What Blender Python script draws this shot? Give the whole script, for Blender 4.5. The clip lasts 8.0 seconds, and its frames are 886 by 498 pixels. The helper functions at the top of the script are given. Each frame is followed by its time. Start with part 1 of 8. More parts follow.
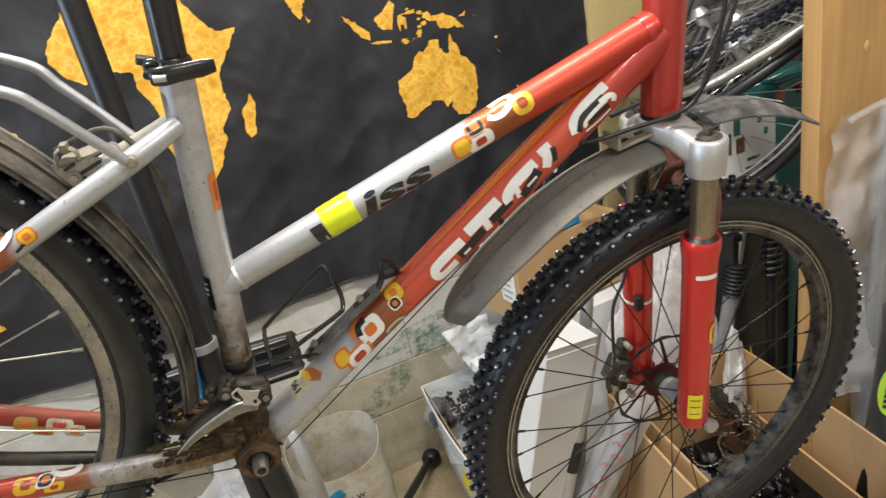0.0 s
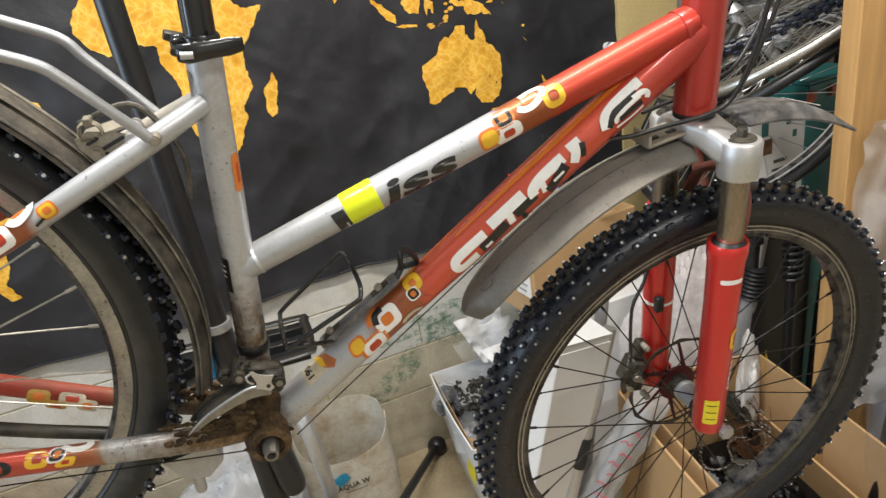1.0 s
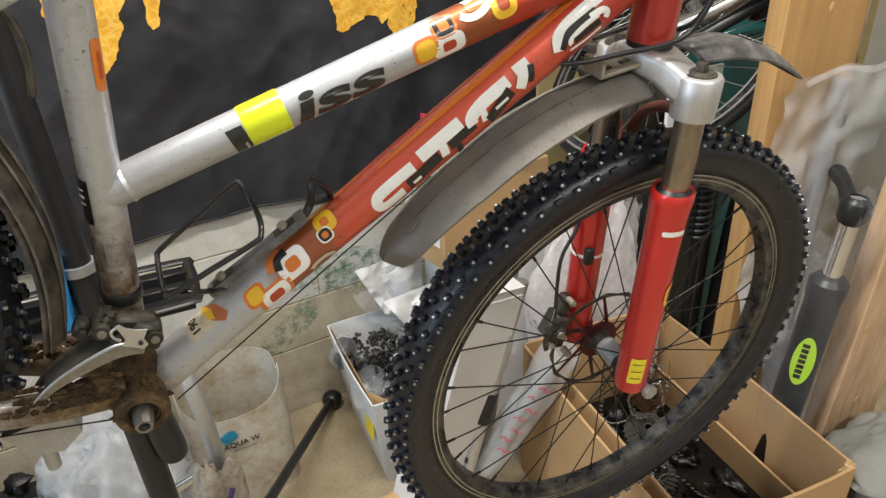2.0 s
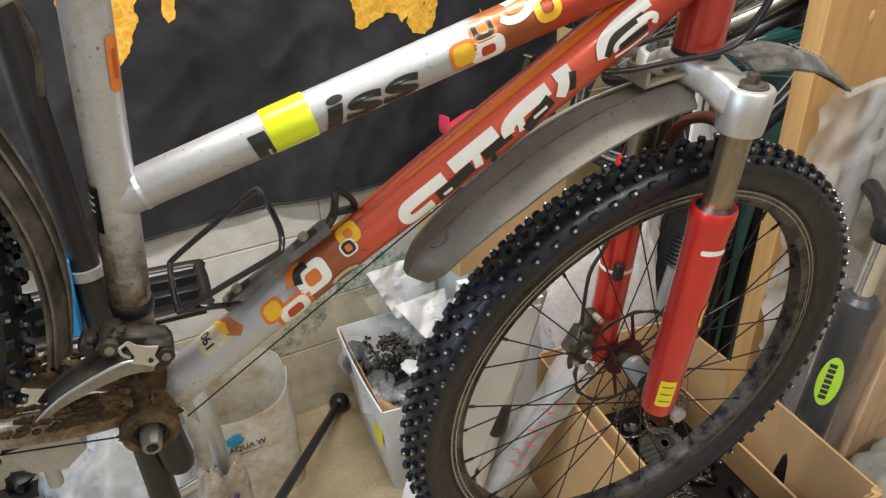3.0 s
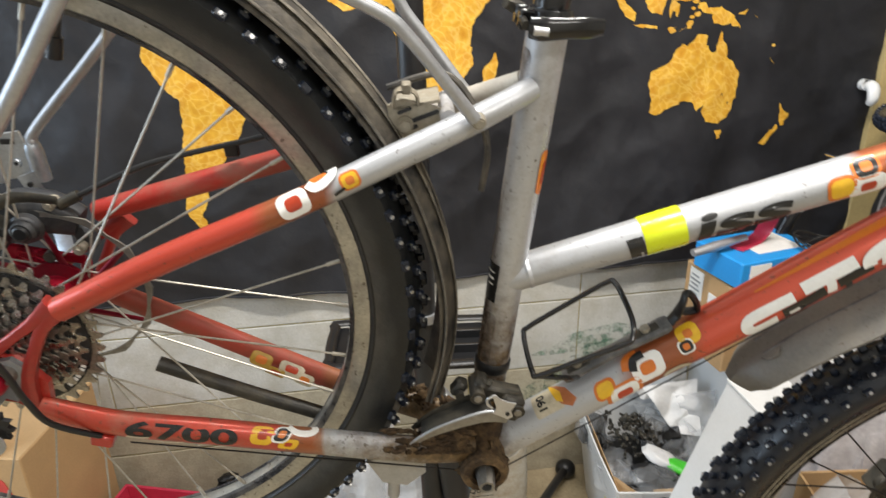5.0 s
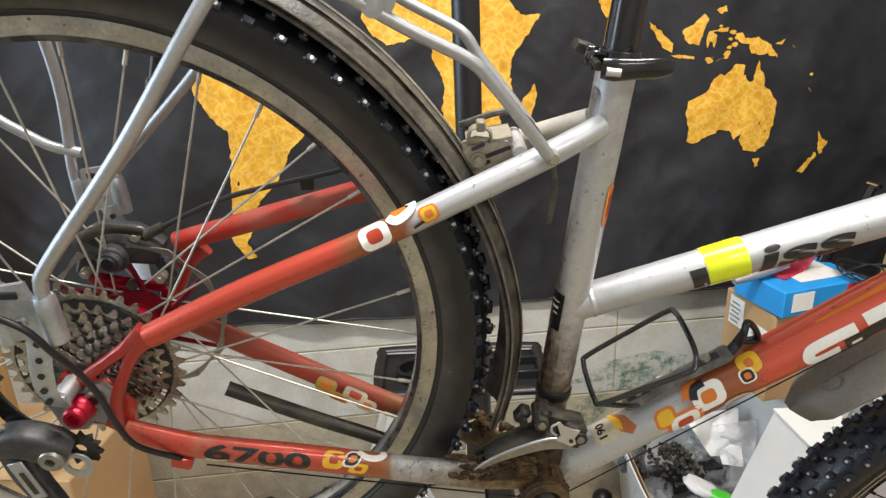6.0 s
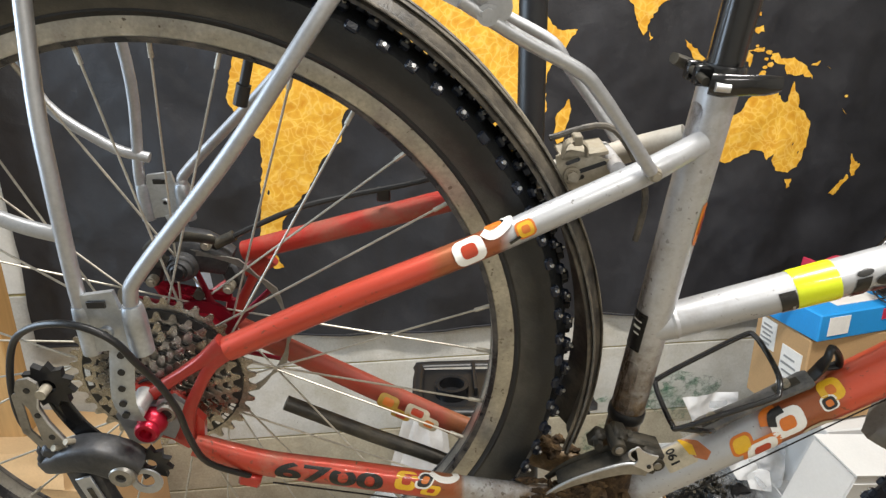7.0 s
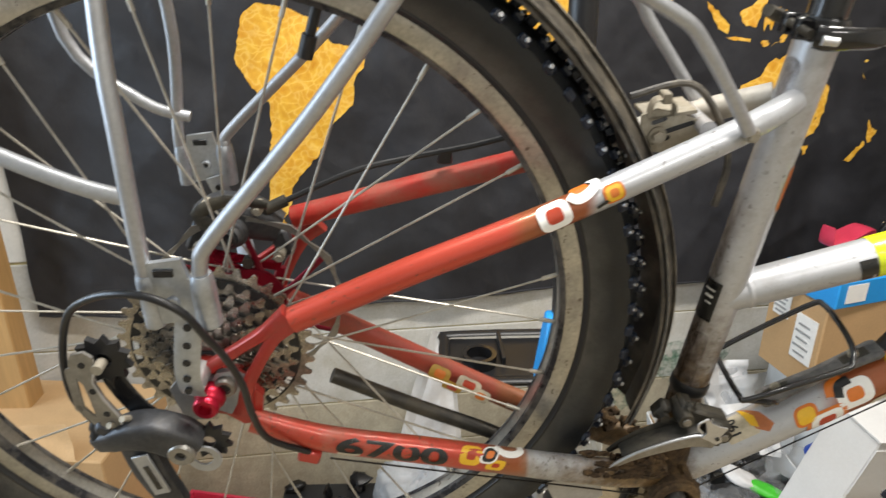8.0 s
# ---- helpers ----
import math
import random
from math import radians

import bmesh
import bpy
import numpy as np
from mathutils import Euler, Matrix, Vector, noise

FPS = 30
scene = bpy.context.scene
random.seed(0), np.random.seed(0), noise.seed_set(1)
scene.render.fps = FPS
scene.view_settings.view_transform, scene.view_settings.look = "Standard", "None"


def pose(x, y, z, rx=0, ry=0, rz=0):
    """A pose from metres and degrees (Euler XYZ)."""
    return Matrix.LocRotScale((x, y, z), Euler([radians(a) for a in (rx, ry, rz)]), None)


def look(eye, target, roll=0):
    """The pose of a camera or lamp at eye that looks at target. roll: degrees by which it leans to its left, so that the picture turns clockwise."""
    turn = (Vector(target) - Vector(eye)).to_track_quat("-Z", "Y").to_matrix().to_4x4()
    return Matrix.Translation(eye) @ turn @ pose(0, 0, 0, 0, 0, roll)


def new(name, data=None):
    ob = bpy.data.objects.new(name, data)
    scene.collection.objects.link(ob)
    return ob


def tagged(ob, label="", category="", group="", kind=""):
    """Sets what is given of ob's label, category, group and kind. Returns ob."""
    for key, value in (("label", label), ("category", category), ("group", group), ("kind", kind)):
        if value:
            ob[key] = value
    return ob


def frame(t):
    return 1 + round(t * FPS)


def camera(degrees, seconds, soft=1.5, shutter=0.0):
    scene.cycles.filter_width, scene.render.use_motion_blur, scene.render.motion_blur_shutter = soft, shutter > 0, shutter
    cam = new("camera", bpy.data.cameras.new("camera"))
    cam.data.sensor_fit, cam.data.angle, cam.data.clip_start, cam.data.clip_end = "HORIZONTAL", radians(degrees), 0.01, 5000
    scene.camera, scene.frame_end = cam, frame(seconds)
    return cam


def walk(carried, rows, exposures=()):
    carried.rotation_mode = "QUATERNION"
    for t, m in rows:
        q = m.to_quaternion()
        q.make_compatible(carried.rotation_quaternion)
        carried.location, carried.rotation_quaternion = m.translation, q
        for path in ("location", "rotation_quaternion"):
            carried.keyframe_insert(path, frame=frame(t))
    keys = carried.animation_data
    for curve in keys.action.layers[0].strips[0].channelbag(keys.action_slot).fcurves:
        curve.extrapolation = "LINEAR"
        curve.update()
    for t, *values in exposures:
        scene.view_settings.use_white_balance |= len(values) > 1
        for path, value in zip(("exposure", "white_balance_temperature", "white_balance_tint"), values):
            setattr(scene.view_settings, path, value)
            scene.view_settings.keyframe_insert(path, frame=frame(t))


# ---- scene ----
# ---- camera ----
cam = camera(66.8, 8.0, soft=1.35, shutter=0.35)
PATH = [
    (0, (0.111, 0.077, 1.509), (0.595, 1.868, 0.762), -11.3),
    (0.5, (0.102, 0.093, 1.51), (0.511, 1.898, 0.753), -10.1),
    (1, (0.106, 0.093, 1.511), (0.546, 1.883, 0.733), -9.1),
    (1.5, (0.106, 0.145, 1.473), (0.818, 1.776, 0.562), -4.1),
    (2, (0.105, 0.194, 1.458), (0.803, 1.816, 0.519), -3.0),
    (3.5, (0.097, 0.245, 1.455), (0.761, 1.88, 0.514), -1.0),
    (4, (0.078, 0.235, 1.473), (0.629, 1.939, 0.584), -1.9),
    (4.5, (0.033, 0.218, 1.5), (0.365, 2.014, 0.685), -2.1),
    (5, (-0.024, 0.218, 1.515), (0.063, 2.058, 0.737), -1.1),
    (5.1, (-0.027, 0.21, 1.518), (0.038, 2.064, 0.771), -1.0),
    (5.2, (-0.033, 0.215, 1.522), (0.016, 2.069, 0.775), -1.4),
    (6.3, (-0.076, 0.2, 1.529), (-0.064, 2.075, 0.833), -1.5),
    (6.5, (-0.09, 0.207, 1.531), (-0.076, 2.081, 0.833), -1.0),
    (7, (-0.132, 0.22, 1.524), (-0.109, 2.105, 0.855), -0.4),
    (7.3, (-0.146, 0.231, 1.531), (-0.064, 2.101, 0.825), 0.1),
    (7.5, (-0.156, 0.232, 1.519), (-0.017, 2.11, 0.845), -0.3),
    (8, (-0.198, 0.249, 1.512), (-0.131, 2.099, 0.755), 0.1),
]
walk(cam, [(t, look(eye, target, roll)) for t, eye, target, roll in PATH], [(0.0, 0.0), (8.0, 0.0)])

# ---- light ----
FLOOR = 0.10
CEIL = 2.75
world = bpy.data.worlds.new("world")
scene.world = world
world.use_nodes = True
world.node_tree.nodes["Background"].inputs[0].default_value = (0.5, 0.55, 0.62, 1)
world.node_tree.nodes["Background"].inputs[1].default_value = 0.02


def area_lamp(name, place, target, sx, sy, watts, colour):
    d = bpy.data.lights.new(name, "AREA")
    d.shape, d.size, d.size_y, d.energy, d.color = "RECTANGLE", sx, sy, watts, colour
    o = new(name, d)
    o.matrix_world = look(place, target)
    return o


area_lamp("tube_light_beam", (0.2, 0.72, CEIL - 0.09), (0.2, 0.7201, 0), 1.25, 0.12, 58, (1.0, 0.96, 0.90))
area_lamp("tube_light_beam", (0.9, -0.9, CEIL - 0.09), (0.9, -0.8999, 0), 1.25, 0.12, 34, (1.0, 0.96, 0.90))
area_lamp("window_daylight", (-2.33, 0.55, 1.72), (2.0, 0.5501, 1.42), 1.5, 1.15, 55, (0.66, 0.82, 1.0))

# ---- materials ----
def ramp_node(nt, fac, stops, interp="LINEAR"):
    n = nt.nodes.new("ShaderNodeValToRGB")
    n.color_ramp.interpolation = interp
    while len(n.color_ramp.elements) < len(stops):
        n.color_ramp.elements.new(0.5)
    for e, (p, c) in zip(n.color_ramp.elements, stops):
        e.position, e.color = p, (*c, 1) if len(c) == 3 else c
    nt.links.new(fac, n.inputs[0])
    return n.outputs[0]


def noise_node(nt, scale, detail=4, rough=0.6, stretch=(1, 1, 1)):
    tc = nt.nodes.new("ShaderNodeTexCoord")
    mp = nt.nodes.new("ShaderNodeMapping")
    mp.inputs["Scale"].default_value = stretch
    nt.links.new(tc.outputs["Object"], mp.inputs[0])
    n = nt.nodes.new("ShaderNodeTexNoise")
    n.inputs["Scale"].default_value, n.inputs["Detail"].default_value, n.inputs["Roughness"].default_value = scale, detail, rough
    nt.links.new(mp.outputs[0], n.inputs["Vector"])
    return n.outputs["Fac"]


def mix_node(nt, fac, a, b, kind="MIX"):
    n = nt.nodes.new("ShaderNodeMix")
    n.data_type, n.blend_type = "RGBA", kind
    for sock, v in ((n.inputs[0], fac), (n.inputs[6], a), (n.inputs[7], b)):
        if isinstance(v, (int, float)):
            sock.default_value = v
        elif isinstance(v, tuple):
            sock.default_value = (*v, 1)
        else:
            nt.links.new(v, sock)
    return n.outputs[2]


def along(nt, axis, lo, hi):
    """0..1 along an object axis."""
    tc = nt.nodes.new("ShaderNodeTexCoord")
    sp = nt.nodes.new("ShaderNodeSeparateXYZ")
    mr = nt.nodes.new("ShaderNodeMapRange")
    nt.links.new(tc.outputs["Object"], sp.inputs[0])
    nt.links.new(sp.outputs["XYZ".index(axis)], mr.inputs[0])
    mr.inputs[1].default_value, mr.inputs[2].default_value = lo, hi
    return mr.outputs[0]


def material(name, colour, rough=0.5, metal=0.0, var=0.15, scale=30, fine=250, bump=0.1, dirt=0.0, dirt_colour=(0.16, 0.12, 0.08),
             dirt_scale=9, coat=0.0, stretch=(1, 1, 1), bands=None, mud=None, specks=0.0, dust=None, alpha=1.0, trans=0.0, ior=1.45):
    """bands: (axis, lo, hi, stops) colours along an axis. mud: (centre, radius) of caked dirt.
    specks: share of small dirt spots. dust: (centre, r0, r1, colour) dry dust inside a radius."""
    m = bpy.data.materials.new(name)
    m.use_nodes = True
    nt = m.node_tree
    b = nt.nodes["Principled BSDF"]
    if bands:
        base = ramp_node(nt, along(nt, *bands[:3]), bands[3])
    else:
        base = None
    coarse = noise_node(nt, scale, 5, 0.6, stretch)
    grain = noise_node(nt, fine, 3, 0.6, stretch)
    c = base or tuple(colour)
    shade = ramp_node(nt, coarse, [(0.25, (1 - var,) * 3), (0.75, (1 + var * 0.6,) * 3)])
    c = mix_node(nt, 1.0, c, shade, "MULTIPLY")
    shade2 = ramp_node(nt, grain, [(0.3, (1 - var * 0.6,) * 3), (0.7, (1 + var * 0.3,) * 3)])
    c = mix_node(nt, 1.0, c, shade2, "MULTIPLY")
    ro = None
    if dirt:
        f = ramp_node(nt, noise_node(nt, dirt_scale, 8, 0.7), [(0.62 - 0.3 * dirt, (0, 0, 0)), (0.80 - 0.2 * dirt, (dirt,) * 3)])
        c = mix_node(nt, f, c, tuple(dirt_colour))
        ro = mix_node(nt, f, (rough,) * 3, (0.85,) * 3)
        nt.links.new(ro, b.inputs["Roughness"])
    else:
        rr = ramp_node(nt, coarse, [(0.3, (max(rough - 0.08, 0.02),) * 3), (0.7, (min(rough + 0.1, 1),) * 3)])
        nt.links.new(rr, b.inputs["Roughness"])
    if specks:
        f = ramp_node(nt, noise_node(nt, 210, 2, 0.5), [(0.70 - 0.08 * specks, (0, 0, 0)), (0.74 - 0.08 * specks, (0.8, 0.8, 0.8))])
        f2 = ramp_node(nt, noise_node(nt, 18, 3, 0.6), [(0.42, (0.15, 0.15, 0.15)), (0.62, (1, 1, 1))])
        c = mix_node(nt, mix_node(nt, 1.0, f, f2, "MULTIPLY"), c, (0.07, 0.05, 0.03))
    if dust:
        tc = nt.nodes.new("ShaderNodeTexCoord")
        d = nt.nodes.new("ShaderNodeVectorMath")
        d.operation = "DISTANCE"
        d.inputs[1].default_value = dust[0]
        nt.links.new(tc.outputs["Object"], d.inputs[0])
        wob = nt.nodes.new("ShaderNodeMath")
        wob.operation = "MULTIPLY_ADD"
        nt.links.new(noise_node(nt, 14, 5, 0.7), wob.inputs[0])
        wob.inputs[1].default_value = 0.03
        nt.links.new(d.outputs["Value"], wob.inputs[2])
        f = ramp_node(nt, wob.outputs[0], [(dust[1] + 0.015, (1, 1, 1)), (dust[2] + 0.015, (0, 0, 0))])
        f = mix_node(nt, 1.0, f, ramp_node(nt, noise_node(nt, 60, 6, 0.7), [(0.3, (0.35, 0.35, 0.35)), (0.7, (0.9, 0.9, 0.9))]), "MULTIPLY")
        c = mix_node(nt, f, c, dust[3])
    if mud:
        tc = nt.nodes.new("ShaderNodeTexCoord")
        d = nt.nodes.new("ShaderNodeVectorMath")
        d.operation = "DISTANCE"
        d.inputs[1].default_value = mud[0]
        nt.links.new(tc.outputs["Object"], d.inputs[0])
        wob = nt.nodes.new("ShaderNodeMath")
        wob.operation = "MULTIPLY_ADD"
        nt.links.new(noise_node(nt, 55, 6, 0.7), wob.inputs[0])
        wob.inputs[1].default_value = mud[1] * 1.3
        nt.links.new(d.outputs["Value"], wob.inputs[2])
        f = ramp_node(nt, wob.outputs[0], [(mud[1] * 1.15, (1, 1, 1)), (mud[1] * 1.75, (0, 0, 0))])
        mudc = ramp_node(nt, noise_node(nt, 90, 6, 0.7), [(0.3, (0.035, 0.021, 0.010)), (0.55, (0.13, 0.080, 0.035)), (0.75, (0.28, 0.20, 0.11))])
        c = mix_node(nt, f, c, mudc)
    nt.links.new(c, b.inputs["Base Color"])
    b.inputs["Metallic"].default_value = metal
    b.inputs["Coat Weight"].default_value = coat
    b.inputs["Coat Roughness"].default_value = 0.08
    b.inputs["Alpha"].default_value = alpha
    b.inputs["Transmission Weight"].default_value = trans
    b.inputs["IOR"].default_value = ior
    if bump:
        bp = nt.nodes.new("ShaderNodeBump")
        bp.inputs["Strength"].default_value = bump
        bp.inputs["Distance"].default_value = 0.002
        nt.links.new(grain, bp.inputs["Height"])
        nt.links.new(bp.outputs[0], b.inputs["Normal"])
    return m


SILVER = (0.44, 0.45, 0.47)
RED = (0.47, 0.055, 0.030)
DEEP = (0.41, 0.030, 0.020)
BRIGHT = (0.57, 0.080, 0.040)
BROWN = (0.30, 0.085, 0.030)
BB_MUD = ((-0.014, 0.0, 0.02), 0.165)
M = {}
M["silver"] = material("silver_paint", (0.51, 0.52, 0.545), 0.42, 0.6, 0.08, 14, 400, 0.03, dirt=0.55, dirt_colour=(0.24, 0.18, 0.11), dirt_scale=16, coat=0.1, mud=BB_MUD, specks=0.6)
M["top_tube"] = material("top_tube_paint", SILVER, 0.48, 0.6, 0.07, 14, 400, 0.02, dirt=0.3, dirt_scale=24, coat=0.12, specks=0.3,
                         bands=("X", 0.0, 0.6, [(0.0, SILVER), (0.50, SILVER), (0.52, BROWN), (0.60, BROWN), (0.63, RED), (0.76, RED), (0.92, DEEP), (1.0, DEEP)]))
M["down_tube"] = material("down_tube_paint", BRIGHT, 0.36, 0.35, 0.06, 14, 400, 0.02, dirt=0.15, dirt_scale=30, coat=0.6, mud=((0, 0, 0), 0.046), specks=0.6,
                          bands=("X", 0.0, 0.6, [(0.0, SILVER), (0.215, SILVER), (0.245, BROWN), (0.32, BROWN), (0.345, BRIGHT), (0.68, BRIGHT), (0.86, DEEP), (1.0, DEEP)]))
M["red"] = material("red_paint", DEEP, 0.32, 0.25, 0.06, 14, 400, 0.02, dirt=0.12, dirt_scale=40, coat=0.6)
M["seat_stay"] = material("seat_stay_paint", RED, 0.40, 0.35, 0.06, 14, 400, 0.02, dirt=0.25, dirt_scale=35, coat=0.4, specks=0.5,
                          bands=("X", -0.4, 0.05, [(0.0, RED), (0.50, RED), (0.53, BROWN), (0.62, BROWN), (0.64, SILVER), (1.0, SILVER)]))
M["chain_stay"] = material("chain_stay_paint", RED, 0.38, 0.3, 0.08, 14, 400, 0.03, dirt=0.5, dirt_scale=30, coat=0.4, mud=((0, 0, 0.0), 0.165), specks=1.0, dirt_colour=(0.30, 0.24, 0.17),
                           bands=("X", -0.4, 0.05, [(0.0, RED), (0.485, RED), (0.495, BROWN), (0.562, BROWN), (0.570, SILVER), (1.0, SILVER)]))
M["fork_red"] = material("fork_red_paint", (0.52, 0.022, 0.018), 0.3, 0.1, 0.06, 12, 400, 0.02, dirt=0.15, dirt_scale=30, coat=0.5)
M["stanchion"] = material("worn_stanchion", (0.36, 0.30, 0.23), 0.28, 0.9, 0.25, 40, 300, 0.05, stretch=(1, 1, 0.2))
M["alloy"] = material("brushed_alloy", (0.60, 0.60, 0.605), 0.46, 0.9, 0.12, 25, 300, 0.04, dirt=0.2, dirt_scale=30)
M["dull_alloy"] = material("dull_alloy", (0.43, 0.44, 0.46), 0.45, 0.75, 0.15, 25, 300, 0.05, dirt=0.25, dirt_scale=25)
M["rim_silver"] = material("weathered_rim", (0.50, 0.49, 0.455), 0.30, 0.9, 0.3, 35, 300, 0.06, specks=0.5, dirt=0.5, dirt_colour=(0.22, 0.19, 0.15), dirt_scale=30)
M["rim_dark"] = material("dark_rim", (0.035, 0.036, 0.042), 0.26, 0.5, 0.3, 30, 300, 0.05, dirt=0.6, dirt_colour=(0.24, 0.22, 0.19), dirt_scale=38)
M["glass"] = material("window_glass", (1, 1, 1), 0.03, 0, 0.0, 10, 50, 0.0, trans=1.0)
M["rubber"] = material("black_rubber", (0.010, 0.012, 0.018), 0.30, 0, 0.3, 40, 500, 0.15, dirt=0.12, dirt_colour=(0.05, 0.045, 0.04), dirt_scale=20)
M["dusty_rubber"] = material("dusty_rubber", (0.011, 0.012, 0.013), 0.36, 0, 0.3, 30, 500, 0.2, dust=((-0.381, 0.0, 0.190), 0.286, 0.306, (0.090, 0.082, 0.066)))
M["front_rubber"] = material("dusty_front_rubber", (0.010, 0.012, 0.018), 0.30, 0, 0.3, 40, 500, 0.15, dust=((0.579, 0.0, -0.180), 0.284, 0.300, (0.034, 0.035, 0.036)))
M["tread"] = material("tread_rubber", (0.010, 0.014, 0.025), 0.32, 0, 0.3, 60, 500, 0.15)
M["worn_steel"] = material("worn_cage_steel", (0.30, 0.29, 0.27), 0.38, 0.8, 0.25, 40, 300, 0.08, dirt=0.5, dirt_colour=(0.17, 0.13, 0.08), dirt_scale=30)
M["grimy"] = material("grimy_black_metal", (0.035, 0.032, 0.026), 0.45, 0.3, 0.3, 40, 300, 0.1, dirt=0.5, dirt_colour=(0.13, 0.11, 0.075), dirt_scale=40)
M["dirty_steel"] = material("dirty_tan_steel", (0.34, 0.31, 0.25), 0.5, 0.4, 0.25, 40, 300, 0.1, dirt=0.6, dirt_colour=(0.22, 0.18, 0.12), dirt_scale=30)
M["der_black"] = material("dull_dark_alloy", (0.060, 0.062, 0.068), 0.46, 0.6, 0.4, 40, 300, 0.15, dirt=0.45, dirt_colour=(0.14, 0.13, 0.115), dirt_scale=45)
M["stud"] = material("steel_stud", (0.5, 0.5, 0.5), 0.4, 1.0, 0.1, 50, 300, 0.0)
M["spoke_bright"] = material("bright_spoke", (0.50, 0.47, 0.41), 0.5, 0.7, 0.3, 30, 300, 0.0)
M["spoke_dark"] = material("dark_spoke", (0.03, 0.028, 0.028), 0.4, 0.6, 0.2, 30, 300, 0.0)
M["black"] = material("black_plastic", (0.013, 0.013, 0.014), 0.38, 0, 0.2, 30, 400, 0.06, dirt=0.15, dirt_scale=20, dirt_colour=(0.1, 0.09, 0.07))
M["black_gloss"] = material("glossy_black_metal", (0.012, 0.012, 0.013), 0.2, 0.2, 0.2, 20, 300, 0.02, coat=0.5)
M["fender"] = material("grey_fender_plastic", (0.140, 0.130, 0.114), 0.42, 0, 0.2, 15, 300, 0.1, specks=0.6, dirt=0.5, dirt_colour=(0.26, 0.22, 0.17), dirt_scale=10)
M["fender_dirty"] = material("muddy_black_fender", (0.026, 0.025, 0.024), 0.36, 0, 0.4, 24, 250, 0.3, dirt=0.6, dirt_colour=(0.22, 0.185, 0.135), dirt_scale=16, stretch=(1, 1, 1))
M["fender_black"] = material("scuffed_black_fender", (0.060, 0.060, 0.062), 0.40, 0, 0.4, 25, 250, 0.25, dirt=0.6, dirt_colour=(0.26, 0.24, 0.22), dirt_scale=30)
M["pale_scuff"] = material("rubbed_pale_print", (0.34, 0.33, 0.31), 0.6, 0, 0.4, 60, 300, 0.2)
M["steel"] = material("sprocket_steel", (0.50, 0.47, 0.43), 0.26, 1.0, 0.4, 50, 400, 0.08, dirt=0.5, dirt_colour=(0.07, 0.055, 0.04), dirt_scale=60)
M["anod_red"] = material("anodised_red", (0.42, 0.012, 0.035), 0.3, 0.7, 0.15, 40, 300, 0.03, coat=0.2)
M["dark_red"] = material("dark_anodised_red", (0.20, 0.006, 0.020), 0.4, 0.6, 0.2, 40, 300, 0.03, dirt=0.5, dirt_colour=(0.06, 0.04, 0.035), dirt_scale=40)
M["strut_red"] = material("scuffed_dark_red_paint", (0.36, 0.030, 0.022), 0.42, 0.2, 0.15, 20, 300, 0.05, dirt=0.4, dirt_colour=(0.17, 0.07, 0.05), dirt_scale=35, coat=0.3)
M["maroon"] = material("dull_maroon_alloy", (0.085, 0.008, 0.014), 0.5, 0.5, 0.3, 40, 300, 0.05, dirt=0.6, dirt_colour=(0.045, 0.035, 0.03), dirt_scale=40)
M["dull_red"] = material("dirty_red_paint", (0.19, 0.030, 0.022), 0.55, 0, 0.3, 30, 300, 0.2, dirt=0.8, dirt_colour=(0.12, 0.08, 0.05), dirt_scale=30)
M["chain_stay_far"] = material("grimy_far_stay", RED, 0.45, 0.1, 0.15, 14, 400, 0.05, dirt=0.75, dirt_scale=14, mud=((0, 0, 0.0), 0.15), dirt_colour=(0.15, 0.085, 0.05),
                               bands=("X", -0.4, 0.05, [(0.0, (0.36, 0.05, 0.03)), (0.53, (0.36, 0.05, 0.03)), (0.55, BROWN), (0.60, BROWN), (0.62, (0.42, 0.38, 0.32)), (1.0, SILVER)]))
M["dusty_beige"] = material("dusty_beige_edge", (0.075, 0.068, 0.058), 0.55, 0, 0.6, 40, 200, 0.4, dirt=0.65, dirt_colour=(0.27, 0.235, 0.18), dirt_scale=24)
M["seat_stay_far"] = material("grimy_seat_stay_paint", RED, 0.5, 0.2, 0.1, 14, 400, 0.02, dirt=0.6, dirt_scale=16, dirt_colour=(0.24, 0.19, 0.13),
                              bands=("X", -0.4, 0.05, [(0.0, DEEP), (0.60, DEEP), (0.63, BROWN), (0.66, BROWN), (0.68, (0.44, 0.42, 0.38)), (1.0, (0.44, 0.42, 0.38))]))
M["zinc"] = material("galvanised_strap", (0.46, 0.49, 0.53), 0.42, 0.8, 0.2, 60, 300, 0.05)
M["mud"] = material("caked_mud", (0.060, 0.034, 0.014), 0.9, 0, 0.8, 60, 260, 1.0, dirt=0.5, dirt_colour=(0.24, 0.155, 0.070), dirt_scale=55)
M["lime"] = material("lime_tape", (0.62, 0.70, 0.012), 0.28, 0, 0.06, 15, 300, 0.03, coat=0.4)
M["white_ink"] = material("white_decal", (0.78, 0.77, 0.74), 0.35, 0, 0.08, 60, 300, 0.0, coat=0.3)
M["cream"] = material("cream_sticker", (0.52, 0.46, 0.34), 0.5, 0, 0.2, 60, 300, 0.1, dirt=0.4, dirt_colour=(0.25, 0.19, 0.12), dirt_scale=40)
M["black_ink"] = material("black_decal", (0.012, 0.012, 0.012), 0.3, 0, 0.1, 60, 300, 0.0, coat=0.3)
M["yellow_ink"] = material("yellow_decal", (0.72, 0.42, 0.02), 0.35, 0, 0.1, 60, 300, 0.0, coat=0.3)
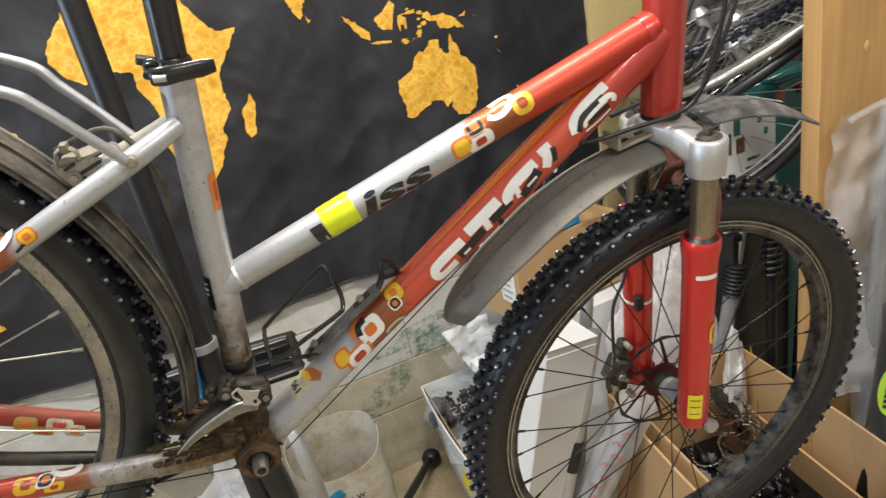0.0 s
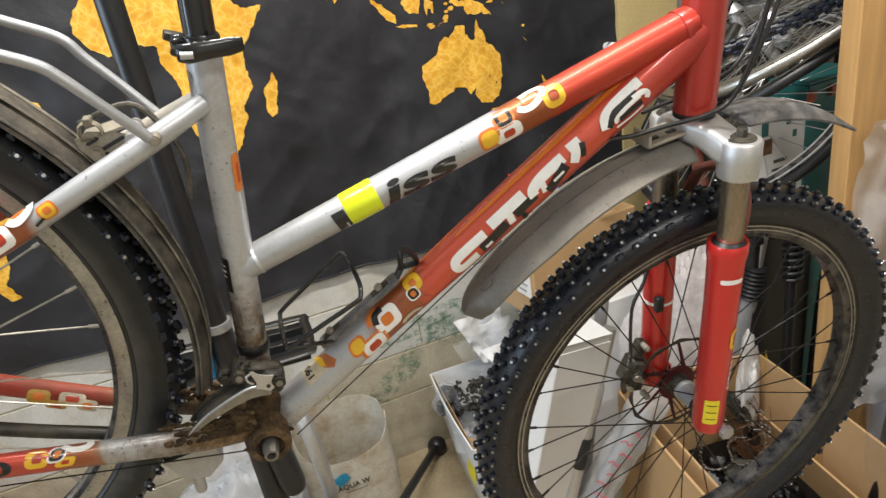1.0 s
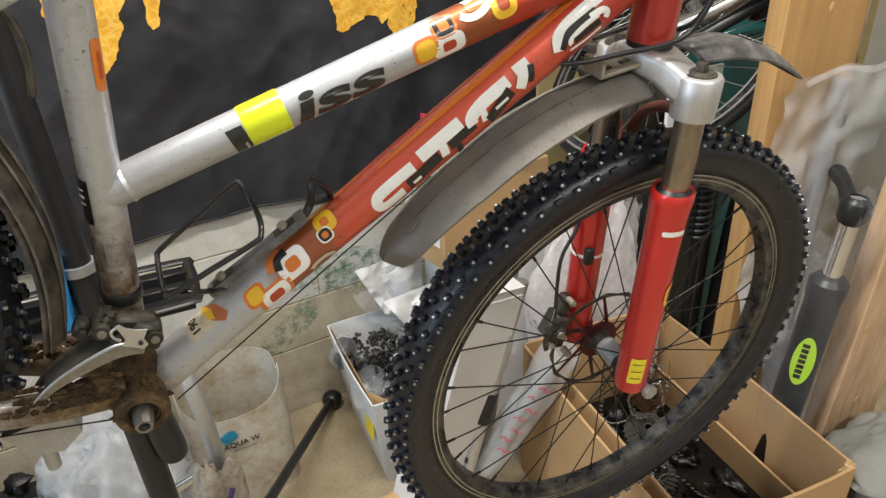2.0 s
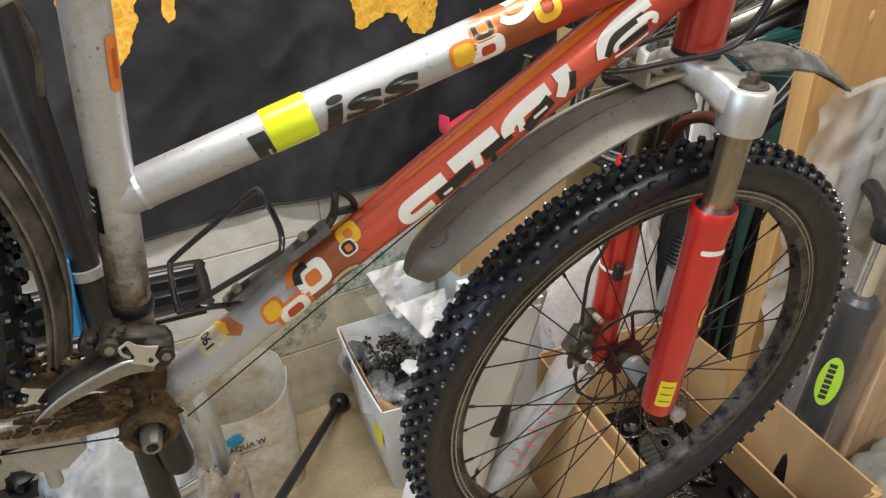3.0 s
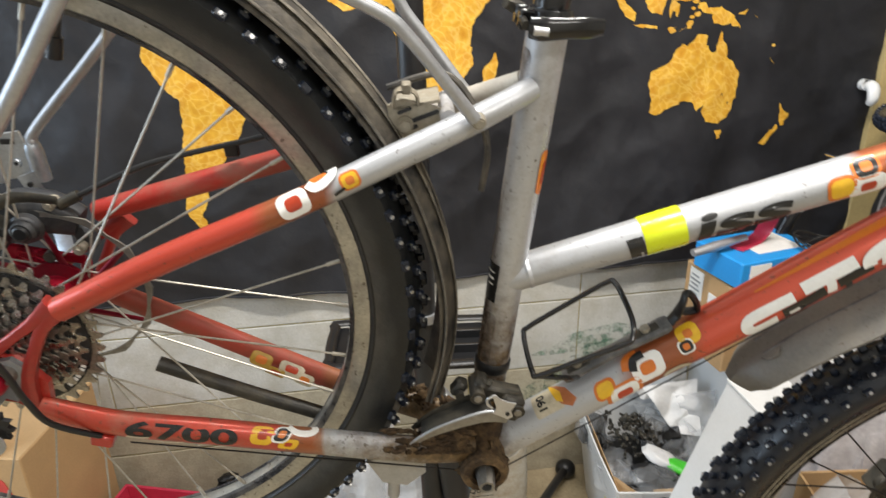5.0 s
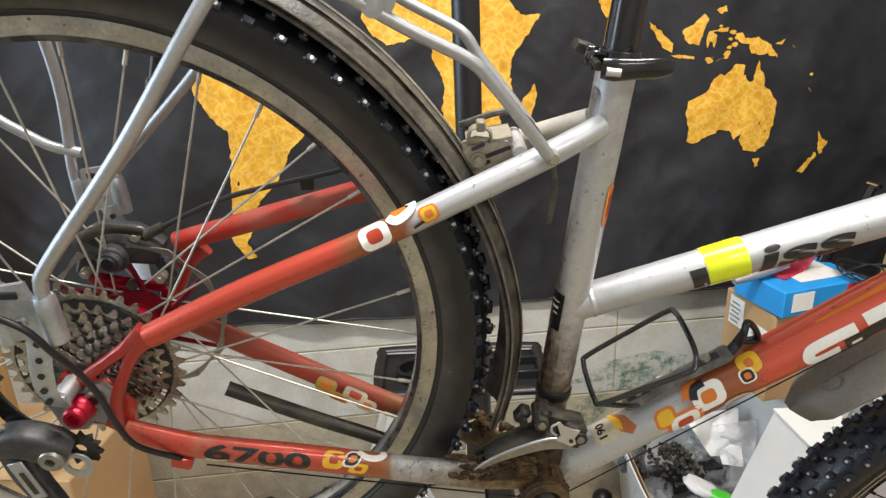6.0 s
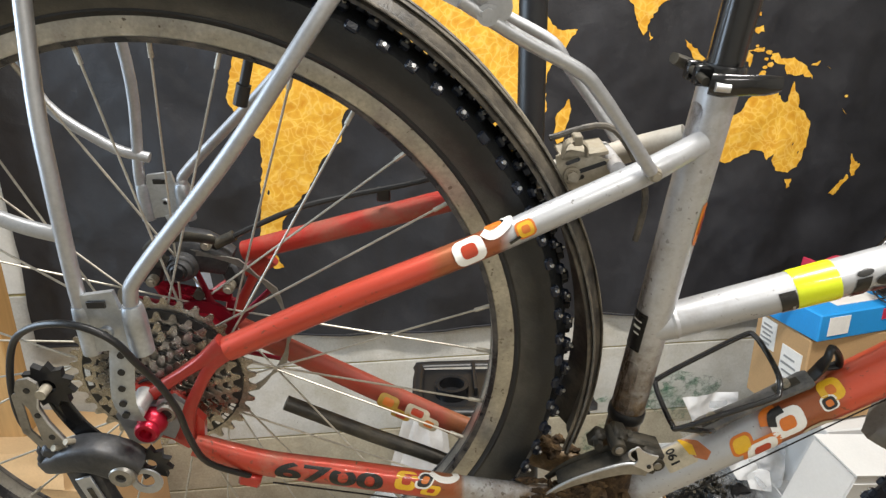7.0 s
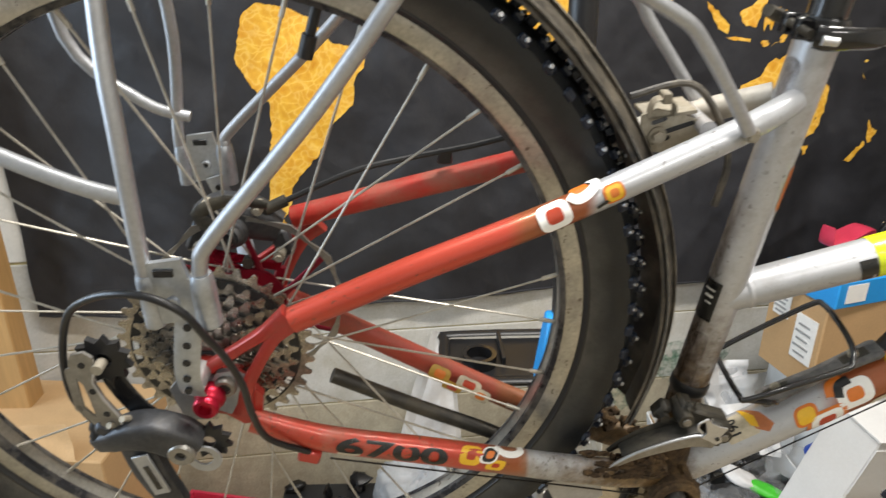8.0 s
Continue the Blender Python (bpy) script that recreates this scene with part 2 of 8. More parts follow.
M["old_yellow"] = material("grubby_yellow_decal", (0.42, 0.25, 0.035), 0.5, 0, 0.2, 60, 300, 0.0, dirt=0.5, dirt_colour=(0.16, 0.10, 0.05), dirt_scale=60)
M["orange_ink"] = material("orange_decal", (0.60, 0.16, 0.02), 0.35, 0, 0.1, 60, 300, 0.0, coat=0.3)
M["brown_ink"] = material("faded_brown_decal", (0.40, 0.13, 0.045), 0.45, 0, 0.2, 60, 300, 0.0)
M["red_ink"] = material("dark_red_decal", (0.40, 0.04, 0.012), 0.35, 0, 0.1, 60, 300, 0.0, coat=0.3)
M["yellow_label"] = material("yellow_label", (0.75, 0.60, 0.03), 0.4, 0, 0.1, 60, 300, 0.0)


# ---- geometry helpers ----
class Geo:
    """Collects vertices and faces of one mesh."""

    def __init__(self):
        self.v, self.f = [], []

    def add(self, v, f):
        n = len(self.v)
        self.v += [tuple(p) for p in v]
        self.f += [tuple(i + n for i in q) for q in f]
        return self

    def box(self, centre, size, rot=None, bevel=0.15):
        """A chamfered block. bevel: share of the smallest side, up to 3 mm."""
        hx, hy, hz = (s / 2 for s in size)
        c = min(min(hx, hy, hz) * 2 * bevel, 0.003)
        R = rot or Matrix.Identity(3)
        ids, v = {}, []
        for sx in (-1, 1):
            for sy in (-1, 1):
                for sz in (-1, 1):
                    for a in range(3):
                        p = [sx * (hx - (a != 0) * c), sy * (hy - (a != 1) * c), sz * (hz - (a != 2) * c)]
                        ids[sx, sy, sz, a] = len(v)
                        v.append(R @ Vector(p) + Vector(centre))
        f = []
        for s in (-1, 1):
            quad = [(-1, -1), (1, -1), (1, 1), (-1, 1)]
            f.append([ids[s, a, b, 0] for a, b in quad][::s])
            f.append([ids[a, s, b, 1] for a, b in quad][::-s])
            f.append([ids[a, b, s, 2] for a, b in quad][::s])
        for s in (-1, 1):
            for t in (-1, 1):
                f.append([ids[s, t, -1, 0], ids[s, t, 1, 0], ids[s, t, 1, 1], ids[s, t, -1, 1]][:: -s * t])
                f.append([ids[s, -1, t, 0], ids[s, 1, t, 0], ids[s, 1, t, 2], ids[s, -1, t, 2]][:: s * t])
                f.append([ids[-1, s, t, 1], ids[1, s, t, 1], ids[1, s, t, 2], ids[-1, s, t, 2]][:: -s * t])
                for u in (-1, 1):
                    f.append([ids[s, t, u, 0], ids[s, t, u, 1], ids[s, t, u, 2]][:: s * t * u])
        return self.add(v, f)

    def sweep(self, pts, r, seg=14, caps=True, smooth=0, ref=(0, 1, 0), closed=False, square=1.0):
        """A tube along points. r: radius, or a list of radii or (across, along ref) pairs; square < 1 boxes it."""
        P = [Vector(p) for p in pts]
        rs = r if isinstance(r, list) else [r] * len(P)
        if smooth:
            P, rs = spline(P, rs, smooth, closed)
        n = len(P)
        ref = Vector(ref)
        v, f = [], []
        for i, p in enumerate(P):
            a, b = (P[i - 1], P[(i + 1) % n]) if closed else (P[max(i - 1, 0)], P[min(i + 1, n - 1)])
            d = (b - a).normalized()
            w = ref - d * ref.dot(d)
            if w.length < 1e-4:
                w = d.orthogonal()
            w.normalize()
            u = d.cross(w)
            ra, rb = rs[i] if isinstance(rs[i], tuple) else (rs[i], rs[i])
            for k in range(seg):
                t = 2 * math.pi * k / seg
                c, s = math.cos(t), math.sin(t)
                c, s = math.copysign(abs(c) ** square, c), math.copysign(abs(s) ** square, s)
                v.append(p + u * (ra * c) + w * (rb * s))
        for i in range(n if closed else n - 1):
            j = (i + 1) % n
            for k in range(seg):
                l = (k + 1) % seg
                f.append((i * seg + k, i * seg + l, j * seg + l, j * seg + k))
        if caps and not closed:
            f.append(tuple(range(seg))[::-1])
            f.append(tuple((n - 1) * seg + k for k in range(seg)))
        return self.add(v, f)

    def cyl(self, a, b, r, seg=16, r2=None):
        return self.sweep([a, b], [r, r if r2 is None else r2], seg, ref=(0.31, 0.52, 0.79))

    def lathe(self, centre, profile, seg=48, axis="Y", closed=False):
        """Turns (radius, offset along the axis) pairs round an axis."""
        v, f = [], []
        n = len(profile)
        for i in range(seg):
            t = 2 * math.pi * i / seg
            c, s = math.cos(t), math.sin(t)
            for r, o in profile:
                p = {"Y": (r * c, o, r * s), "Z": (r * c, r * s, o), "X": (o, r * c, r * s)}[axis]
                v.append(Vector(p) + Vector(centre))
        for i in range(seg):
            j = (i + 1) % seg
            for k in range(n if closed else n - 1):
                l = (k + 1) % n
                f.append((i * n + k, i * n + l, j * n + l, j * n + k))
        return self.add(v, f)

    def plate(self, outline, y0, y1, centre=(0, 0, 0)):
        """A flat plate: an outline in x and z, thick from y0 to y1."""
        n = len(outline)
        v = [(x + centre[0], y + centre[1], z + centre[2]) for y in (y0, y1) for x, z in outline]
        f = [tuple(range(n)), tuple(range(2 * n - 1, n - 1, -1))]
        f += [(i, i + n, (i + 1) % n + n, (i + 1) % n) for i in range(n)]
        return self.add(v, f)

    def ring_plate(self, outer, inner, y0, y1, centre=(0, 0, 0)):
        """A flat plate with one hole, outlines with the same count."""
        n = len(outer)
        v = [(x + centre[0], y + centre[1], z + centre[2]) for y in (y0, y1) for loop in (outer, inner) for x, z in loop]
        f = []
        for i in range(n):
            j = (i + 1) % n
            f += [(i, j, n + j, n + i), (2 * n + i, 3 * n + i, 3 * n + j, 2 * n + j), (i, 2 * n + i, 2 * n + j, j), (n + i, n + j, 3 * n + j, 3 * n + i)]
        return self.add(v, f)

    def blob(self, centre, size, seed=0, seg=10, rough=0.25):
        """A crumpled lump."""
        v, f = [], []
        rows = seg // 2 + 1
        for i in range(rows + 1):
            th = math.pi * i / rows
            for k in range(seg):
                ph = 2 * math.pi * k / seg
                d = Vector((math.sin(th) * math.cos(ph), math.sin(th) * math.sin(ph), math.cos(th)))
                s = 1 + rough * (noise.noise(d * 1.7 + Vector((seed * 3.1, seed, 0))) + 0.5 * noise.noise(d * 4.3 + Vector((0, seed, seed))))
                v.append(Vector([d[a] * size[a] * s for a in range(3)]) + Vector(centre))
        for i in range(rows):
            for k in range(seg):
                l = (k + 1) % seg
                f.append((i * seg + k, (i + 1) * seg + k, (i + 1) * seg + l, i * seg + l))
        return self.add(v, f)


def spline(P, rs, steps, closed=False):
    """Catmull-Rom points between the given ones."""
    out, ro = [], []
    n = len(P)
    tup = isinstance(rs[0], tuple)
    for i in range(n if closed else n - 1):
        g = lambda j: P[j % n] if closed else P[min(max(j, 0), n - 1)]
        a, b, c, d = g(i - 1), g(i), g(i + 1), g(i + 2)
        r0, r1 = rs[i], rs[(i + 1) % n]
        for k in range(steps):
            t = k / steps
            out.append(0.5 * (2 * b + (c - a) * t + (2 * a - 5 * b + 4 * c - d) * t * t + (3 * b - a - 3 * c + d) * t ** 3))
            ro.append(tuple(x + (y - x) * t for x, y in zip(r0, r1)) if tup else r0 + (r1 - r0) * t)
    if not closed:
        out.append(P[-1])
        ro.append(rs[-1])
    return out, ro


def part(name, geo, mat, parent=None, label="", smooth=40):
    """Links geo as one mesh object, under a thing or a part."""
    me = bpy.data.meshes.new(name)
    me.from_pydata(geo.v, [], geo.f)
    me.validate()
    bm = bmesh.new()
    bm.from_mesh(me)
    bmesh.ops.recalc_face_normals(bm, faces=bm.faces)
    bm.to_mesh(me)
    bm.free()
    me.materials.append(M[mat] if isinstance(mat, str) else mat)
    if smooth:
        me.polygons.foreach_set("use_smooth", [True] * len(me.polygons))
        me.set_sharp_from_angle(angle=radians(smooth))
    ob = new(name, me)
    if parent:
        ob.parent = parent
    if label:
        ob["label"] = label
    return ob


def thing(name, place, label, category, group="", turn=0, tilt=0, roll=0):
    ob = new(name)
    ob.empty_display_size = 0.05
    ob.matrix_world = pose(*place, tilt, roll, turn)
    return tagged(ob, label, category, group)


def circle(cx, cz, r, n=24, start=0.0):
    return [(cx + r * math.cos(start + 2 * math.pi * i / n), cz + r * math.sin(start + 2 * math.pi * i / n)) for i in range(n)]


def stadium(ax, az, bx, bz, r, n=8):
    """A slot-shaped outline round a line in x and z."""
    t = math.atan2(bz - az, bx - ax)
    out = [(bx + r * math.cos(t - math.pi / 2 + math.pi * i / n), bz + r * math.sin(t - math.pi / 2 + math.pi * i / n)) for i in range(n + 1)]
    out += [(ax + r * math.cos(t + math.pi / 2 + math.pi * i / n), az + r * math.sin(t + math.pi / 2 + math.pi * i / n)) for i in range(n + 1)]
    return out


# ---- structure ----
WALL_SLOPE = 0.1


WALL_TURN = math.degrees(math.atan(WALL_SLOPE))
M["block"] = material("grey_block_wall", (0.52, 0.505, 0.465), 0.85, 0, 0.16, 9, 160, 0.5, specks=0.3, dirt=0.6, dirt_colour=(0.31, 0.27, 0.19), dirt_scale=8)
M["block_low"] = material("beige_block_wall", (0.45, 0.395, 0.29), 0.9, 0, 0.25, 14, 160, 0.5, dirt=0.5, dirt_colour=(0.24, 0.19, 0.12), dirt_scale=12)
M["mortar"] = material("yellow_mortar", (0.52, 0.43, 0.20), 0.9, 0, 0.3, 30, 200, 0.5)
M["floor"] = material("tan_floor", (0.40, 0.325, 0.205), 0.65, 0, 0.3, 5, 120, 0.3, specks=0.6, dirt=0.6, dirt_colour=(0.25, 0.185, 0.11), dirt_scale=7)
M["plaster"] = material("painted_plaster", (0.62, 0.60, 0.55), 0.85, 0, 0.1, 4, 150, 0.3, dirt=0.2, dirt_scale=3)
M["ceiling"] = material("white_ceiling", (0.75, 0.74, 0.71), 0.9, 0, 0.06, 3, 150, 0.2)
M["wood"] = material("pine_timber", (0.46, 0.27, 0.105), 0.6, 0, 0.28, 12, 60, 0.25, stretch=(1, 1, 0.08), dirt=0.2, dirt_colour=(0.30, 0.17, 0.07), dirt_scale=6)
M["rough_pine"] = material("rough_sawn_pine", (0.60, 0.40, 0.245), 0.75, 0, 0.35, 16, 90, 0.5, stretch=(1, 1, 0.10), dirt=0.4, dirt_colour=(0.30, 0.17, 0.09), dirt_scale=9)
M["ply"] = material("tan_board", (0.50, 0.38, 0.17), 0.7, 0, 0.12, 6, 120, 0.15)
M["cloth"] = material("charcoal_cloth", (0.0155, 0.0155, 0.0188), 0.56, 0, 0.28, 6, 55, 0.55)


def gold_material():
    m = material("gold_print", (0.62, 0.34, 0.02), 0.5, 0.0, 0.12, 12, 300, 0.08)
    nt = m.node_tree
    b = nt.nodes["Principled BSDF"]
    vor = nt.nodes.new("ShaderNodeTexVoronoi")
    vor.feature = "DISTANCE_TO_EDGE"
    vor.inputs["Scale"].default_value = 42
    tc = nt.nodes.new("ShaderNodeTexCoord")
    add = nt.nodes.new("ShaderNodeVectorMath")
    add.operation = "MULTIPLY_ADD"
    nz = nt.nodes.new("ShaderNodeTexNoise")
    nz.inputs["Scale"].default_value = 14
    nt.links.new(tc.outputs["Object"], nz.inputs["Vector"])
    nt.links.new(nz.outputs["Color"], add.inputs[0])
    add.inputs[1].default_value = (0.12, 0.12, 0.12)
    nt.links.new(tc.outputs["Object"], add.inputs[2])
    nt.links.new(add.outputs[0], vor.inputs["Vector"])
    veins = ramp_node(nt, vor.outputs["Distance"], [(0.0, (0.80, 0.56, 0.16)), (0.10, (0.66, 0.36, 0.035)), (0.4, (0.55, 0.25, 0.012))])
    c = mix_node(nt, 0.55, veins, ramp_node(nt, noise_node(nt, 35, 5, 0.7), [(0.35, (0.48, 0.20, 0.008)), (0.65, (0.74, 0.44, 0.05))]))
    nt.links.new(c, b.inputs["Base Color"])
    return m


M["gold"] = gold_material()


def slab(name, lo, hi, mat, label=""):
    g = Geo().box([(a + b) / 2 for a, b in zip(lo, hi)], [b - a for a, b in zip(lo, hi)], bevel=0.02)
    return tagged(part(name, g, mat, smooth=0), label, "", "", "structure")


slab("floor", (-2.3, -1.9, FLOOR - 0.1), (2.9, 2.4, FLOOR), "floor", "tan worn workshop floor with stains")
slab("ceiling", (-2.3, -1.9, CEIL), (2.9, 2.4, CEIL + 0.1), "ceiling", "plain white ceiling over the workshop")
WIN = (-0.20, 1.30, 1.12, 2.32)
g = Geo()
for y0, y1, z0, z1 in ((-1.9, WIN[0], FLOOR, CEIL), (WIN[1], 2.4, FLOOR, CEIL), (WIN[0], WIN[1], FLOOR, WIN[2]), (WIN[0], WIN[1], WIN[3], CEIL)):
    g.box((-2.35, (y0 + y1) / 2, (z0 + z1) / 2), (0.10, y1 - y0, z1 - z0), bevel=0.0)
tagged(part("wall_west", g, "plaster", smooth=0), "plastered side wall with a window opening", "", "", "structure")
win = new("window_1")
win.matrix_world = pose(-2.39, (WIN[0] + WIN[1]) / 2, (WIN[2] + WIN[3]) / 2)
tagged(win, "white framed daylight window in the side wall", "", "", "structure")
ww, wh = WIN[1] - WIN[0], WIN[3] - WIN[2]
for cy, cz, sy, sz in ((-ww / 2 + 0.03, 0, 0.06, wh), (ww / 2 - 0.03, 0, 0.06, wh), (0, -wh / 2 + 0.03, ww - 0.12, 0.06), (0, wh / 2 - 0.03, ww - 0.12, 0.06), (0, 0, 0.05, wh - 0.12)):
    part("window_frame", Geo().box((0, cy, cz), (0.05, sy, sz)), "ceiling", win, smooth=0)
for cy in (-ww / 4, ww / 4):
    part("pane", Geo().box((0, cy, 0), (0.006, ww / 2 - 0.085, wh - 0.12), bevel=0.02), "glass", win, smooth=0).visible_shadow = False
slab("wall_east", (2.9, -1.9, FLOOR), (3.0, 2.4, CEIL), "plaster", "plain plastered side wall")
slab("wall_south", (-2.4, -2.0, FLOOR), (3.0, -1.9, CEIL), "plaster", "plain plastered wall across from the cloth")

# the wall behind the bicycle, of courses of blocks
wall = new("wall_north")
wall.matrix_world = pose(0.135, 1.80, 0, 0, 0, WALL_TURN)
tagged(wall, "grey block wall with yellow mortar seams", "", "", "structure")
COURSES = [(FLOOR, 0.317, "block_low"), (0.321, 0.464, "block_low"), (0.468, 0.670, "block"), (0.674, 0.90, "block"), (0.907, 1.8, "plaster"), (1.8, CEIL, "plaster")]
back = Geo().box((0.3, 0.0645, (FLOOR + CEIL) / 2), (5.6, 0.12, CEIL - FLOOR), bevel=0.01)
part("backing", back, "mortar", wall, smooth=0)
for lo, hi, mt in COURSES:
    width = 1.24 if hi < 1 else 2.8
    x = -2.5 + (0.31 if mt == "block" and lo > 0.4 else 0)
    while x < 2.7:
        width = min(width, 2.72 - x)
        part("block", Geo().box((x + width / 2, 0.02, (lo + hi) / 2), (width - 0.003, 0.04, hi - lo), bevel=0.04), mt, wall, smooth=0)
        x += width

# green paint smears on the blocks
M["green_paint"] = material("thin_green_paint", (0.16, 0.34, 0.22), 0.8, 0, 0.5, 30, 200, 0.2)
nt = M["green_paint"].node_tree
nt.links.new(ramp_node(nt, noise_node(nt, 26, 6, 0.75), [(0.46, (0, 0, 0)), (0.66, (0.42, 0.42, 0.42))]), nt.nodes["Principled BSDF"].inputs["Alpha"])
for cx, cz, sx, sz, tl in ((0.22, 0.41, 0.11, 0.05, 35), (0.42, 0.50, 0.10, 0.07, 10), (0.32, 0.545, 0.14, 0.03, 12)):
    g = Geo()
    pts = [(cx + sx * math.cos(a) * (1 + 0.25 * math.sin(3 * a + cx * 30)), cz + sz * math.sin(a) + sx * math.cos(a) * math.tan(radians(tl))) for a in [i * math.pi / 12 for i in range(24)]]
    g.plate(pts, -0.0012, -0.0006)
    part("paint_smear", g, "green_paint", wall, "thin green paint smear", smooth=0)

# ---- the hanging map cloth ----
def on_map(lon, lat):
    """Longitude and latitude on the printed map; the cloth sags to the west."""
    return -0.1121 + 0.005778 * lon, 1.4025 + 0.00635 * lat + 0.000224 * lon - 0.0000292 * lat * lat


def fold(x, z):
    """How far the cloth stands off the wall."""
    r = 0.009 * math.sin(x * 9 + 1.3 * math.sin(z * 3)) + 0.005 * math.sin(x * 23 + z * 5)
    r += 0.012 * noise.noise(Vector((x * 3, z * 2, 0))) + 0.008 * noise.noise(Vector((x * 9 + z * 3, z * 8, 2)))
    r += 0.011 * abs(noise.noise(Vector((x * 7 - z * 5, z * 4 + x * 2, 5)))) + 0.007 * abs(noise.noise(Vector((x * 15 + z * 9, z * 7 - x * 4, 9))))
    return -0.035 + r * (0.55 + 0.45 * min(1, abs(z - 2.1)))


HEM, CLOTH_L, CLOTH_R, CLOTH_T = 0.776, -1.22, 1.10, 2.05
banner = thing("map_banner", (0.135, 1.80, 0), "charcoal cloth banner printed with a golden world map", "banner", turn=WALL_TURN)
g = Geo()
nx, nz_ = 260, 150
vv = []
for j in range(nz_ + 1):
    for i in range(nx + 1):
        x = CLOTH_L + (CLOTH_R - CLOTH_L) * i / nx
        hem = HEM + 0.006 * math.sin(x * 4.1) + 0.004 * math.sin(x * 11)
        z = hem + (CLOTH_T - hem) * j / nz_
        vv.append((x, fold(x, z), z))
g.add(vv, [(j * (nx + 1) + i, j * (nx + 1) + i + 1, (j + 1) * (nx + 1) + i + 1, (j + 1) * (nx + 1) + i) for j in range(nz_) for i in range(nx)])
cloth = part("cloth", g, "cloth", banner, smooth=80)
g = Geo().sweep([(CLOTH_L + (CLOTH_R - CLOTH_L) * i / 60, fold(CLOTH_L + (CLOTH_R - CLOTH_L) * i / 60, HEM) - 0.001, HEM + 0.006 * math.sin((CLOTH_L + (CLOTH_R - CLOTH_L) * i / 60) * 4.1)) for i in range(61)], 0.003, 6)
part("hem", g, "cloth", banner)

LANDS = {
    "australia": [(114, -22), (113.5, -26), (115.5, -31), (115, -34), (118, -35), (124, -33), (129, -31.5), (133, -32), (135.5, -34.8), (138, -33), (138, -35.5), (140, -38),
                  (146, -39), (150, -37.5), (153, -31), (153, -25), (149, -20.5), (146, -19), (145, -15), (143.5, -14), (142.5, -10.7), (141.5, -13), (141, -17), (139.5, -17.5),
                  (136, -15), (136.5, -12), (132, -11.3), (130, -13.5), (128, -14.8), (126, -14), (122.5, -17), (121, -19.5)],
    "tasmania": [(144.7, -40.8), (148, -40.8), (147.8, -43), (146.3, -43.5)],
    "new_zealand_north": [(172.8, -34.5), (175.5, -37), (178.5, -37.8), (176.5, -41), (175, -41.3), (174, -39)],
    "new_zealand_south": [(172.7, -40.6), (174, -41.8), (171, -44.3), (169, -46.6), (166.5, -46), (170, -43)],
    "africa": [(-17, 15), (-16, 20), (-10, 29), (-5, 36), (10, 37), (20, 31), (32, 31), (37, 20), (43, 12), (51, 11.5), (44, 2), (40, -3), (39.5, -8), (40.5, -15), (35, -20),
               (35.5, -24), (32.5, -27), (30.5, -31), (26, -34), (20, -34.8), (18, -32.5), (15, -27), (12, -18), (13.5, -11), (12, -6), (9, -1), (9.5, 4), (4, 6.4), (-4, 5), (-8, 4.4), (-13, 8)],
    "madagascar": [(49.3, -12), (50.4, -16), (47.5, -24.8), (45, -25.5), (43.6, -23), (44.3, -17), (47, -15)],
    "south_america": [(-72, 12), (-62, 10.5), (-52, 5), (-50, 0), (-44, -2.5), (-36, -5), (-35, -8.5), (-39, -14), (-40, -21), (-48, -26), (-50, -29.5), (-54, -34.5), (-57, -36.5), (-62, -39.5),
                      (-65, -43), (-66, -47), (-69, -51), (-66, -54.8), (-70, -55), (-75, -49), (-73, -40), (-71, -30), (-70, -19), (-76, -14), (-81, -5), (-79, 1), (-77, 8)],
    "new_guinea": [(131, -1), (134, -0.8), (135.5, -3), (141, -2.7), (147, -6), (150, -10.5), (146, -8.5), (143, -9), (138.5, -8.3), (137.5, -5), (133, -4)],
    "borneo": [(109, 1.5), (113, 3.3), (117, 7), (119, 5), (117.5, 1), (116, -4), (112, -3.4), (110, -1.5)],
    "sumatra": [(95.3, 5.6), (98, 4), (103, -0.5), (106, -3), (105.7, -5.9), (102, -4), (98.7, 0.5)],
    "java": [(105.3, -6.8), (108.5, -6.7), (114.5, -7.7), (114.4, -8.7), (108, -7.8)],
    "sulawesi": [(119.5, 0.5), (125, 1.5), (121, 0.3), (123, -1), (122.5, -5.3), (120.4, -3), (119.5, -5.5), (118.9, -3)],
    "timor": [(123.5, -10.3), (127, -8.4), (125, -9.3)],
    "flores": [(119, -8.6), (123, -8.3), (121, -9)],
    "new_britain": [(148.3, -5.7), (152, -4.2), (151, -6)],
    "solomons": [(155, -6), (157, -7.5), (156, -7)],
    "new_caledonia": [(164, -20.2), (167, -22.3), (166, -22)],
    "india": [(68, 24), (72.5, 20), (74, 14), (77.5, 8), (80, 14), (85, 20), (91, 23), (88, 30), (75, 33)],
    "ceylon": [(80, 9.5), (81.8, 7), (80.3, 6)],
    "luzon": [(120.5, 18), (122, 17), (124, 13), (121, 14)],
    "mindanao": [(122, 8), (125.5, 9.5), (126.3, 7), (124, 6.3)],
}


def coast(loop, step=0.006, rough=0.0058):
    """Cuts a coarse outline finer, with an uneven coast."""
    out = []
    for i, p in enumerate(loop):
        a, b = Vector((*p, 0)), Vector((*loop[(i + 1) % len(loop)], 0))
        k = max(1, int((b - a).length / step))
        for j in range(k):
            q = a + (b - a) * (j / k)
            if j:
                q += Vector((noise.noise(q * 75), noise.noise(q * 75 + Vector((9, 0, 0))), 0)) * rough
            out.append(Vector((q.x, q.y)))
    return out


